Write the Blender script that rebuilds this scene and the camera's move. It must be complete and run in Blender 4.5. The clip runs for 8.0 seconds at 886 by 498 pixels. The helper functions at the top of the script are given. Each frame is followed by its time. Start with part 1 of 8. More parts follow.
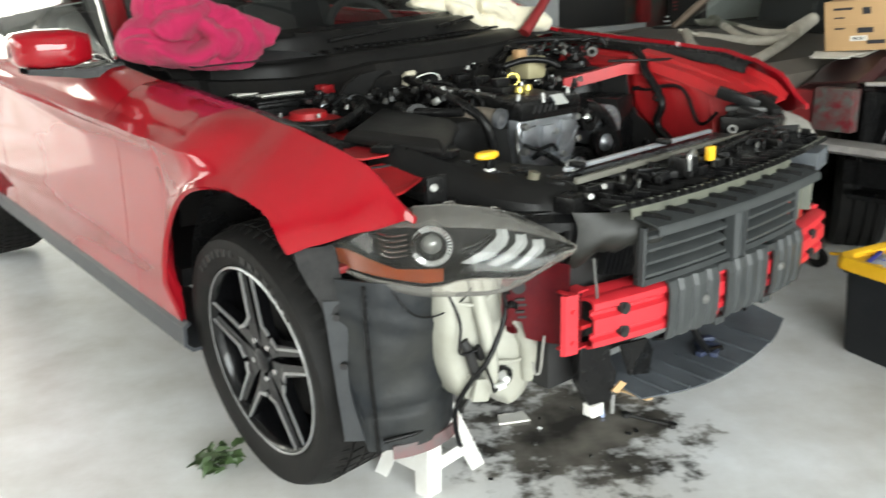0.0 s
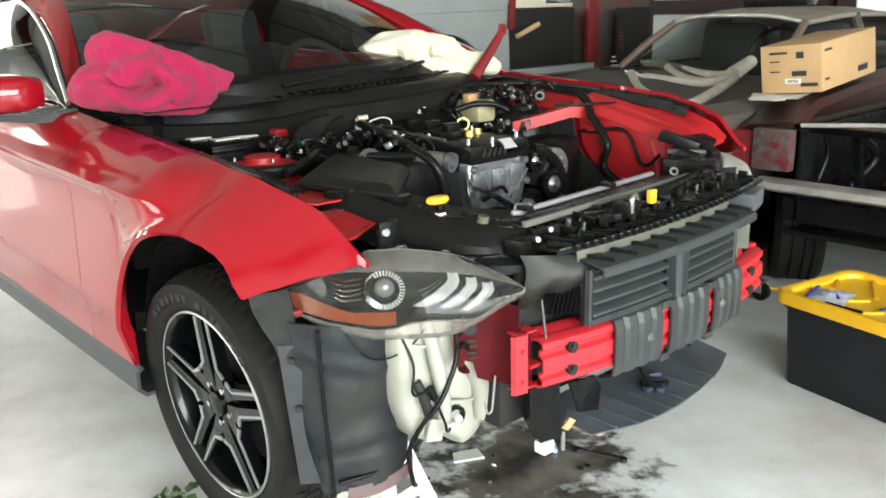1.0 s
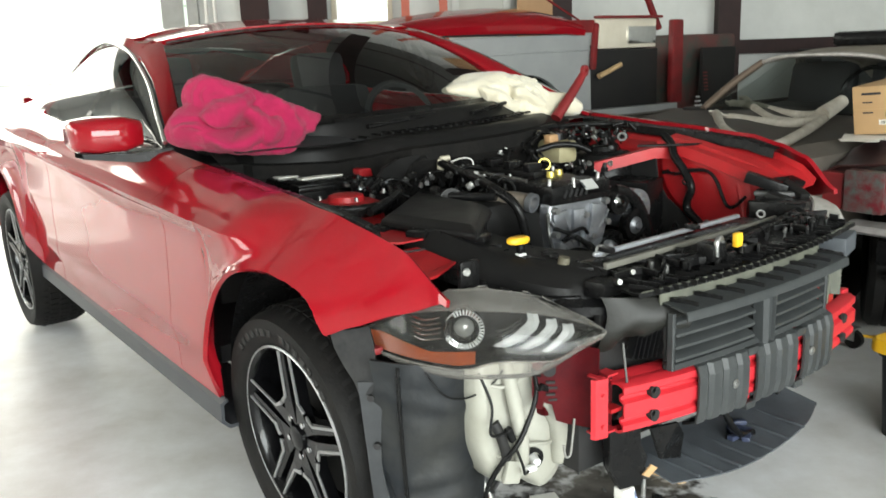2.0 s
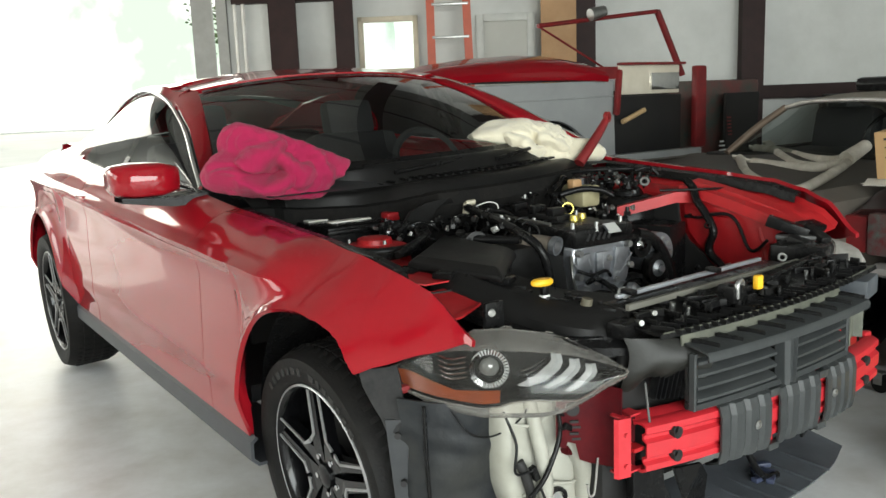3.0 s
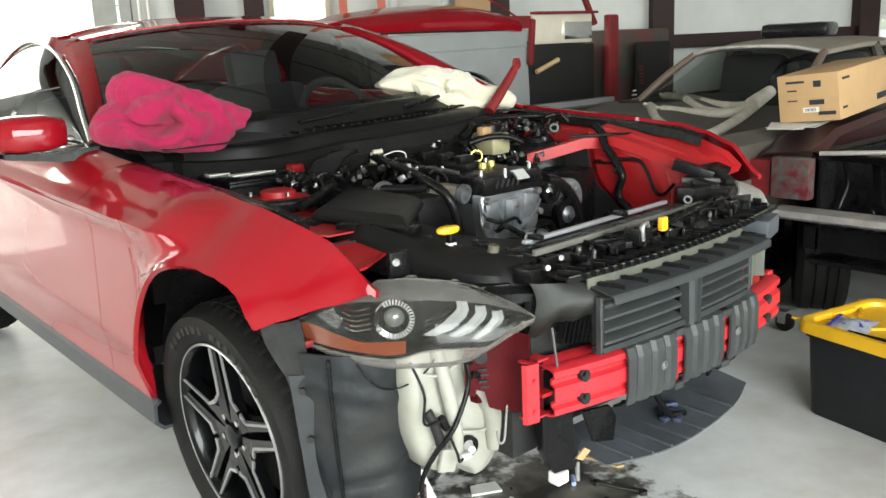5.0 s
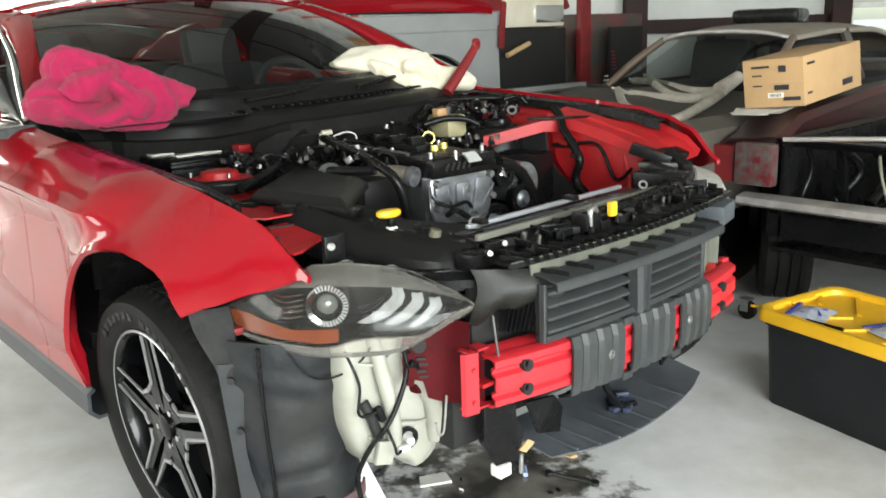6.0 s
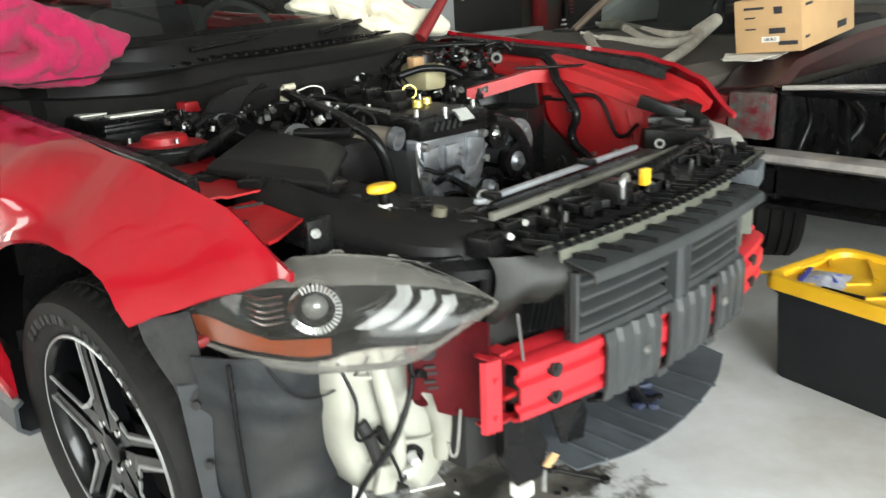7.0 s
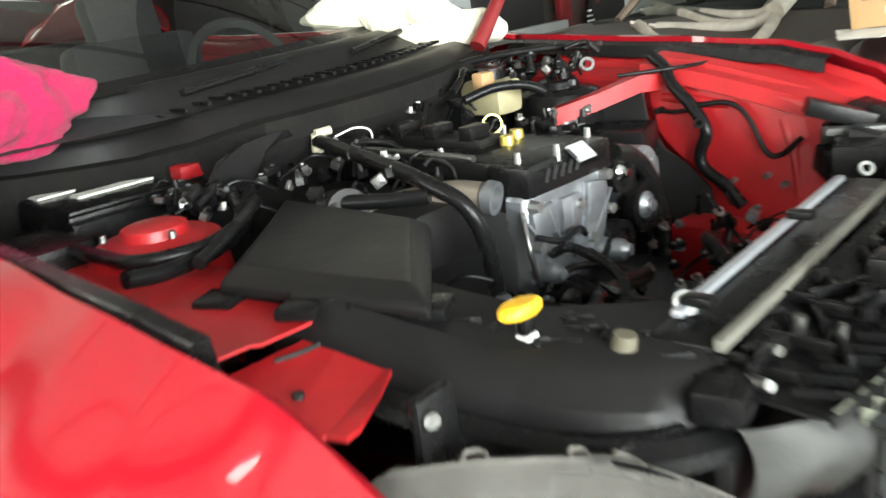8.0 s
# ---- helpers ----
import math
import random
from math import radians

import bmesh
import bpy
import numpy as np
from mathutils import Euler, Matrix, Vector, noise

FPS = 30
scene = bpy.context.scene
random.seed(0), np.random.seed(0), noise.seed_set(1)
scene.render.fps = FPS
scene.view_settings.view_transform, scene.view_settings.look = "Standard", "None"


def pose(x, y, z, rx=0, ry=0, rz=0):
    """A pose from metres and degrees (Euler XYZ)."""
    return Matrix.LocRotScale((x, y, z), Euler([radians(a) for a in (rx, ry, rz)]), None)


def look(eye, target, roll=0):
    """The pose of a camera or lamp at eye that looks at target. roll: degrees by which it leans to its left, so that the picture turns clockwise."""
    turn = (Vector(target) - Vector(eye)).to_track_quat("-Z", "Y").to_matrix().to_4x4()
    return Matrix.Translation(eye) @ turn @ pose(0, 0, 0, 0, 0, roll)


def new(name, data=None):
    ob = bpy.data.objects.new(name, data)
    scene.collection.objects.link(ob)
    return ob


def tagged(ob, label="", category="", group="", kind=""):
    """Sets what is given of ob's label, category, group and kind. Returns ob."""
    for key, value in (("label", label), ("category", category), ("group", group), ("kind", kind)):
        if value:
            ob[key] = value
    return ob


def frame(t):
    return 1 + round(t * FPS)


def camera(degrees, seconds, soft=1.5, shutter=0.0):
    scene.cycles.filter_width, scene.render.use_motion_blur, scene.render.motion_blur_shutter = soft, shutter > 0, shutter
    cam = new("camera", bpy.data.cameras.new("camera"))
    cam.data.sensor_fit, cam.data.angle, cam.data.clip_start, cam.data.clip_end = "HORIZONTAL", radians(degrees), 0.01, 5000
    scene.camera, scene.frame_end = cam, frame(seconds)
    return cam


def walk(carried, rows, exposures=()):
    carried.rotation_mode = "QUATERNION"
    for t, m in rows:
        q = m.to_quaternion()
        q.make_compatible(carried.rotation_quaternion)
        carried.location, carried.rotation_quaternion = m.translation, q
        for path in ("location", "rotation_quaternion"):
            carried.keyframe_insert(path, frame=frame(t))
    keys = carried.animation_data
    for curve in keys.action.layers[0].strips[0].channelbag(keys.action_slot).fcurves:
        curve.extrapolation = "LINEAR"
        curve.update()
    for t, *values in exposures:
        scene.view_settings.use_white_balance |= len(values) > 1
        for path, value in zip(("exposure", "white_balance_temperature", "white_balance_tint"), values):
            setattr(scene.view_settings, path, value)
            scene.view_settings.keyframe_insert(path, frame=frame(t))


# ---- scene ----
import collections
cam = camera(54.9, 8.0, 1.5, 0.5)
PATH = [
    (0, (-1.624, -1.673, 1.215), (-0.445, -0.181, 0.596), -1.9),
    (0.5, (-1.628, -1.691, 1.231), (-0.343, -0.28, 0.632), -1.5),
    (1, (-1.641, -1.707, 1.246), (-0.367, -0.266, 0.7), -1.6),
    (1.5, (-1.639, -1.695, 1.249), (-0.441, -0.179, 0.733), -2.0),
    (3, (-1.684, -1.754, 1.26), (-0.567, -0.132, 0.908), -2.2),
    (3.5, (-1.679, -1.754, 1.256), (-0.545, -0.155, 0.86), -2.9),
    (4, (-1.662, -1.745, 1.258), (-0.462, -0.212, 0.801), -3.1),
    (4.5, (-1.658, -1.742, 1.249), (-0.423, -0.237, 0.79), -2.8),
    (5.8, (-1.534, -1.737, 1.211), (-0.271, -0.262, 0.734), -2.3),
    (6, (-1.518, -1.74, 1.209), (-0.244, -0.279, 0.715), -2.0),
    (6.5, (-1.471, -1.676, 1.193), (-0.177, -0.265, 0.614), -2.6),
    (7, (-1.391, -1.426, 1.191), (-0.041, -0.084, 0.576), -2.1),
    (7.5, (-1.311, -1.174, 1.205), (0.047, 0.166, 0.605), -3.8),
    (8, (-1.063, -0.874, 1.172), (0.271, 0.488, 0.567), -7.4),
]
walk(cam, [(t, look(eye, target, roll)) for t, eye, target, roll in PATH], [(t, e, 6650, 4) for t, e in ((0, 0.70), (0.5, 0.88), (1, 0.94), (1.5, 0.84), (3, 0.27), (3.5, 0.22), (4.5, 0.62), (6, 0.80), (7, 0.92), (8, 1.64))])

# ---- light ----
world = bpy.data.worlds.new("sky")
scene.world = world
world.use_nodes = True
wn = world.node_tree
sky = wn.nodes.new("ShaderNodeTexSky")
sky.sky_type = "NISHITA"
sky.sun_disc = False
sky.sun_elevation, sky.sun_rotation = radians(52), radians(250)
wn.links.new(sky.outputs[0], wn.nodes["Background"].inputs[0])
wn.nodes["Background"].inputs[1].default_value = 0.15

sun = new("sun", bpy.data.lights.new("sun", "SUN"))
sun.data.energy, sun.data.angle, sun.data.color = 4.0, radians(0.6), (1.0, 0.95, 0.87)
sun.matrix_world = look((-7, 4, 9), (0, 0, 0))


# ---- materials ----
def mat(name, col, rough=0.5, metal=0.0, col2=None, scale=8.0, bump=0.0, bscale=60.0, coat=0.0, spot=0.5, rvar=0.0, **extra):
    """A principled surface whose colour wanders between two tones at two scales, with a fine relief."""
    m = bpy.data.materials.new(name)
    m.use_nodes = True
    nt = m.node_tree
    bsdf = nt.nodes["Principled BSDF"]
    bsdf.inputs["Roughness"].default_value = rough
    bsdf.inputs["Metallic"].default_value = metal
    bsdf.inputs["Coat Weight"].default_value = coat
    bsdf.inputs["Coat Roughness"].default_value = 0.04
    for key, value in extra.items():
        bsdf.inputs[key.replace("_", " ")].default_value = value
    co = nt.nodes.new("ShaderNodeTexCoord")
    n1 = nt.nodes.new("ShaderNodeTexNoise")
    n1.inputs["Scale"].default_value, n1.inputs["Detail"].default_value = scale, 8
    n1.inputs["Roughness"].default_value = 0.65
    nt.links.new(co.outputs["Object"], n1.inputs["Vector"])
    ramp = nt.nodes.new("ShaderNodeValToRGB")
    ramp.color_ramp.elements[0].position, ramp.color_ramp.elements[1].position = spot - 0.18, spot + 0.18
    c2 = col2 or tuple(c * 0.82 for c in col)
    ramp.color_ramp.elements[0].color, ramp.color_ramp.elements[1].color = (*c2, 1), (*col, 1)
    nt.links.new(n1.outputs["Fac"], ramp.inputs[0])
    nt.links.new(ramp.outputs[0], bsdf.inputs["Base Color"])
    if rvar:
        mr = nt.nodes.new("ShaderNodeMapRange")
        mr.inputs["To Min"].default_value, mr.inputs["To Max"].default_value = max(rough - rvar, 0.02), min(rough + rvar, 1)
        nt.links.new(n1.outputs["Fac"], mr.inputs["Value"])
        nt.links.new(mr.outputs[0], bsdf.inputs["Roughness"])
    if bump:
        n2 = nt.nodes.new("ShaderNodeTexNoise")
        n2.inputs["Scale"].default_value, n2.inputs["Detail"].default_value = bscale, 4
        nt.links.new(co.outputs["Object"], n2.inputs["Vector"])
        b = nt.nodes.new("ShaderNodeBump")
        b.inputs["Strength"].default_value, b.inputs["Distance"].default_value = bump, 0.01
        nt.links.new(n2.outputs["Fac"], b.inputs["Height"])
        nt.links.new(b.outputs[0], bsdf.inputs["Normal"])
    return m


def glass(name, col, rough=0.0, ior=1.45, mix=0.0):
    """Thin glass: clear to light with a mirror's gloss."""
    m = bpy.data.materials.new(name)
    m.use_nodes = True
    nt = m.node_tree
    nt.nodes.remove(nt.nodes["Principled BSDF"])
    t = nt.nodes.new("ShaderNodeBsdfTransparent")
    t.inputs[0].default_value = (*col, 1)
    g = nt.nodes.new("ShaderNodeBsdfGlossy")
    g.inputs["Roughness"].default_value = rough
    f = nt.nodes.new("ShaderNodeFresnel")
    f.inputs[0].default_value = ior
    mx = nt.nodes.new("ShaderNodeMixShader")
    nt.links.new(f.outputs[0], mx.inputs[0])
    nt.links.new(t.outputs[0], mx.inputs[1])
    nt.links.new(g.outputs[0], mx.inputs[2])
    last = mx
    if mix:
        d = nt.nodes.new("ShaderNodeBsdfDiffuse")
        d.inputs[0].default_value = (0.5, 0.48, 0.44, 1)
        m2 = nt.nodes.new("ShaderNodeMixShader")
        n = nt.nodes.new("ShaderNodeTexNoise")
        n.inputs["Scale"].default_value, n.inputs["Detail"].default_value = 9, 8
        mr = nt.nodes.new("ShaderNodeMapRange")
        mr.inputs["To Min"].default_value, mr.inputs["To Max"].default_value = mix * 0.6, mix * 1.4
        nt.links.new(n.outputs["Fac"], mr.inputs["Value"])
        nt.links.new(mr.outputs[0], m2.inputs[0])
        nt.links.new(mx.outputs[0], m2.inputs[1])
        nt.links.new(d.outputs[0], m2.inputs[2])
        last = m2
    nt.links.new(last.outputs[0], nt.nodes["Material Output"].inputs[0])
    return m


RED = mat("red_car_paint", (0.26, 0.005, 0.012), 0.40, 0.0, (0.24, 0.005, 0.010), 3, coat=1.0, bump=0.004, bscale=300, Specular_IOR_Level=0.02)
RED_IN = mat("red_inner_paint", (0.40, 0.010, 0.014), 0.45, 0.0, (0.30, 0.008, 0.011), 9, coat=0.1, bump=0.05, bscale=40)
RED_BEAM = mat("red_beam_paint", (0.50, 0.020, 0.030), 0.45, 0.0, (0.40, 0.014, 0.022), 12, bump=0.06, bscale=50)
RED_OLD = mat("faded_red_paint", (0.21, 0.010, 0.012), 0.5, 0.0, (0.10, 0.008, 0.009), 7, bump=0.08, bscale=30)
# the inner red darkened for parts standing in shade behind the beam
RED_SHADE = mat("shaded_red", (0.080, 0.003, 0.005), 0.45, 0.0, (0.04, 0.002, 0.004), 10, bump=0.05, Specular_IOR_Level=0.12)
PATCH = mat("patchy_red_green_paint", (0.11, 0.006, 0.012), 0.35, 0.0, (0.06, 0.12, 0.105), 26, bump=0.5, bscale=45, spot=0.45)
BLACK = mat("black_plastic", (0.0045, 0.0045, 0.005), 0.27, 0.0, (0.008, 0.0078, 0.0075), 10, bump=0.08, bscale=180, rvar=0.10, Specular_IOR_Level=0.18)
BLACK_SATIN = mat("satin_black_plastic", (0.007, 0.007, 0.0072), 0.42, 0.0, (0.011, 0.0105, 0.010), 5, bump=0.05, bscale=90, rvar=0.14, Specular_IOR_Level=0.16)
GREY_PL = mat("dusty_grey_plastic", (0.085, 0.095, 0.106), 0.6, 0.0, (0.045, 0.050, 0.057), 8, bump=0.1, bscale=70, rvar=0.12)
OLIVE_DARK = mat("dark_olive_plastic", (0.022, 0.022, 0.019), 0.42, 0.0, (0.009, 0.009, 0.008), 7, bump=0.08, bscale=60, Specular_IOR_Level=0.25)
SHUT = mat("dark_slate_plastic", (0.029, 0.032, 0.033), 0.42, 0.0, (0.046, 0.049, 0.049), 9, bump=0.08, bscale=90, Specular_IOR_Level=0.3)
OLIVE = mat("dusty_olive_plastic", (0.115, 0.118, 0.088), 0.6, 0.0, (0.05, 0.053, 0.043), 9, bump=0.08, bscale=60)
LINER = mat("scuffed_wheel_liner", (0.034, 0.034, 0.031), 0.5, 0.0, (0.007, 0.009, 0.012), 4.5, bump=0.22, bscale=30, spot=0.50, Specular_IOR_Level=0.25)
RUBBER = mat("tyre_rubber", (0.007, 0.007, 0.007), 0.6, 0.0, (0.013, 0.012, 0.011), 14, bump=0.12, bscale=120, Specular_IOR_Level=0.14)
ALLOY = mat("machined_alloy", (0.42, 0.42, 0.42), 0.34, 0.7, (0.34, 0.34, 0.34), 30)
GLOSSBLACK = mat("gloss_black_wheel_paint", (0.004, 0.004, 0.0045), 0.2, 0.0, None, 10, coat=0.15, Specular_IOR_Level=0.25)
CHROME = mat("chrome", (0.78, 0.78, 0.78), 0.12, 1.0, (0.66, 0.66, 0.65), 12)
CHROME_OLD = mat("pitted_chrome", (0.66, 0.63, 0.60), 0.35, 0.6, (0.40, 0.37, 0.35), 12, bump=0.05, rvar=0.15)
CAST = mat("cast_aluminium", (0.36, 0.37, 0.39), 0.42, 0.85, (0.22, 0.23, 0.245), 16, bump=0.12, bscale=90)
STEEL = mat("zinc_steel", (0.42, 0.42, 0.41), 0.38, 0.9, (0.28, 0.28, 0.27), 25)
TANK = mat("milky_tank_plastic", (0.36, 0.355, 0.31), 0.38, 0.0, (0.28, 0.275, 0.23), 7, bump=0.25, bscale=9)
YELLOW = mat("yellow_plastic", (0.80, 0.45, 0.02), 0.42, 0.0, (0.70, 0.38, 0.015), 9, bump=0.06, bscale=80)
AMBER = mat("amber_reflector", (0.18, 0.036, 0.008), 0.25, 0.0, (0.13, 0.026, 0.006), 30, Specular_IOR_Level=0.2)
WHITE = mat("white_paint", (0.72, 0.71, 0.68), 0.5, 0.0, (0.60, 0.58, 0.54), 10, bump=0.05)
WHITE_PL = mat("white_plastic", (0.78, 0.78, 0.76), 0.4, 0.0, None, 20)
LIGHTBAR = mat("frosted_light_guide", (0.29, 0.295, 0.29), 0.4, 0.0, (0.22, 0.225, 0.22), 20)
PINK = mat("magenta_terry_towel", (0.36, 0.006, 0.060), 0.95, 0.0, (0.28, 0.004, 0.050), 12, bump=0.5, bscale=260, Sheen_Weight=0.08)
CREAM = mat("cream_cotton_towel", (0.74, 0.69, 0.54), 0.95, 0.0, (0.62, 0.56, 0.42), 10, bump=0.5, bscale=240, Sheen_Weight=0.4)
CARD = mat("cardboard", (0.46, 0.29, 0.14), 0.8, 0.0, (0.40, 0.25, 0.12), 6, bump=0.06, bscale=120)
CARD_END = mat("cardboard_end", (0.52, 0.33, 0.16), 0.8, 0.0, (0.44, 0.28, 0.13), 6, bump=0.05, bscale=120)
BOLT = mat("dull_bolt_steel", (0.19, 0.19, 0.185), 0.35, 0.9, (0.11, 0.11, 0.10), 60, bump=0.2, bscale=90)
INK = mat("black_ink", (0.02, 0.02, 0.025), 0.7, 0.0, None, 30)
PAPER = mat("white_paper", (0.74, 0.72, 0.66), 0.8, 0.0, None, 12, bump=0.1, bscale=20)
BROWN_CAR = mat("dusty_brown_primer", (0.082, 0.071, 0.058), 0.62, 0.0, (0.036, 0.030, 0.025), 6, bump=0.14, bscale=20, rvar=0.2)
HEADER = mat("ceramic_coated_pipe", (0.60, 0.56, 0.49), 0.7, 0.0, (0.42, 0.385, 0.32), 16, bump=0.15, bscale=60)
GREYPANEL = mat("grey_primer_panel", (0.33, 0.34, 0.34), 0.6, 0.0, (0.28, 0.29, 0.29), 3, bump=0.03)
# near-black; also stands in for shade in holes, gaps, recesses and undersides
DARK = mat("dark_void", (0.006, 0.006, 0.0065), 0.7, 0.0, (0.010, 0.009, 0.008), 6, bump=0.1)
MATT = mat("matt_insulation", (0.007, 0.007, 0.007), 0.9, 0.0, (0.012, 0.011, 0.010), 14, bump=0.4, bscale=60, Specular_IOR_Level=0.1)
INTERIOR = mat("dark_upholstery", (0.020, 0.020, 0.022), 0.75, 0.0, None, 20, bump=0.2)
STEELPOST = mat("dark_red_oxide_steel", (0.020, 0.010, 0.010), 0.55, 0.0, (0.030, 0.014, 0.013), 6, bump=0.05, Specular_IOR_Level=0.2)
WALLMAT = mat("white_insulation_sheet", (0.58, 0.59, 0.57), 0.55, 0.0, (0.49, 0.50, 0.48), 2.2, bump=0.25, bscale=5)
WOOD = mat("plywood", (0.42, 0.25, 0.12), 0.6, 0.0, (0.34, 0.19, 0.085), 5, bump=0.08, bscale=40)
LUMBER = mat("bare_lumber", (0.55, 0.38, 0.2), 0.6, 0.0, (0.44, 0.29, 0.15), 9, bump=0.08)
FIBRE = mat("orange_fibreglass", (0.50, 0.10, 0.05), 0.45, 0.0, (0.42, 0.08, 0.04), 8)
DOORPAINT = mat("beige_door_paint", (0.50, 0.50, 0.46), 0.5, 0.0, (0.46, 0.46, 0.42), 3)
LEAF = mat("green_leaf", (0.055, 0.10, 0.03), 0.5, 0.0, (0.03, 0.05, 0.018), 15, bump=0.1)
TREE = mat("sunlit_foliage", (0.10, 0.16, 0.05), 0.7, 0.0, (0.05, 0.09, 0.025), 2)
BAG = mat("clear_bag_plastic", (0.62, 0.64, 0.70), 0.25, 0.0, (0.45, 0.47, 0.55), 30, bump=0.3, bscale=60, Alpha=0.75)
BLUE = mat("blue_zip_strip", (0.05, 0.06, 0.35), 0.4, 0.0, None, 20)
GLASS = glass("tinted_car_glass", (0.60, 0.66, 0.63), 0.0, 1.65)
GLASS_OLD = glass("dirty_old_glass", (0.5, 0.55, 0.53), 0.02)
LENS = glass("clear_lamp_lens", (0.93, 0.93, 0.92), 0.02, 1.33, 0.030)
LENS_HAZE = glass("hazed_white_lens", (0.8, 0.78, 0.76), 0.15, 1.3, 0.55)
LENS_RIM = glass("scuffed_casing", (0.75, 0.73, 0.70), 0.2, 1.35, 0.20)
LENS_DUST = glass("dusty_lamp_lens", (0.85, 0.84, 0.80), 0.08, 1.4, 0.25)
PANE = glass("window_glass", (0.9, 0.93, 0.93))


def concrete():
    """A pale sealed slab with cloudy stains and a dark, wet patch of spilled coolant."""
    m = mat("sealed_concrete", (0.80, 0.81, 0.82), 0.40, 0.0, (0.50, 0.48, 0.445), 1.6, bump=0.05, bscale=90, rvar=0.1)
    nt = m.node_tree
    bsdf = nt.nodes["Principled BSDF"]
    old = bsdf.inputs["Base Color"].links[0].from_socket
    co = nt.nodes.new("ShaderNodeTexCoord")
    warp = nt.nodes.new("ShaderNodeTexNoise")
    warp.inputs["Scale"].default_value, warp.inputs["Detail"].default_value = 9, 6
    nt.links.new(co.outputs["Object"], warp.inputs["Vector"])
    mp = nt.nodes.new("ShaderNodeMapping")
    mp.inputs["Location"].default_value = (-1.15, -5.60, 0)
    mp.inputs["Rotation"].default_value = (0, 0, 0)
    mp.inputs["Scale"].default_value = (2.5, 2.6, 1)
    nt.links.new(co.outputs["Object"], mp.inputs["Vector"])
    ln = nt.nodes.new("ShaderNodeVectorMath")
    ln.operation = "LENGTH"
    nt.links.new(mp.outputs[0], ln.inputs[0])
    ad = nt.nodes.new("ShaderNodeMath")
    ad.operation = "MULTIPLY_ADD"
    ad.inputs[1].default_value = 1.6
    nt.links.new(warp.outputs["Fac"], ad.inputs[0])
    nt.links.new(ln.outputs["Value"], ad.inputs[2])
    speck = nt.nodes.new("ShaderNodeTexNoise")
    speck.inputs["Scale"].default_value, speck.inputs["Detail"].default_value = 34, 5
    nt.links.new(co.outputs["Object"], speck.inputs["Vector"])
    ad2 = nt.nodes.new("ShaderNodeMath")
    ad2.operation = "MULTIPLY_ADD"
    ad2.inputs[1].default_value = 0.75
    nt.links.new(speck.outputs["Fac"], ad2.inputs[0])
    nt.links.new(ad.outputs[0], ad2.inputs[2])
    wet = nt.nodes.new("ShaderNodeMapRange")
    wet.inputs["From Min"].default_value, wet.inputs["From Max"].default_value = 1.72, 2.02
    wet.inputs["To Min"].default_value, wet.inputs["To Max"].default_value = 1, 0
    nt.links.new(ad2.outputs[0], wet.inputs["Value"])
    oil = nt.nodes.new("ShaderNodeValToRGB")
    oil.color_ramp.elements[0].position, oil.color_ramp.elements[1].position = 0.38, 0.66
    oil.color_ramp.elements[0].color, oil.color_ramp.elements[1].color = (0.045, 0.042, 0.038, 1), (0.20, 0.185, 0.16, 1)
    blot = nt.nodes.new("ShaderNodeTexNoise")
    blot.inputs["Scale"].default_value, blot.inputs["Detail"].default_value = 6, 7
    nt.links.new(co.outputs["Object"], blot.inputs["Vector"])
    nt.links.new(blot.outputs["Fac"], oil.inputs[0])
    mx = nt.nodes.new("ShaderNodeMixRGB")
    nt.links.new(oil.outputs[0], mx.inputs[2])
    nt.links.new(wet.outputs[0], mx.inputs[0])
    nt.links.new(old, mx.inputs[1])
    nt.links.new(mx.outputs[0], bsdf.inputs["Base Color"])
    rold = bsdf.inputs["Roughness"].links[0].from_socket
    mr = nt.nodes.new("ShaderNodeMixRGB")
    mr.inputs[2].default_value = (0.12, 0.12, 0.12, 1)
    nt.links.new(wet.outputs[0], mr.inputs[0])
    nt.links.new(rold, mr.inputs[1])
    nt.links.new(mr.outputs[0], bsdf.inputs["Roughness"])
    return m


CONCRETE = concrete()


# ---- mesh tools ----
def part(name, bm, material, parent=None, label="", smooth=40):
    """Links a bmesh as one mesh object, under a thing or a part."""
    me = bpy.data.meshes.new(name)
    bmesh.ops.recalc_face_normals(bm, faces=bm.faces)
    bm.to_mesh(me)
    bm.free()
    for p in me.polygons:
        p.use_smooth = smooth > 0
    if smooth:
        me.set_sharp_from_angle(angle=radians(smooth))
        uses = collections.Counter(k for p in me.polygons for k in p.edge_keys)
        for e in me.edges:
            if uses[e.key] == 1:
                e.use_edge_sharp = True
    if material:
        me.materials.append(material)
    ob = new(name, me)
    if parent:
        ob.parent = parent
    if label:
        ob["label"] = label
    return ob


def thing(name, label, category, m=None, group="", kind=""):
    ob = new(name)
    ob.empty_display_size = 0.1
    if m is not None:
        ob.matrix_world = m
    return tagged(ob, label, category, group, kind)


def box(bm, c, s, m=None, bevel=0.0):
    r = bmesh.ops.create_cube(bm, size=1.0, matrix=Matrix.Translation(c) @ (m.to_4x4() if m else Matrix()) @ Matrix.Diagonal((*s, 1)))
    if bevel:
        edges = list({e for v in r["verts"] for e in v.link_edges})
        bmesh.ops.bevel(bm, geom=edges, offset=bevel, segments=2, affect="EDGES", profile=0.6)
    return bm


def frame_of(d):
    return Vector(d).to_track_quat("Z", "X").to_matrix().to_4x4()


def cyl(bm, a, b, r, r2=None, n=20):
    a, b = Vector(a), Vector(b)
    d = b - a
    bmesh.ops.create_cone(bm, cap_ends=True, segments=n, radius1=r, radius2=r if r2 is None else r2, depth=d.length,
                          matrix=Matrix.Translation((a + b) / 2) @ frame_of(d))
    return bm


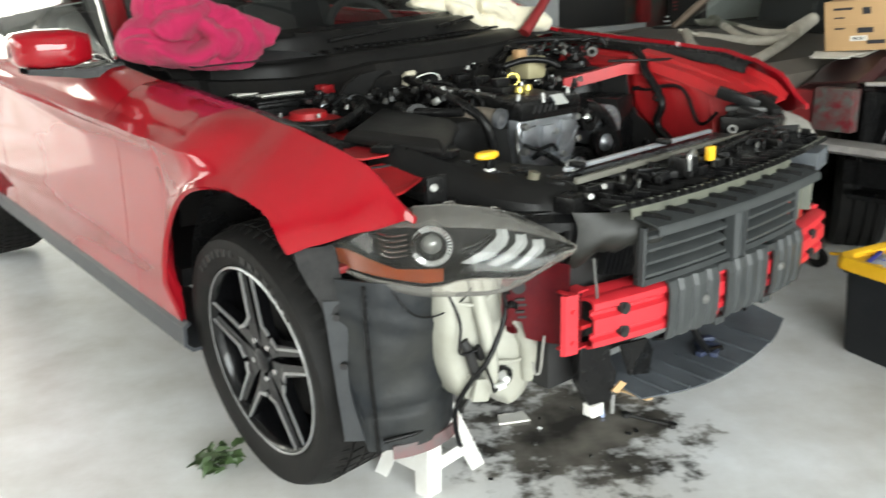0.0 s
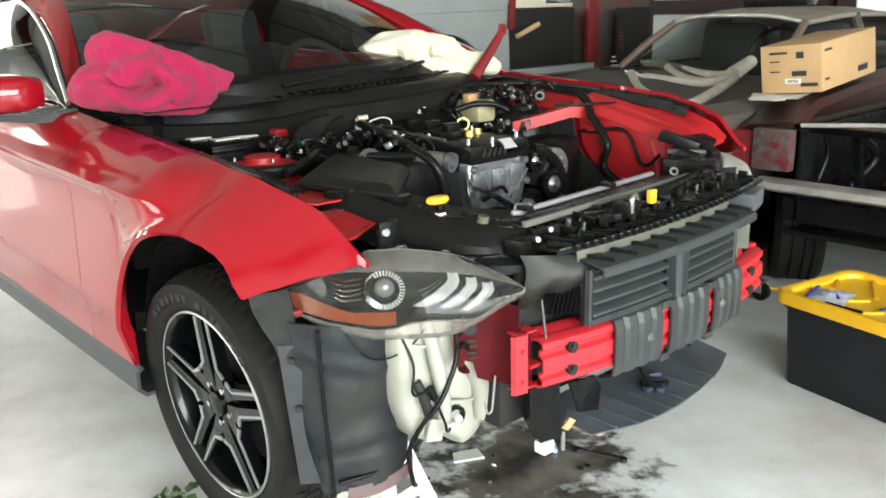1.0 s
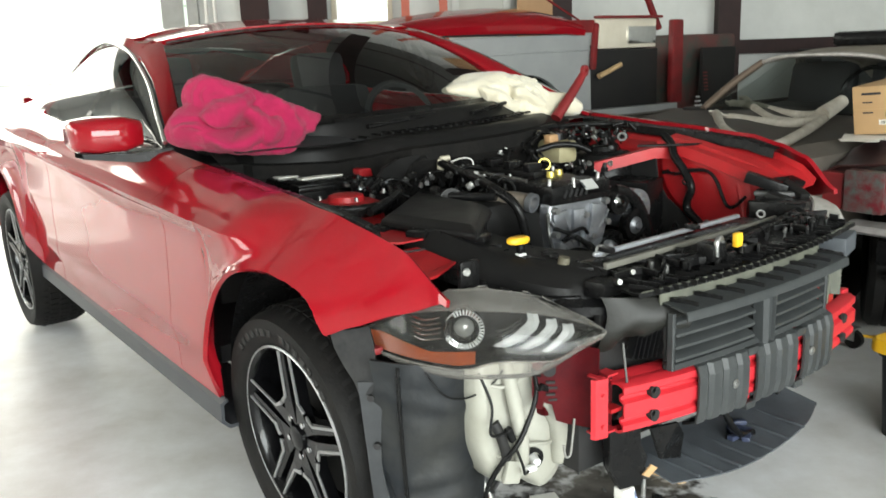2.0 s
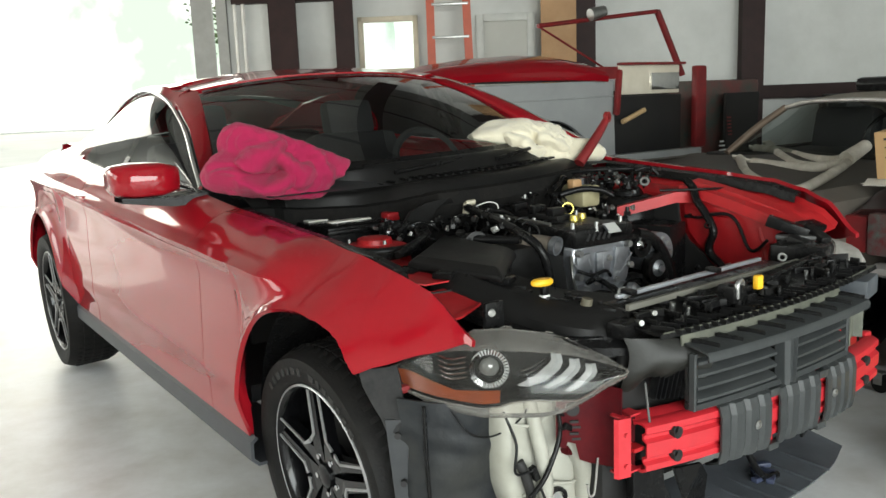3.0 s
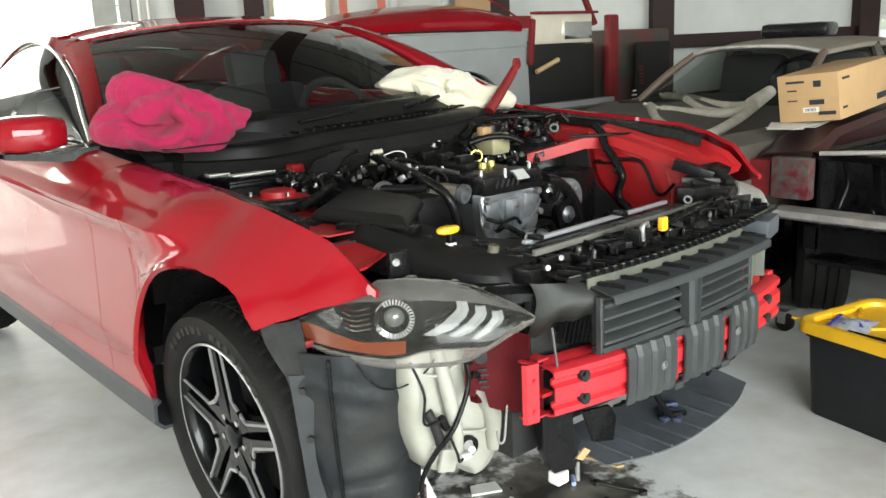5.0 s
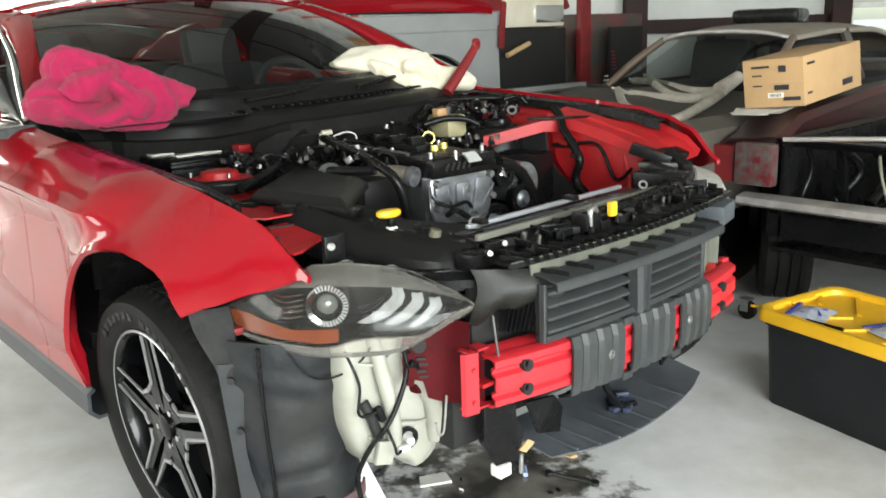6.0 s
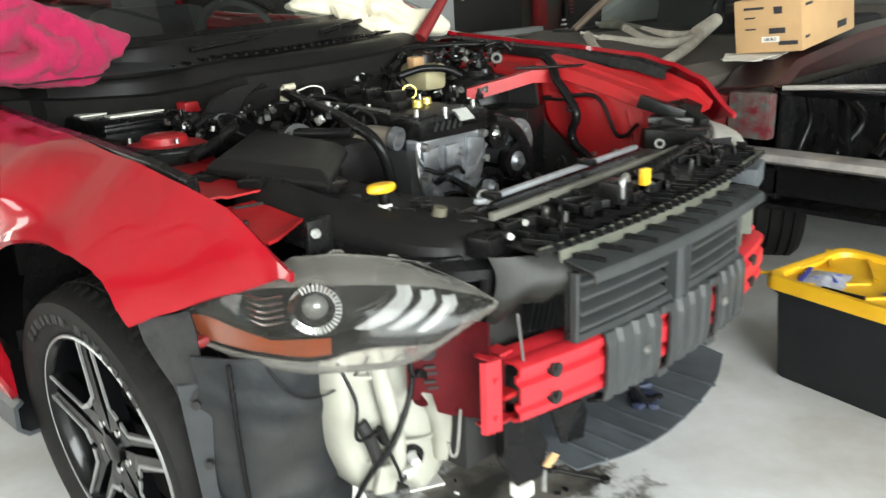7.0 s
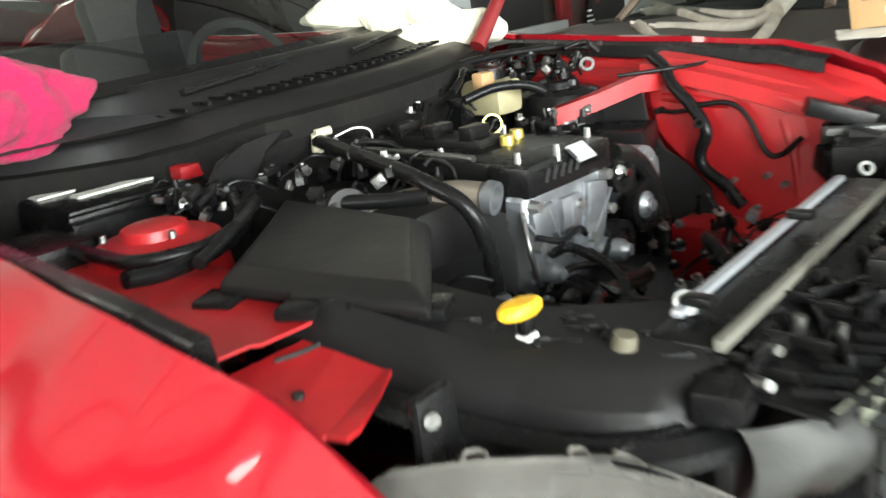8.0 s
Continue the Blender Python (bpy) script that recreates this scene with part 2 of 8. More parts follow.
def ball(bm, c, r, s=(1, 1, 1), n=12):
    bmesh.ops.create_uvsphere(bm, u_segments=n * 2, v_segments=n, radius=r, matrix=Matrix.Translation(c) @ Matrix.Diagonal((*s, 1)))
    return bm


def spline(pts, n):
    """Points along a smooth line through the given ones."""
    p = [Vector(q) for q in pts]
    if len(p) < 3:
        return [p[0].lerp(p[-1], i / n) for i in range(n + 1)]
    p = [p[0] * 2 - p[1]] + p + [p[-1] * 2 - p[-2]]
    out = []
    for i in range(n + 1):
        t = i / n * (len(p) - 3)
        k = min(int(t), len(p) - 4)
        t -= k
        a, b, c, d = p[k:k + 4]
        out.append(0.5 * ((2 * b) + (c - a) * t + (2 * a - 5 * b + 4 * c - d) * t * t + (3 * b - a - 3 * c + d) * t ** 3))
    return out


def tube(bm, pts, r, n=10, steps=None, r2=None):
    line = spline(pts, steps or 6 * (len(pts) - 1))
    rings = []
    up = Vector((0, 0, 1))
    for i, p in enumerate(line):
        d = (line[min(i + 1, len(line) - 1)] - line[max(i - 1, 0)]).normalized()
        u = up - d * up.dot(d)
        if u.length < 0.05:
            u = Vector((1, 0, 0)) - d * d.x
        u.normalize()
        up = u
        w = d.cross(u)
        rr = r if r2 is None else r + (r2 - r) * i / (len(line) - 1)
        rings.append([bm.verts.new(p + rr * (math.cos(a) * u + math.sin(a) * w)) for a in [2 * math.pi * k / n for k in range(n)]])
    for a, b in zip(rings, rings[1:]):
        for k in range(n):
            bm.faces.new((a[k], a[(k + 1) % n], b[(k + 1) % n], b[k]))
    bm.faces.new(rings[0][::-1])
    bm.faces.new(rings[-1])
    return bm


def loft(bm, rows, closed=False):
    vs = [[bm.verts.new(p) for p in row] for row in rows]
    for a, b in zip(vs, vs[1:]):
        n = len(a)
        for k in range(n if closed else n - 1):
            bm.faces.new((a[k], a[(k + 1) % n], b[(k + 1) % n], b[k]))
    return vs


def thick(ob, t, offset=-1.0):
    m = ob.modifiers.new("thickness", "SOLIDIFY")
    m.thickness, m.offset = t, offset
    return ob


def rounded(ob, w, seg=2):
    m = ob.modifiers.new("edges", "BEVEL")
    m.width, m.segments, m.limit_method = w, seg, "ANGLE"
    return ob


def plate(bm, pts, d):
    """A flat outline pushed along d."""
    a = [bm.verts.new(p) for p in pts]
    b = [bm.verts.new(Vector(p) + Vector(d)) for p in pts]
    n = len(pts)
    bm.faces.new(a)
    bm.faces.new(b[::-1])
    for k in range(n):
        bm.faces.new((a[k], b[k], b[(k + 1) % n], a[(k + 1) % n]))
    return bm


def lathe(bm, prof, m, n=48):
    """A profile of (radius, height) turned round the z axis of m."""
    rows = []
    for k in range(n):
        a = 2 * math.pi * k / n
        rows.append([m @ Vector((r * math.cos(a), r * math.sin(a), h)) for r, h in prof])
    loft(bm, rows + [rows[0]])
    bmesh.ops.remove_doubles(bm, verts=bm.verts, dist=1e-6)
    return bm


def lerp_table(tab, y):
    """Linear reading of rows (key, values...)."""
    if y <= tab[0][0]:
        return tab[0][1:]
    for a, b in zip(tab, tab[1:]):
        if y <= b[0]:
            f = (y - a[0]) / (b[0] - a[0])
            f = f * f * (3 - 2 * f) * 0.5 + f * 0.5
            return tuple(p + (q - p) * f for p, q in zip(a[1:], b[1:]))
    return tab[-1][1:]


# ---- the building: axes along its walls ----
ROOM = Matrix(((0.819, 0.574, 0, -1.684), (-0.574, 0.819, 0, -1.754), (0, 0, 1, 0), (0, 0, 0, 1)))
BACK, LEFT, RIGHT, FRONT, HIGH = 8.5, -6.4, 7.6, -4.0, 3.7


def room_boxes(name, boxes, material, label, category, bevel=0.0):
    bm = bmesh.new()
    for c, s in boxes:
        box(bm, c, s, bevel=bevel)
    ob = part(name, bm, material, None, label)
    ob.matrix_world = ROOM
    return tagged(ob, label, category, kind="structure")


def span(x0, x1, y0, y1, z0, z1):
    return ((x0 + x1) / 2, (y0 + y1) / 2, (z0 + z1) / 2), (x1 - x0, y1 - y0, z1 - z0)


bm = bmesh.new()
bmesh.ops.create_grid(bm, x_segments=2, y_segments=2, size=400)
ground = part("ground", bm, mat("pale_gravel", (0.62, 0.60, 0.54), 0.9, 0.0, (0.50, 0.50, 0.42), 0.25, bump=0.3), None, smooth=0)
ground.location.z = -0.06
tagged(ground, "pale sunlit gravel outside the workshop", "ground", kind="structure")

bm = bmesh.new()
box(bm, *span(LEFT - 4, RIGHT + 0.3, FRONT - 7, BACK + 16, -0.2, 0))
floor = part("floor", bm, CONCRETE, None, smooth=0)
floor.matrix_world = ROOM
tagged(floor, "pale sealed concrete slab with a dark wet stain", "floor", kind="structure")

# back wall with a roll-up doorway, a window, and a second window far along
W0 = BACK + 0.12
room_boxes("wall_north", [
    span(LEFT, -5.9, BACK, W0, 0, HIGH), span(-5.9, -2.06, BACK, W0, 3.1, HIGH), span(-2.06, -0.81, BACK, W0, 0, HIGH),
    span(-0.81, -0.23, BACK, W0, 0, 1.02), span(-0.81, -0.23, BACK, W0, 2.04, HIGH), span(-0.23, 5.2, BACK, W0, 0, HIGH),
    span(5.2, 6.5, BACK, W0, 0, 0.45), span(5.2, 6.5, BACK, W0, 1.35, HIGH), span(6.5, RIGHT, BACK, W0, 0, HIGH)],
    WALLMAT, "white insulation-faced metal wall with dark steel framing", "wall")
# unseen wall; its opening is split into bays to pattern the paint's reflections
room_boxes("wall_west", [
    span(LEFT - 0.12, LEFT, FRONT, -2.6, 0, HIGH), span(LEFT - 0.12, LEFT, -2.6, 7.4, 3.0, HIGH), span(LEFT - 0.12, LEFT, 0.7, 1.5, 0, 3.0), span(LEFT - 0.12, LEFT, 4.5, 5.0, 0, 3.0), span(LEFT - 0.12, LEFT, 7.4, W0, 0, HIGH)],
    WALLMAT, "unseen white workshop wall, its opening split to pattern reflections", "wall")
room_boxes("wall_east", [span(RIGHT, RIGHT + 0.12, FRONT, W0, 0, HIGH)], WALLMAT, "white insulation-faced workshop wall", "wall")
room_boxes("wall_south", [
    span(LEFT, -1.2, FRONT - 0.12, FRONT, 0, HIGH), span(-1.2, 6.4, FRONT - 0.12, FRONT, 3.2, HIGH), span(6.4, RIGHT, FRONT - 0.12, FRONT, 0, HIGH)],
    WALLMAT, "white workshop wall with an open doorway behind", "wall")
# roof out of direct view; white lining coloured grey to cut bounced light
room_boxes("ceiling", [span(LEFT, RIGHT, FRONT, W0, HIGH, HIGH + 0.1)], mat("greyed_roof_insulation", (0.27, 0.275, 0.26), 0.6, 0.0, (0.20, 0.205, 0.195), 1.5, bump=0.2, bscale=6), "insulation-faced workshop roof, greyed to cut bounce light", "ceiling")
for x in (-5.6, -0.22, 4.7):
    room_boxes("rafter", [span(x - 0.09, x + 0.09, FRONT, BACK, HIGH - 0.03, HIGH - 0.005), span(x - 0.02, x + 0.02, FRONT, BACK, HIGH - 0.38, HIGH - 0.03), span(x - 0.13, x + 0.13, FRONT, BACK, HIGH - 0.40, HIGH - 0.38)], STEELPOST, "dark red-oxide steel roof rafter", "rafter")
for k in range(8):
    y = FRONT + 0.9 + 1.5 * k
    room_boxes("purlin", [span(LEFT, RIGHT, y - 0.03, y + 0.03, HIGH - 0.02, HIGH)], STEELPOST, "dark steel roof purlin", "purlin")


def steel_post(x, w, label="dark red-oxide steel wall post"):
    ob = room_boxes("post", [span(x - w / 2, x + w / 2, BACK - 0.20, BACK, 0, HIGH), span(x - w / 2 - 0.03, x + w / 2 + 0.03, BACK - 0.215, BACK - 0.2, 0, HIGH)], STEELPOST, label, "post")
    return ob


for px, pw in ((-1.5, 0.20), (-0.92, 0.12), (1.36, 0.12), (2.94, 0.15), (5.02, 0.14)):
    steel_post(px, pw)
for x0, x1, z in ((-2.0, -0.98, 2.2), (1.42, 2.86, 2.13), (3.02, 4.95, 2.13), (1.42, 4.95, 1.12)):
    room_boxes("wall_girt", [span(x0, x1, BACK - 0.1, BACK, z, z + 0.13)], STEELPOST, "dark steel horizontal wall rail", "rail")
room_boxes("trim", [span(-2.16, -2.06, BACK - 0.06, BACK, 0, 3.1), span(-2.40, -2.2, BACK - 0.05, BACK - 0.01, 0, 3.1)], mat("grey_door_track", (0.30, 0.30, 0.29), 0.5, 0.6), "grey metal track of the roll-up doorway", "trim")
bm = bmesh.new()
for x0 in (-1.98, -1.9):
    cyl(bm, (x0, BACK - 0.05, 0), (x0, BACK - 0.05, HIGH), 0.018)
ob = part("conduit", bm, WHITE, None, "white electrical conduit pipes on the wall")
ob.matrix_world = ROOM
tagged(ob, "white electrical conduit pipes on the wall", "conduit", kind="structure")


def window(name, x0, x1, z0, z1, material, label):
    w = thing(name, label, "window", ROOM, kind="structure")
    bm = bmesh.new()
    for c, s in (span(x0, x1, BACK - 0.03, BACK + 0.05, z0, z0 + 0.05), span(x0, x1, BACK - 0.03, BACK + 0.05, z1 - 0.05, z1),
                 span(x0, x0 + 0.05, BACK - 0.03, BACK + 0.05, z0, z1), span(x1 - 0.05, x1, BACK - 0.03, BACK + 0.05, z0, z1),
                 span(x0 + 0.05, x1 - 0.05, BACK, BACK + 0.04, (z0 + z1) / 2 - 0.015, (z0 + z1) / 2 + 0.015)):
        box(bm, c, s, bevel=0.004)
    part("window_frame", bm, material, w)
    bm = bmesh.new()
    box(bm, *span(x0 + 0.05, x1 - 0.05, BACK + 0.015, BACK + 0.02, z0 + 0.05, z1 - 0.05))
    part("pane", bm, PANE, w).visible_shadow = False
    return w


window("window_1", -0.81, -0.23, 1.02, 2.04, mat("cream_window_paint", (0.62, 0.55, 0.42), 0.5), "cream-framed window, bright daylight behind")
window("window_2", 5.2, 6.5, 0.45, 1.35, WHITE, "white-framed window, bright daylight behind")
room_boxes("window_trim", [span(5.1, 5.2, BACK - 0.06, BACK, 0.2, 2.2)], LUMBER, "bare lumber stud beside the window", "trim")

d1 = thing("door_1", "closed beige personnel door in a pale frame", "door", ROOM, kind="structure")
bm = bmesh.new()
box(bm, *span(0.40, 0.82, BACK - 0.06, BACK - 0.015, 0, 1.95), bevel=0.004)
part("leaf", bm, DOORPAINT, d1)
bm = bmesh.new()
for c, s in (span(0.33, 0.40, BACK - 0.08, BACK - 0.005, 0, 2.02), span(0.82, 0.89, BACK - 0.08, BACK - 0.005, 0, 2.02), span(0.40, 0.82, BACK - 0.08, BACK - 0.005, 1.95, 2.02)):
    box(bm, c, s, bevel=0.004)
part("door_frame", bm, mat("pale_frame_paint", (0.56, 0.57, 0.54), 0.5), d1)
bm = bmesh.new()
box(bm, *span(0.93, 1.26, BACK - 0.27, BACK - 0.25, 0, 3.0), bevel=0.002)
ob = part("plywood_sheet", bm, WOOD, None)
ob.matrix_world = ROOM
tagged(ob, "upright plywood sheet leaning against the wall", "plywood")


def ladder():
    t = thing("step_ladder", "orange fibreglass ladder standing against the wall", "ladder", ROOM)
    for x in (-0.14, 0.24):
        bm = bmesh.new()
        dx = 0.06 if x > 0 else 0.0
        plate(bm, [(x, BACK - 0.55, 0), (x + 0.075, BACK - 0.55, 0), (x + 0.075 - dx, BACK - 0.28, 2.9), (x - dx, BACK - 0.28, 2.9)], (0, 0.04, 0))
        part("rail", bm, FIBRE, t)
    for k in range(9):
        f = (0.3 + 0.3 * k) / 2.9
        bm = bmesh.new()
        box(bm, (0.08, BACK - 0.53 + 0.27 * f, 0.3 + 0.3 * k), (0.34, 0.06, 0.025), bevel=0.004)
        part("rung", bm, STEEL, t)


ladder()

# daylight area lamps standing in the doorways; west and south ones are out of view
for nm, c, w, hgt, tgt, e in (
        ("door_light", (-4.0, BACK + 0.25, 1.60), 3.7, 2.9, (-3.2, 3.0, -1.2), 120),
        ("side_light", (LEFT - 0.25, 3.0, 2.15), 2.9, 1.6, (-3.0, 3.0, -1.0), 75),
        ("side_light_front", (LEFT - 0.25, -0.9, 2.15), 3.2, 1.6, (-3.0, -0.9, -1.0), 85),
        ("side_light_rear", (LEFT - 0.25, 6.2, 2.15), 2.3, 1.6, (-3.0, 6.2, -1.0), 55),
        ("rear_light", (2.6, FRONT - 0.2, 1.8), 7.4, 2.7, (2.4, 0.0, 0.0), 660)):
    la = new(nm, bpy.data.lights.new(nm, "AREA"))
    la.data.shape, la.data.size, la.data.size_y, la.data.energy, la.data.color = "RECTANGLE", w, hgt, e, (0.96, 0.985, 1.0) if nm == "rear_light" else (1.0, 0.955, 0.88)
    la.matrix_world = ROOM @ look(c, tgt)

# ---- the red car: x to its left, y to its rear, front axle at y = 0 ----
car = thing("sports_car", "red sports coupe with its hood and front bumper cover removed", "car")


def lift(x):
    """The body leans: its left side sits a little higher."""
    return (x + 0.75) * 0.033


TOP = [(-0.43, -0.70, 0.775), (-0.31, -0.727, 0.862), (-0.21, -0.750, 0.889), (-0.10, -0.763, 0.909), (0.17, -0.768, 0.926), (0.62, -0.765, 0.95),
       (0.85, -0.80, 0.985), (1.4, -0.815, 0.992), (1.95, -0.81, 1.0), (2.5, -0.80, 1.03), (3.1, -0.77, 1.04), (3.4, -0.70, 1.035), (3.85, -0.52, 1.02)]
SHO = [(-0.43, -0.735, 0.767), (-0.36, -0.79, 0.797), (-0.25, -0.868, 0.826), (-0.15, -0.902, 0.840), (0.0, -0.917, 0.848), (0.25, -0.925, 0.862), (0.62, -0.925, 0.872),
       (1.3, -0.925, 0.889), (1.95, -0.93, 0.912), (2.5, -0.945, 0.925), (2.9, -0.945, 0.93), (3.15, -0.915, 0.93), (3.4, -0.84, 0.93), (3.85, -0.58, 0.92)]


def arch_z(y, cy, ry, cz, rz):
    f = (y - cy) / ry
    return cz + rz * math.sqrt(max(0.0, 1 - f * f)) if abs(f) < 1 else None


def bottom(y):
    """The lower edge of the painted side: lamp edge, wheel arch, sill."""
    if y < 0.0:
        return lerp_table([(-0.43, -0.70, 0.773), (-0.345, -0.752, 0.742), (-0.262, -0.80, 0.71), (-0.225, -0.855, 0.692), (-0.207, -0.868, 0.717), (-0.194, -0.878, 0.738), (-0.175, -0.886, 0.757), (-0.15, -0.894, 0.772), (-0.11, -0.905, 0.784), (-0.05, -0.915, 0.791), (0.0, -0.928, 0.791)], y)
    for cy, ry, cz, rz, x in ((-0.005, 0.335, 0.37, 0.42, -0.928), (2.74, 0.375, 0.36, 0.415, -0.955)):
        z = arch_z(y, cy, ry, cz, rz)
        if z is not None:
            edge = min(1.0, (z - cz) / 0.12)
            xe = -0.885 + (x + 0.885) * edge
            return xe, z
    return (-0.885, 0.383) if y < 3.0 else (-0.885 + 0.45 * (y - 3.0), 0.383 + 0.1 * (y - 3.0))


# foot of the fender's skin: y, x
SKIN = [(-0.45, -0.700, 0), (-0.345, -0.775, 0), (-0.262, -0.840, 0), (-0.20, -0.892, 0), (-0.14, -0.932, 0), (-0.06, -0.960, 0), (0.05, -0.968, 0), (0.16, -0.970, 0)]


def section(y, n=22):
    """Top edge, rounded shoulder, a ledge and sharp crease, a hollow flank, a lower line and the edge."""
    xt, zt = lerp_table(TOP, y)
    xs, zs = lerp_table(SHO, y)
    xb, zb = bottom(y)
    zb = min(zb, zs - 0.004)
    c = max(0.0, min(1.0, (y - 0.02) / 0.22))
    c = c * c * (3 - 2 * c)
    deep = max(0.0, min(1.0, (zs - zb) / 0.30))
    up = [(xt, zt), (xt + (xs - xt) * 0.34, zt - (zt - zs) * 0.10), (xt + (xs - xt) * (0.74 - 0.06 * c), zt - (zt - zs) * (0.42 + 0.12 * c)), (xt + (xs - xt) * (0.90 - 0.10 * c), zt - (zt - zs) * (0.70 + 0.10 * c)), (xs, zs)]
    lip = 0.010 * min(1.0, max(0.0, (zb - 0.40) / 0.1))
    xl, zl = (-0.902 if y < 3.0 else -0.902 + 0.40 * (y - 3.0)), 0.53 - 0.02 * min(1.0, abs(y - 0.9))
    if zb < 0.45:
        low = [(xs, zs), (xs + 0.016 * c + 0.004, zs - 0.022), (xs + 0.030 * c + 0.004, zs - 0.08), (xs + 0.030 * c, (zs + zl) / 2 - 0.02), (xl + 0.004, zl + 0.05), (xl, zl), (xl + 0.014, zl - 0.05), (xb, zb + 0.03), (xb, zb)]
    else:
        low = [(xs, zs)] + [(xs + (xb - xs) * f + dx * c * deep + lip * g, zs + (zb - zs) * f) for f, dx, g in ((0.08, 0.012, 0.1), (0.25, 0.024, 0.3), (0.5, 0.024, 0.7), (0.78, 0.008, 1.0), (0.9, 0.0, 0.5))] + [(xb, zb)]
    sp = lambda q, k: spline([Vector((a, b, 0)) for a, b in q], k)
    pts = sp(up, 10) + sp(low, n - 10)[1:]
    g = max(0.0, min(1.0, (0.15 - y) / 0.19))
    if g > 0:
        g = g * g * (3 - 2 * g)
        line = spline([Vector(q) for q in SKIN], 120)
        xv = -0.97
        for q, r in zip(line, line[1:]):
            if q.x <= y <= r.x:
                xv = q.y + (r.y - q.y) * (y - q.x) / max(1e-9, r.x - q.x)
        m = len(pts) - 1
        far = (zt - zb) / (zt - 0.66)
        arc = [Vector((xt + (xv - xt) * (1 - (1 - far * k / m) ** 1.75), zt + (zb - zt) * k / m, 0)) for k in range(m + 1)]
        pts = [p.lerp(r, g) for p, r in zip(pts, arc)]
    return [Vector((p.x, y, p.y)) for p in pts]


def side_panel(name, ys, side, material, label="", cut=None, parent=None):
    bm = bmesh.new()
    rows = []
    for y in ys:
        row = section(y)
        rows.append([Vector((p.x * -side, p.y, p.z + (lift(p.x * -side) if side > 0 else 0))) for p in row])
    loft(bm, rows)
    return thick(part(name, bm, material, parent or car, label, smooth=35), 0.012, 1.0 if side < 0 else -1.0)


def steps(a, b, n):
    return [a + (b - a) * i / n for i in range(n + 1)]


FRONT_YS = steps(-0.428, -0.228, 16) + [-0.225, -0.221, -0.216, -0.211, -0.207, -0.2, -0.194, -0.187, -0.181, -0.175] + steps(-0.168, 0.325, 44) + steps(0.336, 0.612, 10)
REAR_YS = steps(1.962, 2.36, 8) + steps(2.38, 3.11, 34) + steps(3.13, 3.85, 10)
for s in (-1, 1):
    side_panel("fender", FRONT_YS, s, RED, "glossy red front fender")
    d = side_panel("door_panel", steps(0.6155, 1.956, 20), s, RED, "glossy red door")
    side_panel("rear_quarter", REAR_YS, s, RED, "glossy red rear quarter panel")
    # sill skirt
    bm = bmesh.new()
    loft(bm, [[Vector((-x if s > 0 else x, y, z)) for x, z in ((-0.886, 0.384), (-0.902, 0.372), (-0.903, 0.325), (-0.885, 0.308), (-0.70, 0.305))] for y in steps(0.31, 2.36, 10)])
    thick(part("sill_skirt", bm, mat("grey_sill", (0.05, 0.053, 0.058), 0.4, Specular_IOR_Level=0.25) if s < 0 else GREY_PL, car, "dull grey plastic sill skirt"), 0.01, 0)

# roof and pillars
def roof_pt(u, y):
    """u across from -1 to 1."""
    z, half, drop = lerp_table([(1.42, 1.362, 0.56, 0.045), (1.7, 1.392, 0.57, 0.05), (2.1, 1.388, 0.56, 0.055), (2.6, 1.345, 0.54, 0.06), (2.8, 1.315, 0.52, 0.06)], y)
    x = half * u
    return Vector((x, y + 0.10 * u * u * (1 if y < 1.6 else 0), z - drop * abs(u) ** 2.4 + lift(x) * 0.5))


bm = bmesh.new()
loft(bm, [[roof_pt(u, y) for u in steps(-1, 1, 20)] for y in steps(1.42, 2.8, 16)])
thick(part("roof", bm, RED, car, "glossy red roof panel"), 0.02)


def ws_pt(u, v):
    """Windscreen: v from the cowl (0) to the roof (1)."""
    a = Vector((0.72 * u, 0.56 + 0.38 * u * u, 1.01 + 0.02 * (1 - u * u) + lift(0.72 * u)))
    b = roof_pt(u * 1.0, 1.42) - Vector((0, 0.012, 0.012))
    p = a.lerp(b, v)
    p.z += 0.035 * math.sin(math.pi * v)
    return p


bm = bmesh.new()
loft(bm, [[ws_pt(u, v) for u in steps(-0.99, 0.99, 20)] for v in steps(0, 1, 10)])
windscreen = part("windscreen", bm, GLASS, car, "tinted windscreen")
windscreen.visible_shadow = False
# black screen border
bm = bmesh.new()
loft(bm, [[ws_pt(u, v) + Vector((0, -0.002, 0.004)) for u in steps(-0.96, 0.96, 20)] for v in (0.955, 1.0)])
loft(bm, [[ws_pt(u, v) + Vector((0, -0.002, 0.004)) for u in steps(-0.96, 0.96, 20)] for v in (0.0, 0.05)])
part("screen_border", bm, BLACK, car)


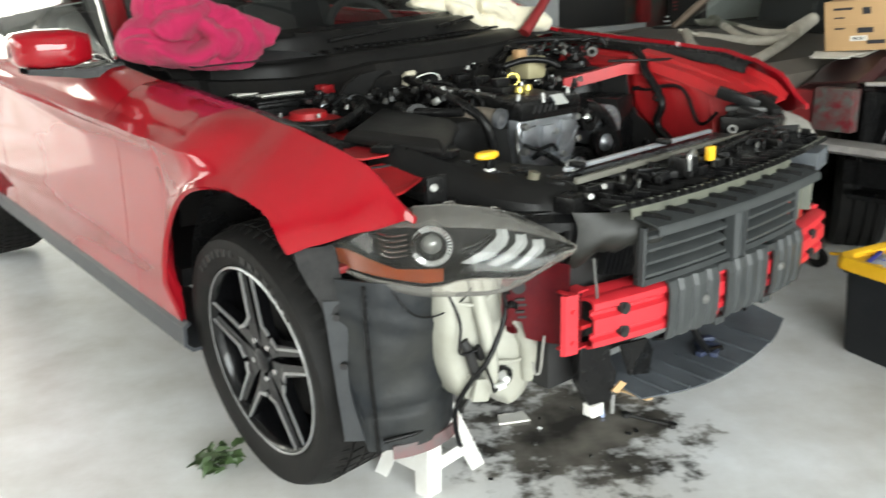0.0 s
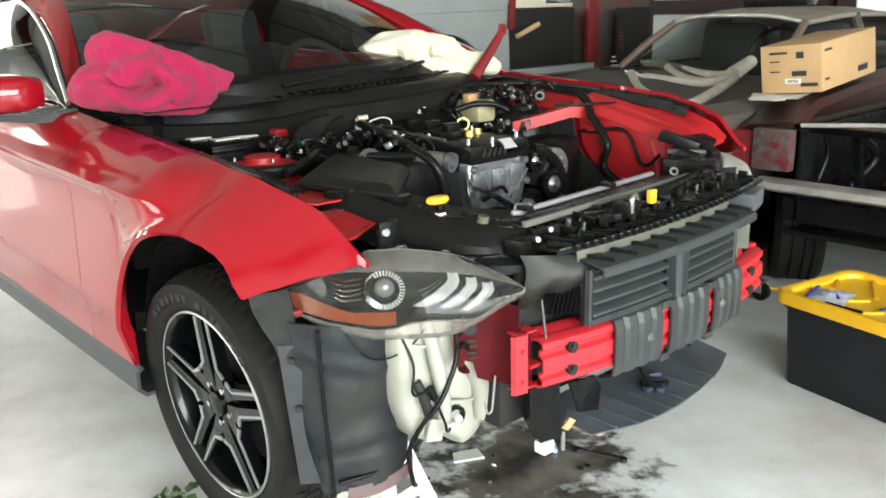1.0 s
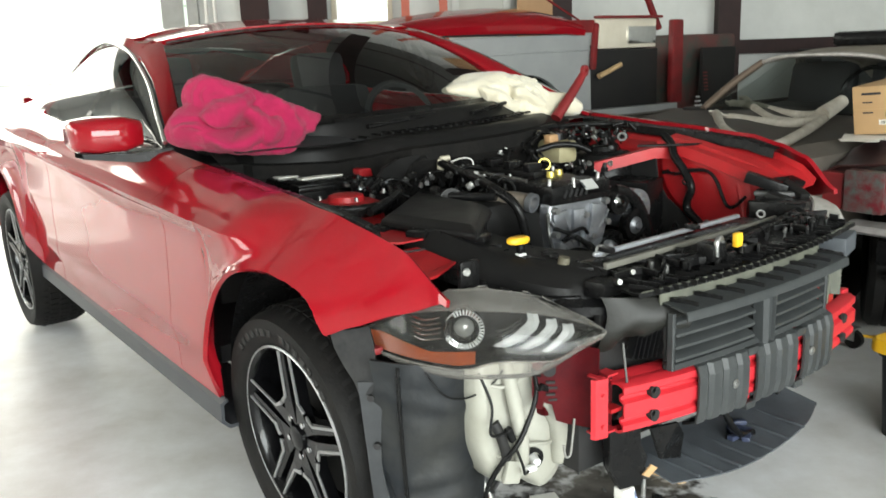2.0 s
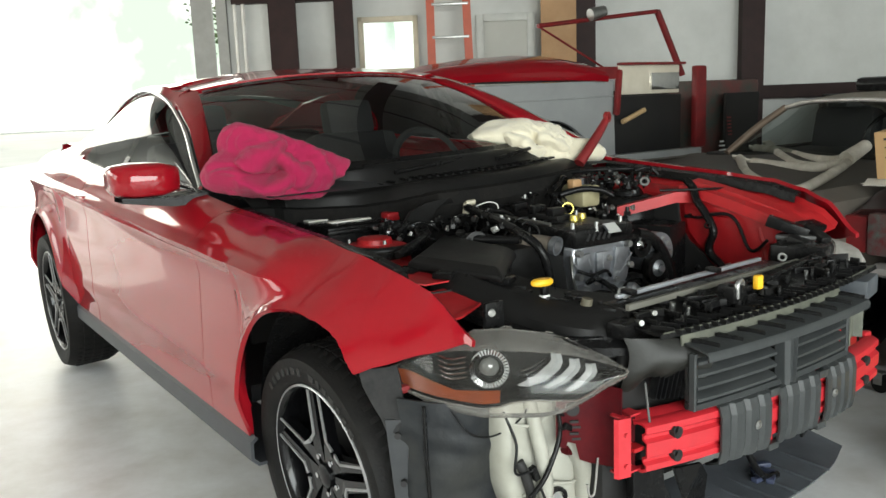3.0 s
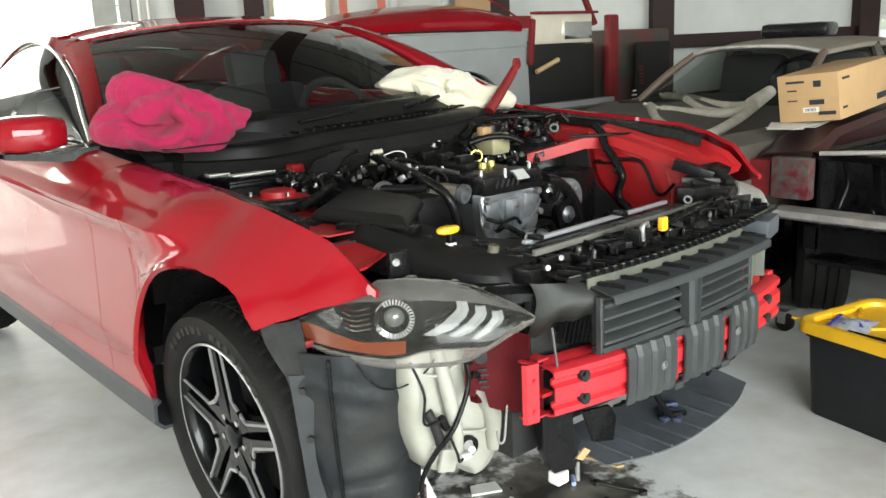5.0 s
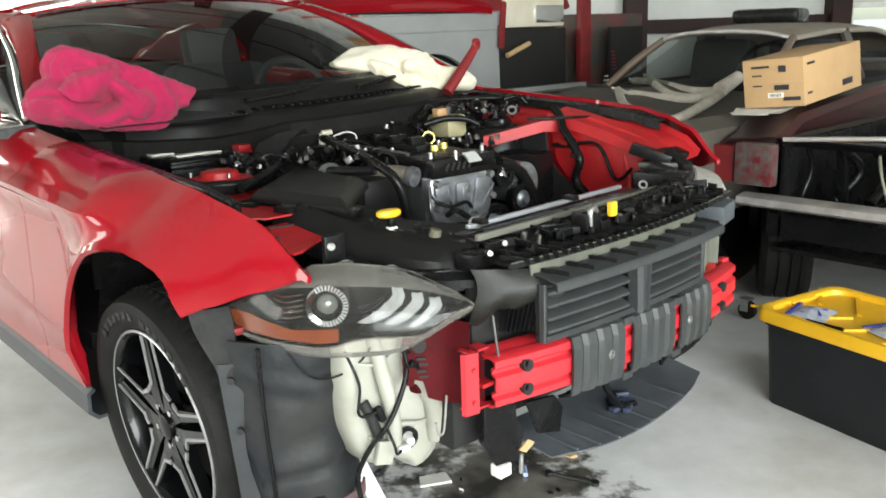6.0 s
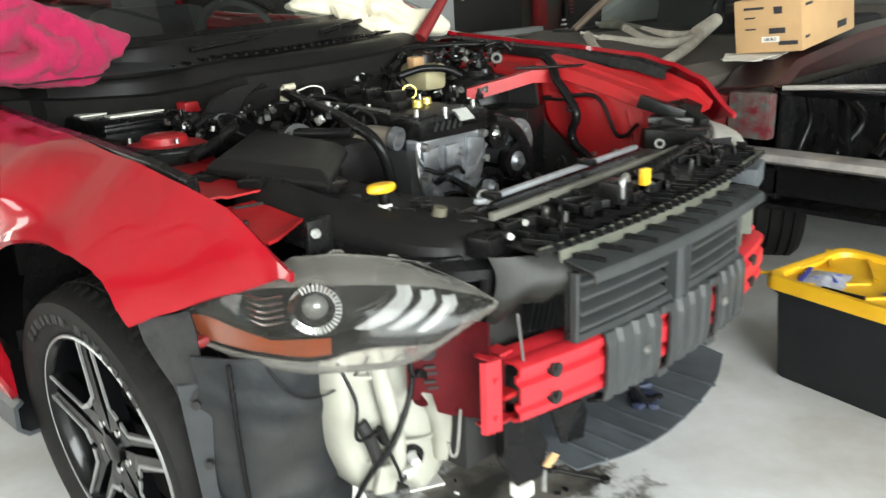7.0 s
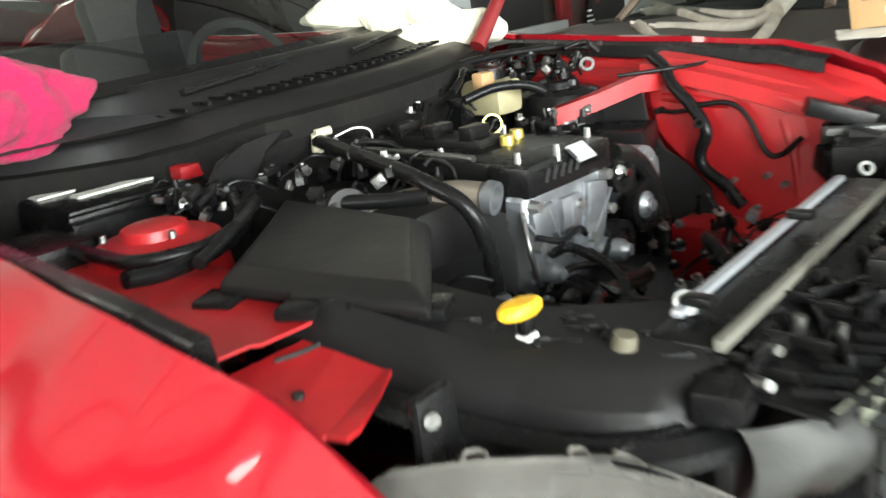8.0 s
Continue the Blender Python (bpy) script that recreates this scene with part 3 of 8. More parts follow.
def side_glass(s):
    """Side windows, from the pillar to the rear quarter, with bright trim."""
    lo = lambda y: Vector((s * -0.0 + s * abs(lerp_table(TOP, y)[0]) * 0.985, y, lerp_table(TOP, y)[1] + 0.004 + (lift(0.8) if s > 0 else 0)))
    tops = spline([(s * x, y, z + (lift(0.7) if s > 0 else 0)) for y, z, x in ((0.805, 1.010, 0.80), (0.97, 1.077, 0.76), (1.215, 1.18, 0.70), (1.53, 1.278, 0.65), (1.82, 1.318, 0.62), (2.05, 1.322, 0.605), (2.25, 1.295, 0.605), (2.42, 1.215, 0.64), (2.57, 1.083, 0.72))], 36)

    def hi(y):
        return min(tops, key=lambda p: abs(p.y - y))
    ys = [p.y for p in tops]
    bm = bmesh.new()
    loft(bm, [[lo(y).lerp(hi(y), f) + Vector((s * 0.03 * math.sin(math.pi * f), 0, 0)) for f in steps(0, 1, 6)] for y in ys])
    g = part("side_window", bm, GLASS, car, "tinted side window")
    g.visible_shadow = False
    bm = bmesh.new()
    tube(bm, [hi(y) + Vector((s * 0.012, 0, 0.004)) for y in ys] + [lo(2.56)], 0.007, 8, 40)
    tube(bm, [lo(y) + Vector((s * 0.014, 0, 0.004)) for y in steps(0.81, 2.56, 8)], 0.006, 6, 20)
    part("window_trim", bm, CHROME, car, "bright metal window trim")
    bm = bmesh.new()
    rows = []
    for y in ys:
        a = hi(y)
        b = roof_pt(s * 1.0, max(y, 1.46))
        if y > 1.4:
            rows.append([a, a.lerp(b, 0.5) + Vector((s * 0.012, 0, 0.012)), b])
    loft(bm, rows)
    thick(part("roof_rail", bm, RED, car, "red roof side rail"), 0.01, 0)
    bm = bmesh.new()
    rows = []
    for v in steps(-0.03, 1.0, 16):
        a = ws_pt(s * 0.985, v) + Vector((0, -0.004, 0.005))
        b = hi(0.805 + 0.70 * v) + Vector((-s * 0.002, 0, 0.006))
        rows.append([a - Vector((0, 0, 0.01)), a, a.lerp(b, 0.15) + Vector((s * 0.004, -0.004, 0.007)), a.lerp(b, 0.5) + Vector((s * 0.010, -0.004, 0.012)), a.lerp(b, 0.85) + Vector((s * 0.010, 0, 0.008)), b])
    loft(bm, rows)
    part("windscreen_pillar", bm, RED, car, "red windscreen pillar", 60)
    bm = bmesh.new()
    box(bm, lo(1.72).lerp(hi(1.72), 0.5), (0.02, 0.06, 0.30), Matrix.Rotation(radians(-s * 33), 3, "Y"))
    part("door_pillar", bm, BLACK, car)
    # rear quarter above the haunch
    bm = bmesh.new()
    rows = []
    for y in steps(2.45, 3.85, 12):
        xt, zt = lerp_table(TOP, y)
        b = Vector((s * lerp_table([(2.45, 0.545), (2.8, 0.52), (3.4, 0.50), (3.85, 0.5)], y)[0], y, lerp_table([(2.45, 1.30), (2.8, 1.25), (3.2, 1.12), (3.5, 1.06), (3.85, 1.05)], y)[0]))
        rows.append([Vector((s * abs(xt), y, zt + (lift(0.8) if s > 0 else 0))).lerp(b, f) for f in steps(0, 1, 6)])
    loft(bm, rows)
    thick(part("rear_pillar", bm, RED, car, "red rear roof pillar"), 0.01, 0)


side_glass(-1)
side_glass(1)
# rear glass, deck lid and tail close the body
bm = bmesh.new()
loft(bm, [[Vector((u * 0.52, lerp_table([(0, 2.8), (1, 3.45)], f)[0], lerp_table([(0, 1.31), (0.5, 1.21), (1, 1.06)], f)[0] - 0.05 * u * u)) for u in steps(-1, 1, 10)] for f in steps(0, 1, 6)])
part("rear_window", bm, GLASS, car, "tinted rear window").visible_shadow = False
bm = bmesh.new()
loft(bm, [[Vector((u * 0.60, y, z)) for u in steps(-1, 1, 8)] for y, z in ((3.42, 1.05), (3.7, 1.07), (3.86, 1.06), (3.9, 0.98), (3.93, 0.7), (3.9, 0.4))])
part("tail_panel", bm, RED, car)


def wing_mirror(s):
    bm = bmesh.new()
    rows = []
    for f, w, hgt, back in ((0, 0.03, 0.022, 0.0), (0.04, 0.055, 0.040, 0.0), (0.3, 0.072, 0.052, 0.005), (0.7, 0.072, 0.052, 0.015), (0.95, 0.062, 0.044, 0.03), (1.0, 0.04, 0.028, 0.04)):
        x = s * (0.865 + 0.195 * f)
        rows.append([Vector((x, 0.86 + back + w * math.copysign(abs(math.cos(a)) ** 0.7, math.cos(a)), 1.048 + hgt * math.copysign(abs(math.sin(a)) ** 0.45, math.sin(a)) + (lift(0.9) if s > 0 else 0))) for a in steps(0, 2 * math.pi, 20)[:-1]])
    vs = loft(bm, rows, closed=True)
    bm.faces.new(vs[0])
    bm.faces.new(vs[-1])
    m = part("wing_mirror", bm, RED, car, "red door mirror on a black base", smooth=60)
    bm = bmesh.new()
    loft(bm, [[Vector((s * x, y, z + (lift(0.9) if s > 0 else 0))) for x, y, z in ring] for ring in (
        [(0.79, 0.80, 0.965), (0.79, 0.94, 0.965), (0.79, 0.94, 1.0), (0.79, 0.80, 1.0)],
        [(0.90, 0.81, 0.965), (0.90, 0.93, 0.965), (0.90, 0.93, 0.99), (0.90, 0.81, 0.99)],
        [(1.04, 0.83, 0.985), (1.04, 0.92, 0.985), (1.04, 0.92, 1.0), (1.04, 0.83, 1.0)])], closed=True)
    part("mirror_base", bm, BLACK, m)


wing_mirror(-1)
bm = bmesh.new()
tube(bm, [(-0.905, 1.80, 0.905), (-0.928, 1.85, 0.91), (-0.928, 1.97, 0.912), (-0.908, 2.01, 0.91)], 0.016, 10)
part("door_handle", bm, RED, car)
bm = bmesh.new()
ball(bm, (-0.90, 1.86, 0.91), 0.045, (0.3, 1.0, 0.6))
part("handle_recess", bm, BLACK, car)

# cabin
bm = bmesh.new()
loft(bm, [[Vector((u * 0.70, y, z)) for u in steps(-1, 1, 10)] for y, z in ((0.55, 0.99), (0.85, 1.03), (1.05, 1.02), (1.12, 0.90), (1.12, 0.5))])
part("dashboard", bm, INTERIOR, car, "dark dashboard")
for sx in (-0.38, 0.38):
    bm = bmesh.new()
    box(bm, (sx, 1.95, 0.80), (0.48, 0.16, 0.62), Matrix.Rotation(radians(-14), 3, "X"), bevel=0.06)
    box(bm, (sx, 2.04, 1.17), (0.26, 0.10, 0.18), Matrix.Rotation(radians(-14), 3, "X"), bevel=0.04)
    box(bm, (sx, 1.65, 0.52), (0.50, 0.52, 0.18), bevel=0.06)
    part("front_seat", bm, INTERIOR, car, "black front seat")
bm = bmesh.new()
box(bm, (0, 2.2, 0.42), (1.6, 3.3, 0.05))
box(bm, (0, 2.95, 0.85), (1.3, 0.2, 0.5), bevel=0.05)
part("cabin_floor", bm, INTERIOR, car)
bm = bmesh.new()
lathe(bm, [(0.165, -0.014), (0.182, 0), (0.165, 0.014), (0.15, 0), (0.165, -0.014)], Matrix.Translation((0.38, 1.32, 0.97)) @ Matrix.Rotation(radians(65), 4, "X"), 32)
box(bm, (0.38, 1.32, 0.97), (0.3, 0.03, 0.05))
part("steering_wheel", bm, INTERIOR, car)


# ---- wheels ----
def wheel(x, y, z, steer, camber, side, size=0.975):
    """Five twin spokes, bright faces on black."""
    root = new("wheel")
    root.parent = car
    root.matrix_basis = Matrix.Translation((x, y, z)) @ Matrix.Scale(size, 4) @ Matrix.Rotation(radians(steer), 4, "Z") @ Matrix.Rotation(radians(camber), 4, "Y") @ Matrix.Rotation(radians(-90 if side < 0 else 90), 4, "Y")
    I = Matrix()
    prof = [(0.243, -0.10), (0.262, -0.115), (0.30, -0.128), (0.325, -0.125), (0.338, -0.10), (0.344, -0.05), (0.345, 0.0), (0.344, 0.05), (0.338, 0.10), (0.325, 0.125), (0.30, 0.128), (0.262, 0.115), (0.246, 0.10), (0.243, 0.09)]
    bm = bmesh.new()
    lathe(bm, prof, I, 72)
    tyre = part("tyre", bm, RUBBER, root, "black road tyre with worn tread")
    bm = bmesh.new()
    for k in range(60):
        a = 2 * math.pi * k / 60
        for h0, h1, tw in ((-0.118, -0.072, 0.10), (0.072, 0.118, -0.10)):
            m = Matrix.Rotation(a, 4, "Z")
            p = [m @ Vector((0.342 - 0.02 * (abs(h) > 0.1), 0.006 * q + tw * (h - h0) * 2, h)) for h, q in ((h0, -1), (h1, -1), (h1, 1), (h0, 1))]
            plate(bm, p, (m @ Vector((0.006, 0, 0))))
        for h0 in (-0.045, 0.0, 0.045):
            m = Matrix.Rotation(a + 0.03 * (h0 > 0), 4, "Z")
            p = [m @ Vector((0.3435, w, h0 + q)) for w, q in ((-0.013, -0.017), (0.013, -0.017), (0.013, 0.017), (-0.013, 0.017))]
            plate(bm, p, (m @ Vector((0.004, 0, 0))))
    part("tread", bm, RUBBER, tyre, smooth=0)
    bm = bmesh.new()
    lathe(bm, [(0.236, 0.092), (0.250, 0.104), (0.252, 0.112), (0.246, 0.114), (0.238, 0.108), (0.232, 0.09), (0.225, 0.03), (0.215, -0.09)], I, 72)
    rim = part("rim", bm, GLOSSBLACK, root, "black alloy rim with a bright machined lip")
    bm = bmesh.new()
    lathe(bm, [(0.2455, 0.1125), (0.248, 0.1155), (0.252, 0.1135), (0.253, 0.110)], I, 72)
    part("rim_lip", bm, ALLOY, rim)
    bm = bmesh.new()
    lathe(bm, [(0.0, 0.02), (0.14, 0.02), (0.20, 0.0), (0.21, -0.05)], I, 40)
    part("brake_disc", bm, mat("dark_brake", (0.010, 0.0095, 0.009), 0.6, 0.0, None, 20, Specular_IOR_Level=0.15), root) if "dark_brake" not in bpy.data.materials else part("brake_disc", bm, bpy.data.materials["dark_brake"], root)
    for k in range(5):
        a = 2 * math.pi * k / 5
        m = Matrix.Rotation(a, 4, "Z")
        bm = bmesh.new()
        for q in (-1, 1):
            a0 = [(0.03, 0.0), (0.095, 0.010 * q), (0.236, 0.012 * q), (0.236, 0.034 * q), (0.10, 0.043 * q), (0.06, 0.050 * q)]
            hs = [0.096, 0.097, 0.101, 0.106, 0.102, 0.098]
            plate(bm, [m @ Vector((r, w, hh)) for (r, w), hh in zip(a0, hs)], (0, 0, -0.03))
        spoke = part("spoke", bm, GLOSSBLACK, root, smooth=0)
        bm = bmesh.new()
        for q in (-1, 1):
            e = [(0.083, 0.0500 * q), (0.108, 0.0285 * q), (0.240, 0.0250 * q), (0.240, 0.0310 * q), (0.111, 0.0345 * q), (0.0900, 0.0595 * q)]
            hs = [0.1025, 0.1045, 0.1095, 0.1095, 0.1050, 0.1030]
            plate(bm, [m @ Vector((r, w, hh)) for (r, w), hh in zip(e, hs)], (0, 0, -0.005))
        part("spoke_face", bm, ALLOY, spoke, smooth=0)
        bm = bmesh.new()
        mm = Matrix.Rotation(a + math.pi / 5, 4, "Z")
        cyl(bm, mm @ Vector((0.054, 0, 0.06)), mm @ Vector((0.054, 0, 0.100)), 0.010, 0.008, 6)
        part("wheel_nut", bm, CHROME, root)
    bm = bmesh.new()
    lathe(bm, [(0.0, 0.110), (0.022, 0.109), (0.033, 0.104), (0.036, 0.084), (0.07, 0.080), (0.075, 0.05)], I, 32)
    part("hub_cap", bm, GLOSSBLACK, root, "black centre cap")
    # raised mouldings on the sidewall, as plain bars
    if side < 0 and y < 1:
        for k in range(15):
            if k == 7:
                continue
            mm = Matrix.Rotation(radians(-48 + 6.6 * k), 4, "Z") @ Matrix.Translation((0.292, 0, 0.1275))
            bm = bmesh.new()
            box(bm, mm @ Vector((0, 0, 0)), (0.020, 0.016 + 0.006 * (k % 3 == 0), 0.004), mm.to_3x3(), 0.001)
            part("sidewall_bar", bm, mat("worn_rubber", (0.026, 0.025, 0.024), 0.6, 0.0, None, 20, Specular_IOR_Level=0.2) if k == 0 else bpy.data.materials["worn_rubber"], tyre)
    return root


wheel(-0.739, 0.029, 0.368, 2.0, -3.6, -1, 0.925)
wheel(0.80, 0.0, 0.37, 7, 0, 1)
wheel(-0.825, 2.72, 0.345, 0, -2.0, -1)
wheel(0.825, 2.72, 0.345, 0, 0, 1)
# dark wheel housings
for s in (-1, 1):
    for cy, r0 in ((0.0, 0.40), (2.73, 0.42)):
        bm = bmesh.new()
        last = 2.2 if cy < 1 else math.pi + 0.15
        rows = [[Vector((s * x, cy + r0 * math.cos(a), 0.37 + (r0 + 0.035) * math.sin(a))) for a in steps(-0.15, last, 24)] for x in (0.835 if cy < 1 else 0.885, 0.66, 0.62)]
        loft(bm, rows)
        plate(bm, [Vector((s * 0.62, cy + 0.36 * math.cos(a), 0.37 + (r0 + 0.035) * math.sin(a))) for a in steps(-0.15, math.pi + 0.15, 24)], (s * 0.004, 0, 0))
        part("wheel_housing", bm, BLACK, car)


# ---- front end and engine bay of the red car ----
def slab(name, c, s, material, parent=car, label="", rot=None, bevel=0.006, smooth=30):
    bm = bmesh.new()
    box(bm, c, s, rot, bevel)
    return part(name, bm, material, parent, label, smooth)


def rod(name, pts, r, material, parent=car, label="", n=10, steps_=None):
    bm = bmesh.new()
    tube(bm, pts, r, n, steps_)
    return part(name, bm, material, parent, label, 60)


def sheet(name, rows, material, parent=car, label="", t=0.004, offset=0.0, smooth=40):
    bm = bmesh.new()
    loft(bm, rows)
    return thick(part(name, bm, material, parent, label, smooth), t, offset)


# cowl between screen and bay
def cowl_pt(u, f):
    a = ws_pt(u, 0.02)
    back = Vector((0.70 * u, 0.36 + 0.33 * u * u, 0.958 + lift(0.7 * u) - 0.01 * u * u))
    k = max(0.0, min(1.0, (-0.34 - u) / 0.12)) * max(0.0, min(1.0, (u + 0.95) / 0.15))
    back.y += (a.y - 0.035 - back.y) * k
    back.z += (0.925 - back.z) * k
    p = a.lerp(back, f)
    p.z += 0.012 * math.sin(f * math.pi * 3)
    return p


sheet("cowl_panel", [[cowl_pt(u, f) for u in steps(-1, 1, 28)] for f in steps(0, 1, 14)], BLACK_SATIN, car, "ribbed black plastic cowl panel", 0.006)
sheet("cowl_lip", [[cowl_pt(u, 1) + Vector((0, dy, dz)) for u in steps(-1, 1, 24)] for dy, dz in ((0, 0), (-0.03, -0.004), (-0.035, -0.04), (0.02, -0.12))], MATT, car, "", 0.005)
bm = bmesh.new()
for k in range(30):
    u = -0.55 + 1.1 * k / 29
    p = cowl_pt(u, 0.45)
    box(bm, p + Vector((0, 0, 0.006)), (0.008, 0.10, 0.006))
part("cowl_grille", bm, BLACK, car)
for x0, x1, y0, y1 in ((-0.30, 0.20, 0.50, 0.60), (0.10, 0.50, 0.50, 0.68)):
    rod("wiper", [(x0, y0, 1.02 + lift(x0)), ((x0 + x1) / 2, (y0 + y1) / 2 - 0.02, 1.038 + lift(x0)), (x1, y1, 1.036 + lift(x1))], 0.007, BLACK, car, "black wiper arm")

slab("firewall", (0.225, 0.46, 0.68), (0.95, 0.02, 0.52), MATT, car, "black insulated firewall")
# near-black slabs close off the bay's unlit depths
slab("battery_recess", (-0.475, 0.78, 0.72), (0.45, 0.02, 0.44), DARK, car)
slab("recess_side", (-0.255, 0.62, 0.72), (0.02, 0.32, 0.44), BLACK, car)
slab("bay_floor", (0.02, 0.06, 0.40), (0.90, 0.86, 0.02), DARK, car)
for s in (-1, 1):
    dz = lift(0.7) if s > 0 else 0.0
    # red apron: ledge, inner wall, weld flange
    rows = []
    for y in steps(0.44, -0.36 if s > 0 else -0.15, 16):
        xt, zt = lerp_table(TOP, y)
        xo = abs(xt) - 0.012
        if s < 0:
            step = 0.006 * math.exp(-((y - 0.02) / 0.05) ** 2)
            rows.append([Vector((-x, y, z)) for x, z in ((xo, zt - 0.028), (xo - 0.008, zt - 0.045), (xo - 0.014, 0.846), (xo - 0.024, 0.840), (xo - 0.10, 0.838 + step), (xo - 0.112, 0.834 + step), (xo - 0.20, 0.833), (xo - 0.255, 0.832), (xo - 0.264, 0.825), (xo - 0.268, 0.70), (xo - 0.270, 0.52))])
            continue
        rows.append([Vector((s * x, y, z + dz)) for x, z in ((xo, zt - 0.028), (xo - 0.014, zt - 0.044), (xo - 0.07, zt - 0.050), (xo - 0.078, zt - 0.058), (xo - 0.15, zt - 0.062), (xo - 0.165, zt - 0.072), (xo - 0.172, zt - 0.18), (xo - 0.18, 0.52))])
    sheet("inner_apron", rows, RED_IN, car, "red painted inner fender apron", 0.004)
    # black strip along the fender's top edge
    sheet("hood_seal", [[Vector((s * (abs(lerp_table(TOP, y)[0]) - d), y, lerp_table(TOP, y)[1] - dd + dz)) for d, dd in (((0.003, 0.004), (0.008, -0.007), (0.024, -0.008), (0.028, 0.03)) if s < 0 else ((0.016, 0.014), (0.022, 0.009), (0.045, 0.014), (0.052, 0.04)))] for y in steps(0.60, -0.22, 16)], BLACK, car, "black rubber edge strip", 0.003)

# front tab of the right apron, with punched holes
tab = bmesh.new()
plate(tab, [(-0.745, -0.145, 0.815), (-0.50, -0.145, 0.818), (-0.485, -0.20, 0.803), (-0.525, -0.240, 0.801), (-0.60, -0.290, 0.800), (-0.650, -0.316, 0.796), (-0.668, -0.318, 0.795), (-0.676, -0.300, 0.797), (-0.688, -0.298, 0.798), (-0.698, -0.312, 0.796), (-0.74, -0.30, 0.799)], (0, 0, -0.005))
part("apron_tab", tab, RED_IN, car, "red apron tab with notched edge", smooth=0)
for c in ((-0.690, -0.275, 0.802), (-0.655, -0.235, 0.809)):
    bm = bmesh.new()
    cyl(bm, (c[0], c[1], c[2] - 0.004), (c[0], c[1], c[2] + 0.003), 0.006)
    part("hole", bm, DARK, car)
slab("bumper_bracket", (-0.612, -0.375, 0.795), (0.05, 0.014, 0.075), BLACK, car)
bm = bmesh.new()
cyl(bm, (-0.622, -0.380, 0.812), (-0.626, -0.388, 0.812), 0.008)
part("bracket_bolt", bm, BOLT, car, "zinc bolt head")

# strut towers
for s in (-1, 1):
    bm = bmesh.new()
    lathe(bm, [(0.0, 0.026), (0.040, 0.027), (0.048, 0.024), (0.052, 0.010), (0.080, 0.007), (0.094, 0.001), (0.10, -0.012), (0.12, -0.25), (0.13, -0.34)], Matrix.Translation((s * 0.505, 0.295, 0.853 + (lift(0.5) if s > 0 else 0))), 32)
    part("strut_tower", bm, RED_IN if s < 0 else BLACK, car, "red strut tower top" if s < 0 else "dark strut tower top")
    for k in range(3):
        a = 2.1 * k + 0.6
        bm = bmesh.new()
        cyl(bm, (s * 0.52 + 0.062 * math.cos(a), 0.285 + 0.062 * math.sin(a), 0.87), (s * 0.52 + 0.062 * math.cos(a), 0.285 + 0.062 * math.sin(a), 0.880), 0.006, 0.005, 8)
        part("strut_bolt", bm, BOLT, car)
rod("tower_hose", [(-0.60, 0.36, 0.860), (-0.600, 0.28, 0.862), (-0.590, 0.19, 0.862), (-0.511, 0.156, 0.862), (-0.43, 0.19, 0.866), (-0.39, 0.234, 0.870), (-0.33, 0.30, 0.880), (-0.30, 0.36, 0.86)], 0.011, BLACK, car, "black wiring hose round the strut tower", 10)
rod("apron_slot", [(-0.628, -0.160, 0.8155), (-0.600, -0.168, 0.8155), (-0.565, -0.170, 0.8155)], 0.003, DARK, car, "", 6)
# left apron: broad red panel, brace and dark gap
bm = bmesh.new()
plate(bm, [(0.56 + 0.12 * (z - 0.80), y, z) for y, z in ((0.115, 0.925), (0.0, 0.905), (-0.12, 0.888), (-0.26, 0.86), (-0.31, 0.76), (-0.28, 0.64), (-0.06, 0.62), (-0.045, 0.68), (-0.01, 0.725), (0.035, 0.755), (0.075, 0.795), (0.095, 0.85))], (0.012, 0, 0))
apron = rounded(part("left_apron_panel", bm, RED_IN, car, "red painted inner wing panel with an arched edge", smooth=0), 0.004)
for y0, z0, y1, z1, w in ((0.07, 0.87, -0.08, 0.855, 0.012), (-0.19, 0.83, -0.23, 0.68, 0.010)):
    rod("apron_swage", [(0.568 + 0.12 * (z0 - 0.80), y0, z0), (0.564 + 0.12 * ((z0 + z1) / 2 - 0.80), (y0 + y1) / 2 - 0.01, (z0 + z1) / 2), (0.568 + 0.12 * (z1 - 0.80), y1, z1)], w, RED_IN, apron, "", 12)
# near-black plate over the red apron, drawn as the shaded opening
bm = bmesh.new()
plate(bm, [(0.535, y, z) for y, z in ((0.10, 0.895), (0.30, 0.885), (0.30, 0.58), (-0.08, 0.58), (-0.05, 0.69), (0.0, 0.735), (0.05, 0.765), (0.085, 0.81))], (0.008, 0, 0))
part("arch_opening", bm, DARK, car, "near-black plate for the unlit opening behind the arched panel", smooth=0)
sheet("apron_ledge", [[Vector((x, y, 0.952 - 0.13 * (0.12 - y) - 0.25 * (0.12 - y) ** 2 + dz)) for y in steps(0.12, -0.27, 10)] for x, dz in ((0.56, -0.040), (0.575, -0.012), (0.60, -0.008), (0.606, -0.016), (0.622, -0.016), (0.628, -0.004), (0.665, 0.002))], RED_IN, car, "red pressed ledge above the panel", 0.005)
sheet("tower_brace", [[Vector((x, y, z)) for x, y, z in ((0.36, 0.20, 0.885 + q), (0.42, 0.14, 0.905 + q), (0.52, 0.10, 0.925 + q), (0.60, 0.06, 0.92 + q))] for q in (0, -0.035)], RED_IN, car, "red strut tower brace", 0.03)
# black block put in as the shade of the wheelhouse
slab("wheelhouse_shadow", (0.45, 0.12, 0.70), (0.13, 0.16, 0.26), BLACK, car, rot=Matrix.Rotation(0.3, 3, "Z"))
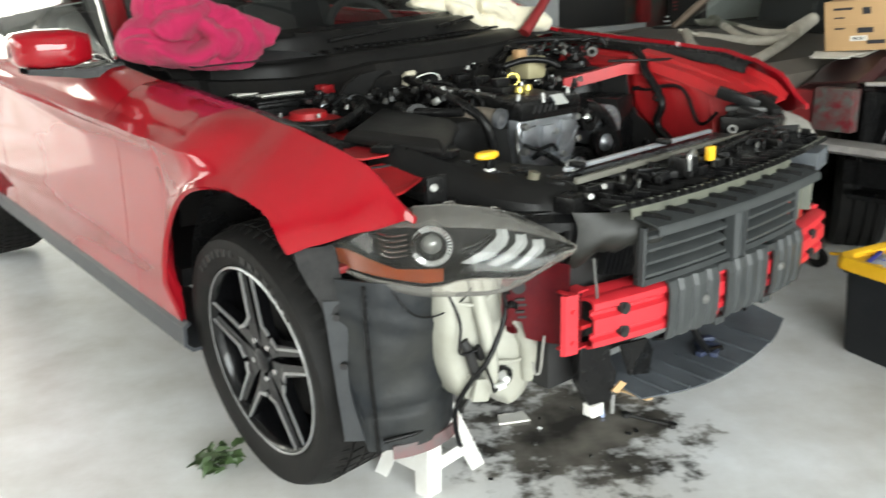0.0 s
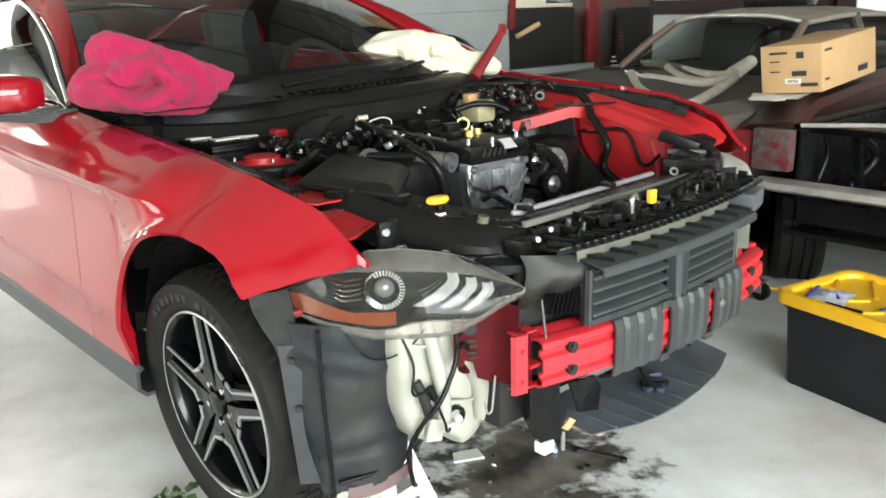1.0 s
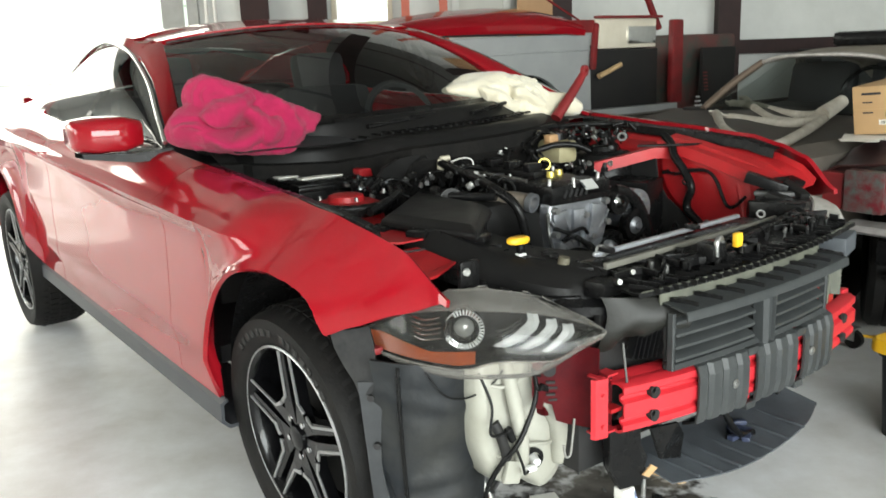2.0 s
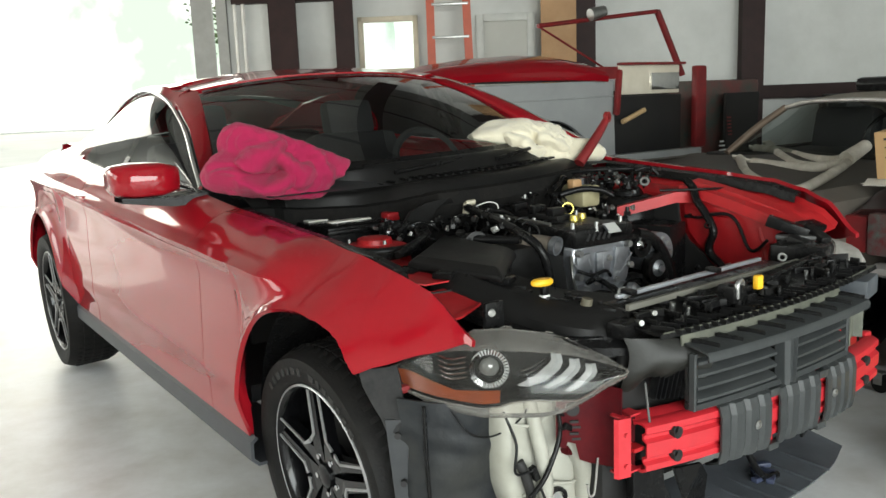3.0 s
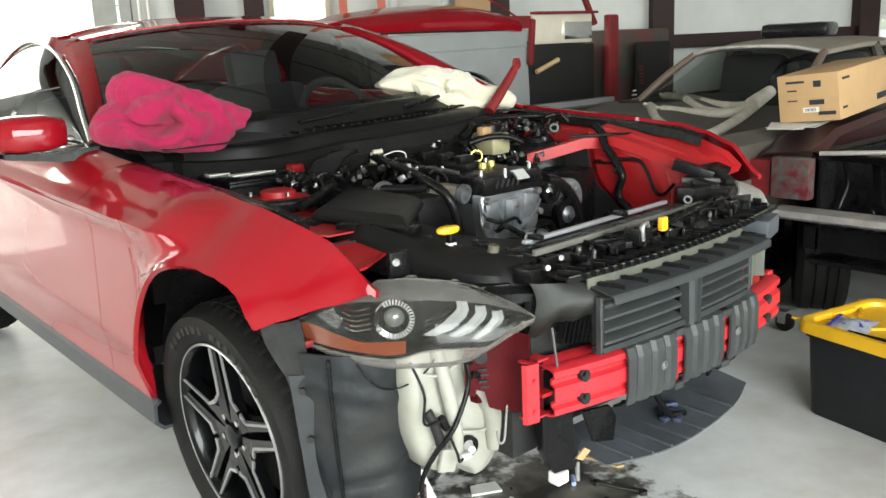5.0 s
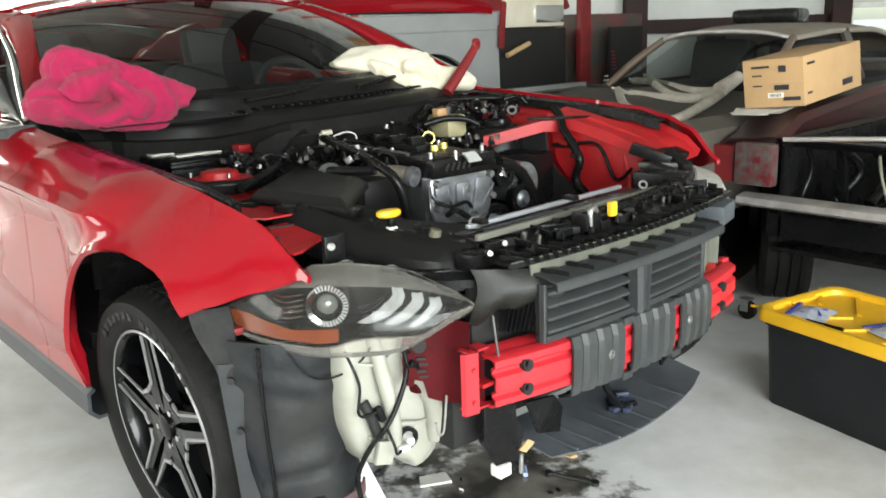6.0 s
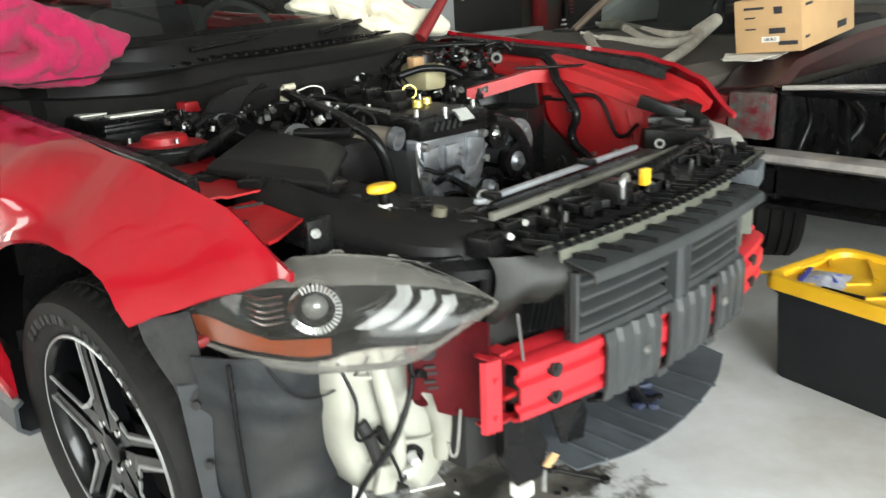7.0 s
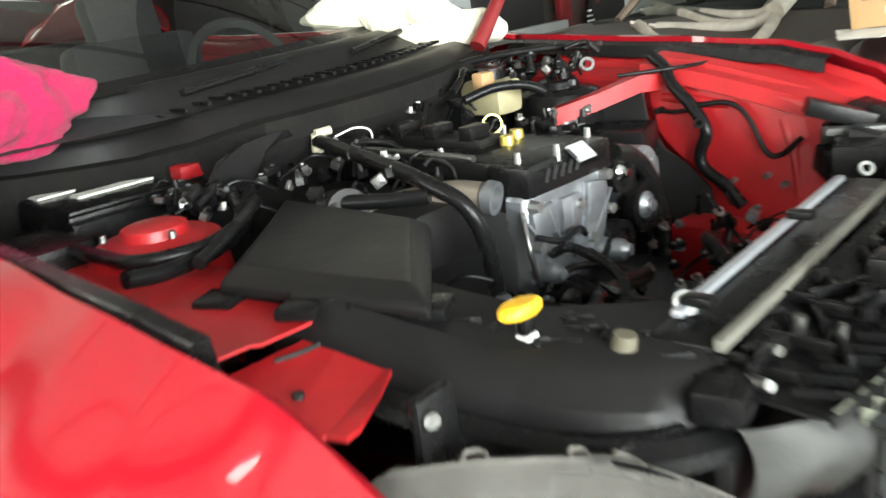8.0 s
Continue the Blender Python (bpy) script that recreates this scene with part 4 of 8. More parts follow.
slab("relay_box", (0.56, -0.315, 0.79), (0.07, 0.09, 0.08), BLACK, car, "black relay box beside the radiator", Matrix.Rotation(0.25, 3, "Z"), 0.012)
for k, (c, s3) in enumerate((((0.53, -0.31, 0.85), (0.05, 0.12, 0.03)), ((0.50, -0.36, 0.80), (0.06, 0.05, 0.06)), ((0.60, -0.335, 0.845), (0.09, 0.05, 0.02)), ((0.55, -0.39, 0.835), (0.03, 0.09, 0.02)), ((0.47, -0.33, 0.77), (0.05, 0.08, 0.05)))):
    slab("corner_bracket", c, s3, (BLACK, BLACK_SATIN)[k % 2], car, rot=Matrix.Rotation(0.5 - 0.3 * k, 3, "Z") @ Matrix.Rotation(0.3, 3, "X"), bevel=0.004)
loop = [(0.575, 0.095, 0.958), (0.565, 0.06, 0.935), (0.545, 0.03, 0.90), (0.535, -0.015, 0.86), (0.53, -0.05, 0.81), (0.53, -0.035, 0.76), (0.53, -0.045, 0.73), (0.525, -0.09, 0.70), (0.52, -0.13, 0.66)]
rod("corrugated_hose", loop, 0.013, BLACK, car, "black corrugated wiring hose", 12, 60)
rod("wing_wire", [(0.535, -0.02, 0.858), (0.54, -0.09, 0.865), (0.542, -0.13, 0.84), (0.54, -0.17, 0.77), (0.54, -0.20, 0.765), (0.535, -0.24, 0.80)], 0.0055, BLACK, car, "", 8)
rod("wing_wire", [(0.545, 0.06, 0.845), (0.54, 0.02, 0.845), (0.54, -0.01, 0.85)], 0.0045, BLACK, car, "", 8)
for y, z in ((0.065, 0.845), (-0.10, 0.705), (-0.17, 0.72), (-0.205, 0.705)):
    bm = bmesh.new()
    cyl(bm, (0.56, y, z), (0.535, y, z), 0.008, 0.006, 8)
    part("wing_stud", bm, BLACK if y > 0 else STEEL, car)
# battery
bat = slab("battery", (-0.405, 0.625, 0.795), (0.27, 0.24, 0.18), BLACK, car, "black battery with white labels")
slab("label", (-0.43, 0.685, 0.888), (0.19, 0.040, 0.004), PAPER, bat, bevel=0)
slab("label", (-0.40, 0.605, 0.888), (0.17, 0.036, 0.004), PAPER, bat, bevel=0)
slab("terminal_cover", (-0.305, 0.525, 0.897), (0.055, 0.045, 0.026), mat("red_cap", (0.30, 0.008, 0.012), 0.4), bat, "red terminal cover", bevel=0.006)
slab("battery_clamp", (-0.41, 0.495, 0.872), (0.28, 0.02, 0.016), BLACK, bat)
slab("fuse_box", (-0.63, 0.44, 0.845), (0.13, 0.16, 0.05), BLACK, car, "black fuse box", bevel=0.012)
# black duct arch beside the battery
sheet("cowl_duct", [[Vector((x, y, z)) for x, y, z in ((-0.40 + q, 0.38, 0.75), (-0.385 + q, 0.36, 0.87), (-0.35 + q, 0.345, 0.93), (-0.30 + q, 0.345, 0.95), (-0.25 + q, 0.36, 0.94))] for q in (0, 0.05, 0.09)], BLACK_SATIN, car, "black moulded intake duct", 0.012)

# air cleaner box
bm = bmesh.new()
loft(bm, [[Vector((x, y, z)) for x, y in ((-0.566, 0.01), (-0.507, -0.268), (-0.31, -0.07), (-0.30, 0.24))] for z in (0.66, 0.845)], closed=True)
airbox = rounded(part("air_cleaner", bm, BLACK, car, "black air cleaner box with a sloping lid", smooth=0), 0.008)
bm = bmesh.new()
lo_ = [(-0.578, 0.012), (-0.515, -0.285), (-0.298, -0.075), (-0.295, 0.25)]
hi_ = [(-0.548, 0.01), (-0.495, -0.240), (-0.315, -0.055), (-0.315, 0.228)]
vs = loft(bm, [[Vector((x, y, 0.845)) for x, y in lo_], [Vector((x, y, 0.856)) for x, y in lo_], [Vector((x, y, 0.871)) for x, y in hi_]], closed=True)
bm.faces.new(vs[-1])
rounded(part("lid", bm, BLACK_SATIN, airbox, "matt black lid", smooth=0), 0.006)
for c in ((-0.56, -0.13, 0.845), (-0.485, -0.25, 0.84), (-0.585, 0.0, 0.84)):
    slab("clip", c, (0.05, 0.05, 0.014), BLACK, airbox, rot=Matrix.Rotation(0.5, 3, "Z"), bevel=0.004)
rod("charge_pipe", [(-0.245, 0.12, 0.83), (-0.20, 0.08, 0.845), (-0.155, 0.02, 0.853), (-0.138, -0.03, 0.85)], 0.022, mat("tarnished_alloy", (0.36, 0.31, 0.26), 0.4, 0.8, (0.26, 0.22, 0.18), 20), car, "tarnished alloy charge pipe", 14)
bm = bmesh.new()
lathe(bm, [(0.018, 0), (0.026, 0), (0.026, 0.016), (0.018, 0.016), (0.016, -0.03), (0.0, -0.03)], Matrix.Translation((-0.136, -0.036, 0.849)) @ frame_of((0.25, -0.9, -0.15)), 24)
part("pipe_flange", bm, CAST, car)

# shroud over the radiator's end
rows = []
front = spline([(-0.56, -0.10, 0.845), (-0.545, -0.22, 0.83), (-0.50, -0.36, 0.80), (-0.44, -0.46, 0.785), (-0.36, -0.52, 0.778)], 18)
rear = spline([(-0.44, -0.13, 0.845), (-0.42, -0.23, 0.825), (-0.37, -0.31, 0.80), (-0.31, -0.36, 0.79), (-0.25, -0.42, 0.785)], 18)
for a, b in zip(front, rear):
    d = (a - b)
    rows.append([a + d * 0.22 + Vector((0, 0, -0.075)), a + d * 0.16 + Vector((0, 0, -0.02)), a, a.lerp(b, 0.12) + Vector((0, 0, 0.012)), a.lerp(b, 0.5) + Vector((0, 0, 0.008)), a.lerp(b, 0.88) + Vector((0, 0, 0.014)), b, b + Vector((0, 0, -0.08))])
sheet("radiator_shroud", rows, BLACK_SATIN, car, "curved black plastic radiator shroud", 0.006)
sheet("shroud_rib", [[a + (a - b) * 0.30 + Vector((0, 0, -0.035)), a + (a - b) * 0.42 + Vector((0, 0, -0.045)), a + (a - b) * 0.42 + Vector((0, 0, -0.06))] for a, b in list(zip(front, rear))[5:]], BLACK, car, "", 0.005)
bm = bmesh.new()
cyl(bm, (-0.405, -0.435, 0.785), (-0.402, -0.44, 0.815), 0.014, 0.012)
part("rubber_stop", bm, mat("olive_rubber", (0.10, 0.09, 0.06), 0.7), car, "olive rubber bump stop")
# dipstick with a yellow loop
bm = bmesh.new()
loft(bm, [[Vector((-0.455 + 0.034 * math.cos(a) * f * 0.85 - 0.004 * math.sin(a), -0.352 + 0.015 * math.sin(a) * f, 0.838 + z)) for a in steps(0, 2 * math.pi, 20)[:-1]] for f, z in ((0.1, 0.0), (0.8, 0.0), (1, 0.004), (1, 0.011), (0.8, 0.015), (0.1, 0.015))], closed=True)
dip = part("dipstick", bm, YELLOW, car, "yellow dipstick handle")
slab("dipstick_neck", (-0.448, -0.352, 0.825), (0.018, 0.014, 0.024), BLACK, dip)
slab("neck_band", (-0.448, -0.352, 0.812), (0.020, 0.016, 0.008), WHITE_PL, dip, bevel=0.002)
rod("dipstick_tube", [(-0.445, -0.345, 0.83), (-0.41, -0.30, 0.72), (-0.33, -0.22, 0.6)], 0.006, STEEL, dip)

# radiator top with its bright strip
slab("radiator_tank", (-0.035, -0.455, 0.775), (0.66, 0.075, 0.05), BLACK, car, "black radiator top tank", Matrix.Rotation(radians(3.8), 3, "Z"), 0.012)
slab("radiator_strip", (-0.037, -0.432, 0.8075), (0.575, 0.014, 0.010), mat("brushed_aluminium", (0.60, 0.62, 0.66), 0.36, 0.7, (0.48, 0.50, 0.54), 30), car, "bright aluminium strip along the radiator", Matrix.Rotation(radians(3.8), 3, "Z"), 0.004)
for x in (-0.30, 0.02):
    slab("strip_clip", (x, -0.446 + 0.066 * x, 0.818), (0.02, 0.035, 0.012), BLACK, car, bevel=0.004)
slab("radiator_ridge", (-0.02, -0.497, 0.80), (0.68, 0.012, 0.014), mat("dusty_edge", (0.13, 0.125, 0.105), 0.6), car, rot=Matrix.Rotation(radians(3.2), 3, "Z"), bevel=0.003)
slab("radiator_core", (-0.02, -0.50, 0.57), (0.66, 0.05, 0.36), DARK, car)

# upper crossmember: ribbed black plastic
def fy(x):
    """Plan line of the front: bowed, the ends set back."""
    return 0.24 * x * x


sheet("upper_crossmember", [[Vector((x, y + fy(x), z + 0.030 * (x + 0.36))) for y, z in ((-0.515, 0.788), (-0.53, 0.782), (-0.60, 0.772), (-0.655, 0.768), (-0.670, 0.770), (-0.672, 0.762))] for x in steps(-0.39, 0.43, 24)], BLACK, car, "ribbed black plastic upper crossmember", 0.004)
for k in range(30):
    x = -0.36 + 0.76 * k / 29
    slab("rib", (x, -0.645 + 0.006 * (k % 3) + fy(x), 0.775 + 0.030 * (x + 0.36)), (0.004, 0.05 - 0.008 * (k % 4), 0.008 + 0.003 * (k % 2)), BLACK, car, rot=Matrix.Rotation(0.35, 3, "Z"), bevel=0)
for k in range(9):
    x = -0.33 + 0.72 * k / 8
    slab("cross_rib", (x + 0.02, -0.57 + fy(x), 0.782 + 0.030 * (x + 0.36)), (0.06, 0.006, 0.02), BLACK, car, rot=Matrix.Rotation(0.6 if k % 2 else -0.5, 3, "Z"), bevel=0)
for k in range(26):
    x = -0.350 + 0.60 * k / 25
    slab("tooth", (x, -0.676 + fy(x), 0.772 + 0.030 * (x + 0.36)), (0.003, 0.018, 0.010), BLACK_SATIN, car, bevel=0)
for x in (-0.367, 0.375):
    bm = bmesh.new()
    cyl(bm, (x, -0.55 + (0.02 if x > 0 else 0), 0.775 + (0.016 if x > 0 else 0)), (x - 0.012, -0.575 + (0.02 if x > 0 else 0), 0.782 + (0.016 if x > 0 else 0)), 0.009, 0.006, 10)
    part("crossmember_bolt", bm, BOLT, car, "zinc bolt with washer")
    bm = bmesh.new()
    cyl(bm, (x + 0.055, -0.535 + (0.02 if x > 0 else 0), 0.785 + (0.016 if x > 0 else 0)), (x + 0.045, -0.56 + (0.02 if x > 0 else 0), 0.79 + (0.016 if x > 0 else 0)), 0.006, 0.006, 8)
    part("crossmember_bolt", bm, BOLT, car)
    slab("hinge_bracket", (x + 0.01, -0.53, 0.765), (0.13, 0.05, 0.035), BLACK, car, rot=Matrix.Rotation(0.2, 3, "Z"))
latch = slab("hood_latch", (-0.115, -0.60, 0.808), (0.05, 0.045, 0.04), BLACK, car, "black hood latch with a yellow safety cap")
slab("safety_cap", (-0.054, -0.622, 0.826), (0.022, 0.014, 0.032), YELLOW, latch, "yellow plastic cap", bevel=0.004)
rod("latch_hook", [(-0.125, -0.62, 0.80), (-0.128, -0.622, 0.83), (-0.11, -0.618, 0.838), (-0.10, -0.615, 0.82)], 0.006, STEEL, latch)
rod("latch_cable", [(-0.10, -0.61, 0.815), (-0.02, -0.58, 0.80), (0.12, -0.56, 0.81), (0.30, -0.52, 0.81)], 0.005, BLACK, car)

rc = random.Random(17)
for k in range(64):
    x = rc.uniform(-0.37, 0.41)
    y = rc.uniform(-0.63, -0.525) + fy(x)
    z = 0.782 + 0.030 * (x + 0.36) + rc.uniform(-0.006, 0.006)
    if k % 4 == 3:
        bm = bmesh.new()
        r = rc.uniform(0.005, 0.010)
        cyl(bm, (x, y, z - 0.006), (x, y - 0.003, z + 0.012), r, r * 0.8, 10)
        part("boss", bm, (BLACK, BLACK_SATIN, BOLT)[k % 3], car)
    else:
        slab("web", (x, y, z), (rc.uniform(0.02, 0.06), rc.uniform(0.003, 0.007), rc.uniform(0.012, 0.024)), (BLACK, BLACK_SATIN)[k % 2], car, rot=Matrix.Rotation(rc.choice((0.05, -0.5, 0.55, 1.5, 1.6)), 3, "Z"), bevel=0.001)
# thin paler rod drawn along the front edge as its highlight
rod("edge_highlight", [(x, -0.668 + fy(x), 0.7715 + 0.030 * (x + 0.36)) for x in (-0.38, -0.2, 0.0, 0.2, 0.42)], 0.0022, OLIVE, car, "", 6)
for k in range(26):
    t = rc.random()
    a = front[int(t * 17)].lerp(rear[int(t * 17)], rc.uniform(0.08, 0.9))
    if k % 3:
        slab("shroud_web", a + Vector((0, 0, 0.012)), (rc.uniform(0.015, 0.045), 0.004, 0.008), BLACK, car, rot=Matrix.Rotation(rc.choice((-1.1, -0.9, 0.4)), 3, "Z"), bevel=0.001)
    else:
        bm = bmesh.new()
        cyl(bm, a + Vector((0, 0, 0.004)), a + Vector((0, 0, 0.016)), 0.006, 0.005, 10)
        part("shroud_clip", bm, BLACK, car)

# olive strip, shutter hood and shutter
sheet("crossmember_face", [[Vector((x, y + fy(x), z + 0.030 * (x + 0.36))) for y, z in ((-0.664, 0.769), (-0.667, 0.757), (-0.668, 0.738))] for x in steps(-0.335, 0.215, 20)], OLIVE, car, "dusty olive plastic crossmember face", 0.004)
sheet("shutter_hood", [[Vector((x, y + fy(x), z + 0.030 * (x + 0.36))) for y, z in ((-0.666, 0.741), (-0.70, 0.738), (-0.728, 0.733), (-0.732, 0.728), (-0.732, 0.716))] for x in steps(-0.330, 0.240, 20)], SHUT, car, "slate plastic hood over the grille shutter", 0.004)
for k in range(9):
    x = -0.30 + 0.52 * k / 8
    bm = bmesh.new()
    z = 0.738 + 0.030 * (x + 0.36)
    plate(bm, [(x - 0.014, -0.672 + fy(x), z + 0.003), (x + 0.012, -0.720 + fy(x), z - 0.002), (x + 0.015, -0.720 + fy(x), z - 0.002), (x - 0.002, -0.672 + fy(x), z + 0.003)], (0, 0, 0.009))
    part("hood_rib", bm, BLACK, car, smooth=0)
shut = slab("grille_shutter", (-0.055, -0.645, 0.668), (0.54, 0.01, 0.125), DARK, car, "dark slate active grille shutter", Matrix.Rotation(-0.03, 3, "Y"))
for x0, x1 in ((-0.318, -0.083), (-0.013, 0.200)):
    for k in range(4):
        z = 0.622 + 0.0265 * k
        sheet("slat", [[Vector((x, -0.690 + fy(x) + dy, z + dz + 0.030 * (x + 0.36))) for dy, dz in ((0.016, 0.010), (0.002, 0.006), (-0.004, 0.002), (-0.004, -0.003))] for x in steps(x0, x1, 6)], SHUT, shut, "", 0.004)
for x, w, mt in ((-0.048, 0.058, SHUT), (-0.325, 0.008, SHUT), (0.207, 0.012, SHUT)):
    sheet("shutter_post", [[Vector((x + w * a * (0.8 + 0.2 * f), -0.694 + fy(x) - d, 0.602 + 0.122 * f + 0.030 * (x + 0.36))) for a, d in ((-0.5, -0.01), (-0.44, 0.2 * w), (-0.25, 0.3 * w), (-0.2, 0.17 * w), (0.2, 0.17 * w), (0.25, 0.3 * w), (0.44, 0.2 * w), (0.5, -0.01))] for f in (0, 0.5, 1)], mt, shut, "", 0.003)
sheet("shutter_sill", [[Vector((x, y + fy(x), z + 0.030 * (x + 0.36))) for y, z in ((-0.668, 0.616), (-0.694, 0.612), (-0.70, 0.604))] for x in steps(-0.325, 0.21, 12)], SHUT, shut, "", 0.004)
sheet("wing_plate", [[Vector((x, y, z + 0.03 * (x + 0.36))) for z in steps(0.622, 0.724, 5)] for x, y in ((0.212, -0.690), (0.216, -0.678), (0.245, -0.668), (0.275, -0.655), (0.285, -0.655), (0.296, -0.672), (0.300, -0.670), (0.302, -0.63))], OLIVE, car, "dusty olive duct plate with a folded flange", 0.004)
slab("duct_end", (0.40, -0.60, 0.742), (0.12, 0.07, 0.05), GREY_PL, car, rot=Matrix.Rotation(0.3, 3, "Z"))
rows = []
for u in steps(0, 1, 14):
    row = []
    for v in steps(0, 1, 12):
        bulge = math.sin(math.pi * (0.15 + 0.8 * v)) * (0.4 + 0.6 * math.sin(math.pi * (0.12 + 0.7 * u)))
        row.append(Vector((-0.425 + 0.155 * u + 0.006 * math.sin(6 * v), -0.555 - 0.085 * u ** 0.8 - 0.040 * bulge, 0.757 - 0.010 * u - (0.115 - 0.035 * math.sin(math.pi * u * 0.9) + 0.008 * math.sin(16 * u)) * v)))
    rows.append(row)
sheet("air_duct", rows, OLIVE_DARK, car, "dusty olive plastic air duct beside the shutter", 0.005, smooth=60)
for k in range(7):
    slab("duct_fin", (-0.372 + 0.008 * k, -0.605 - 0.005 * k, 0.655), (0.003, 0.02, 0.06), BLACK, car, rot=Matrix.Rotation(0.3, 3, "Y"), bevel=0)
slab("intercooler_side", (-0.345, -0.545, 0.62), (0.14, 0.02, 0.22), DARK, car)
rod("duct_stay", [(-0.427, -0.628, 0.675), (-0.428, -0.630, 0.668), (-0.416, -0.63, 0.592)], 0.0025, mat("grey_stay", (0.13, 0.13, 0.125), 0.5, 0.3), car)
rod("wire_hook", [(-0.493, -0.56, 0.512), (-0.500, -0.56, 0.46), (-0.506, -0.56, 0.435), (-0.516, -0.558, 0.435), (-0.520, -0.556, 0.46)], 0.0025, mat("dull_wire", (0.30, 0.29, 0.27), 0.45, 0.5), car, "bent wire hook")

# crash beam: double hollow section, with end plates
def beam_rows(x0, x1, n):
    prof = [(0.0, 0.583), (-0.004, 0.588), (-0.022, 0.589), (-0.034, 0.583), (-0.034, 0.572), (-0.026, 0.566), (-0.026, 0.556), (-0.036, 0.550), (-0.036, 0.522), (-0.026, 0.516), (-0.026, 0.508), (-0.034, 0.502), (-0.034, 0.492), (-0.022, 0.486), (0.0, 0.487)]
    return [[Vector((x, -0.652 + fy(x) * 1.15 + y, z + 0.010 * (x + 0.45))) for y, z in prof] for x in steps(x0, x1, n)]


beam = part("crash_beam", (lambda b: (loft(b, beam_rows(-0.432, 0.455, 30)), b)[1])(bmesh.new()), RED_BEAM, car, "red steel front crash beam")
thick(beam, 0.006, 0)
slab("beam_hollow", (-0.445, -0.565, 0.545), (0.06, 0.01, 0.11), DARK, beam, bevel=0)
slab("beam_web", (-0.44, -0.60, 0.537), (0.03, 0.05, 0.008), RED_IN, beam, bevel=0)
sheet("beam_top_flange", [[Vector((x, -0.655 + fy(x) * 1.15 + d, 0.588 + 0.010 * (x + 0.45) + e)) for d, e in ((0.0, 0.0), (0.02, 0.006), (0.034, 0.006))] for x in steps(-0.43, -0.25, 6)], RED_BEAM, beam, "", 0.004)
for s, x in ((-1, -0.472), (1, 0.475)):
    y = -0.615
    rows = [[Vector((x + dx, y + dy, z)) for dx, dy in ((-0.026, 0.004), (-0.022, -0.004), (0.004, -0.010), (0.009, -0.004), (0.012, 0.022))] for z in (0.487, 0.55, 0.613)]
    pl = sheet("end_plate", rows, RED_BEAM, beam, "red end plate", 0.005) if s < 0 else slab("end_plate", (x - 0.02, y + 0.02, 0.55), (0.03, 0.02, 0.12), RED_BEAM, beam)
    if s < 0:
        for z in (0.512, 0.578):
            bm = bmesh.new()
            cyl(bm, (x - 0.006, y - 0.004, z), (x - 0.007, y - 0.014, z), 0.006, 0.005, 6)
            part("plate_bolt", bm, RED_BEAM, pl)
sheet("end_web", [[Vector((x, y, z)) for z in (0.492, 0.55, 0.608)] for x, y in ((-0.462, -0.598), (-0.452, -0.585), (-0.440, -0.583), (-0.426, -0.60))], RED_SHADE, beam, "shaded red web behind the end plate", 0.003)
for z in (0.490, 0.611):
    sheet("end_flange", [[Vector((x, y, z)) for y in (-0.618, -0.60, -0.585)] for x in steps(-0.484, -0.428, 5)], RED_BEAM, beam, "", 0.004)
for x in (-0.358, 0.36):
    for z in (0.562, 0.512):
        bm = bmesh.new()
        y = -0.652 + fy(x) * 1.15 - 0.036
        cyl(bm, (x, y + 0.012, z), (x, y - 0.0045, z), 0.013, None, 14)
        cyl(bm, (x - 0.009, y + 0.012, z + 0.008), (x - 0.009, y - 0.0045, z + 0.008), 0.007, None, 10)
        part("beam_hole", bm, DARK, beam)
# rail bracket behind the beam, its shade put into the darker red
br = sheet("rail_bracket", [[Vector((x, y, z0 + (0.668 - z0) * f)) for f in steps(0, 1, 4)] for x, y, z0 in ((-0.553, -0.500, 0.535), (-0.538, -0.512, 0.53), (-0.535, -0.515, 0.545), (-0.522, -0.524, 0.54), (-0.515, -0.529, 0.505), (-0.500, -0.541, 0.498), (-0.485, -0.556, 0.495), (-0.475, -0.575, 0.495), (-0.47, -0.605, 0.495))], RED_SHADE, car, "curved red frame rail bracket with a round hole, coloured as in shade", 0.004)
bm = bmesh.new()
cyl(bm, (-0.534, -0.530, 0.618), (-0.520, -0.512, 0.618), 0.014)
part("bracket_hole", bm, DARK, br)
for k in range(4):
    slab("bracket_slot", (-0.527 + 0.006 * (k % 2), -0.526, 0.590 - 0.013 * k), (0.018, 0.006, 0.005), DARK, br, rot=Matrix.Rotation(-0.6, 3, "Z"), bevel=0)
slab("frame_rail", (-0.47, -0.26, 0.56), (0.10, 0.48, 0.12), RED_SHADE, car, bevel=0.01)
slab("frame_rail", (0.47, -0.28, 0.58), (0.10, 0.52, 0.12), RED_IN, car, bevel=0.01)

# energy absorber with grooves, slots and two bolts
ab = sheet("energy_absorber", [[Vector((x, -0.688 + fy(x) * 1.1 + y + 0.006 * (i % 4 == 3), z + 0.010 * (x + 0.45))) for y, z in ((0.06, 0.608), (0.02, 0.603), (-0.004, 0.592), (-0.010, 0.57), (-0.010, 0.50), (-0.004, 0.468), (0.03, 0.455))] for i, x in enumerate(steps(-0.252, -0.10, 14))], SHUT, car, "dark slate plastic energy absorber", 0.006, smooth=12)
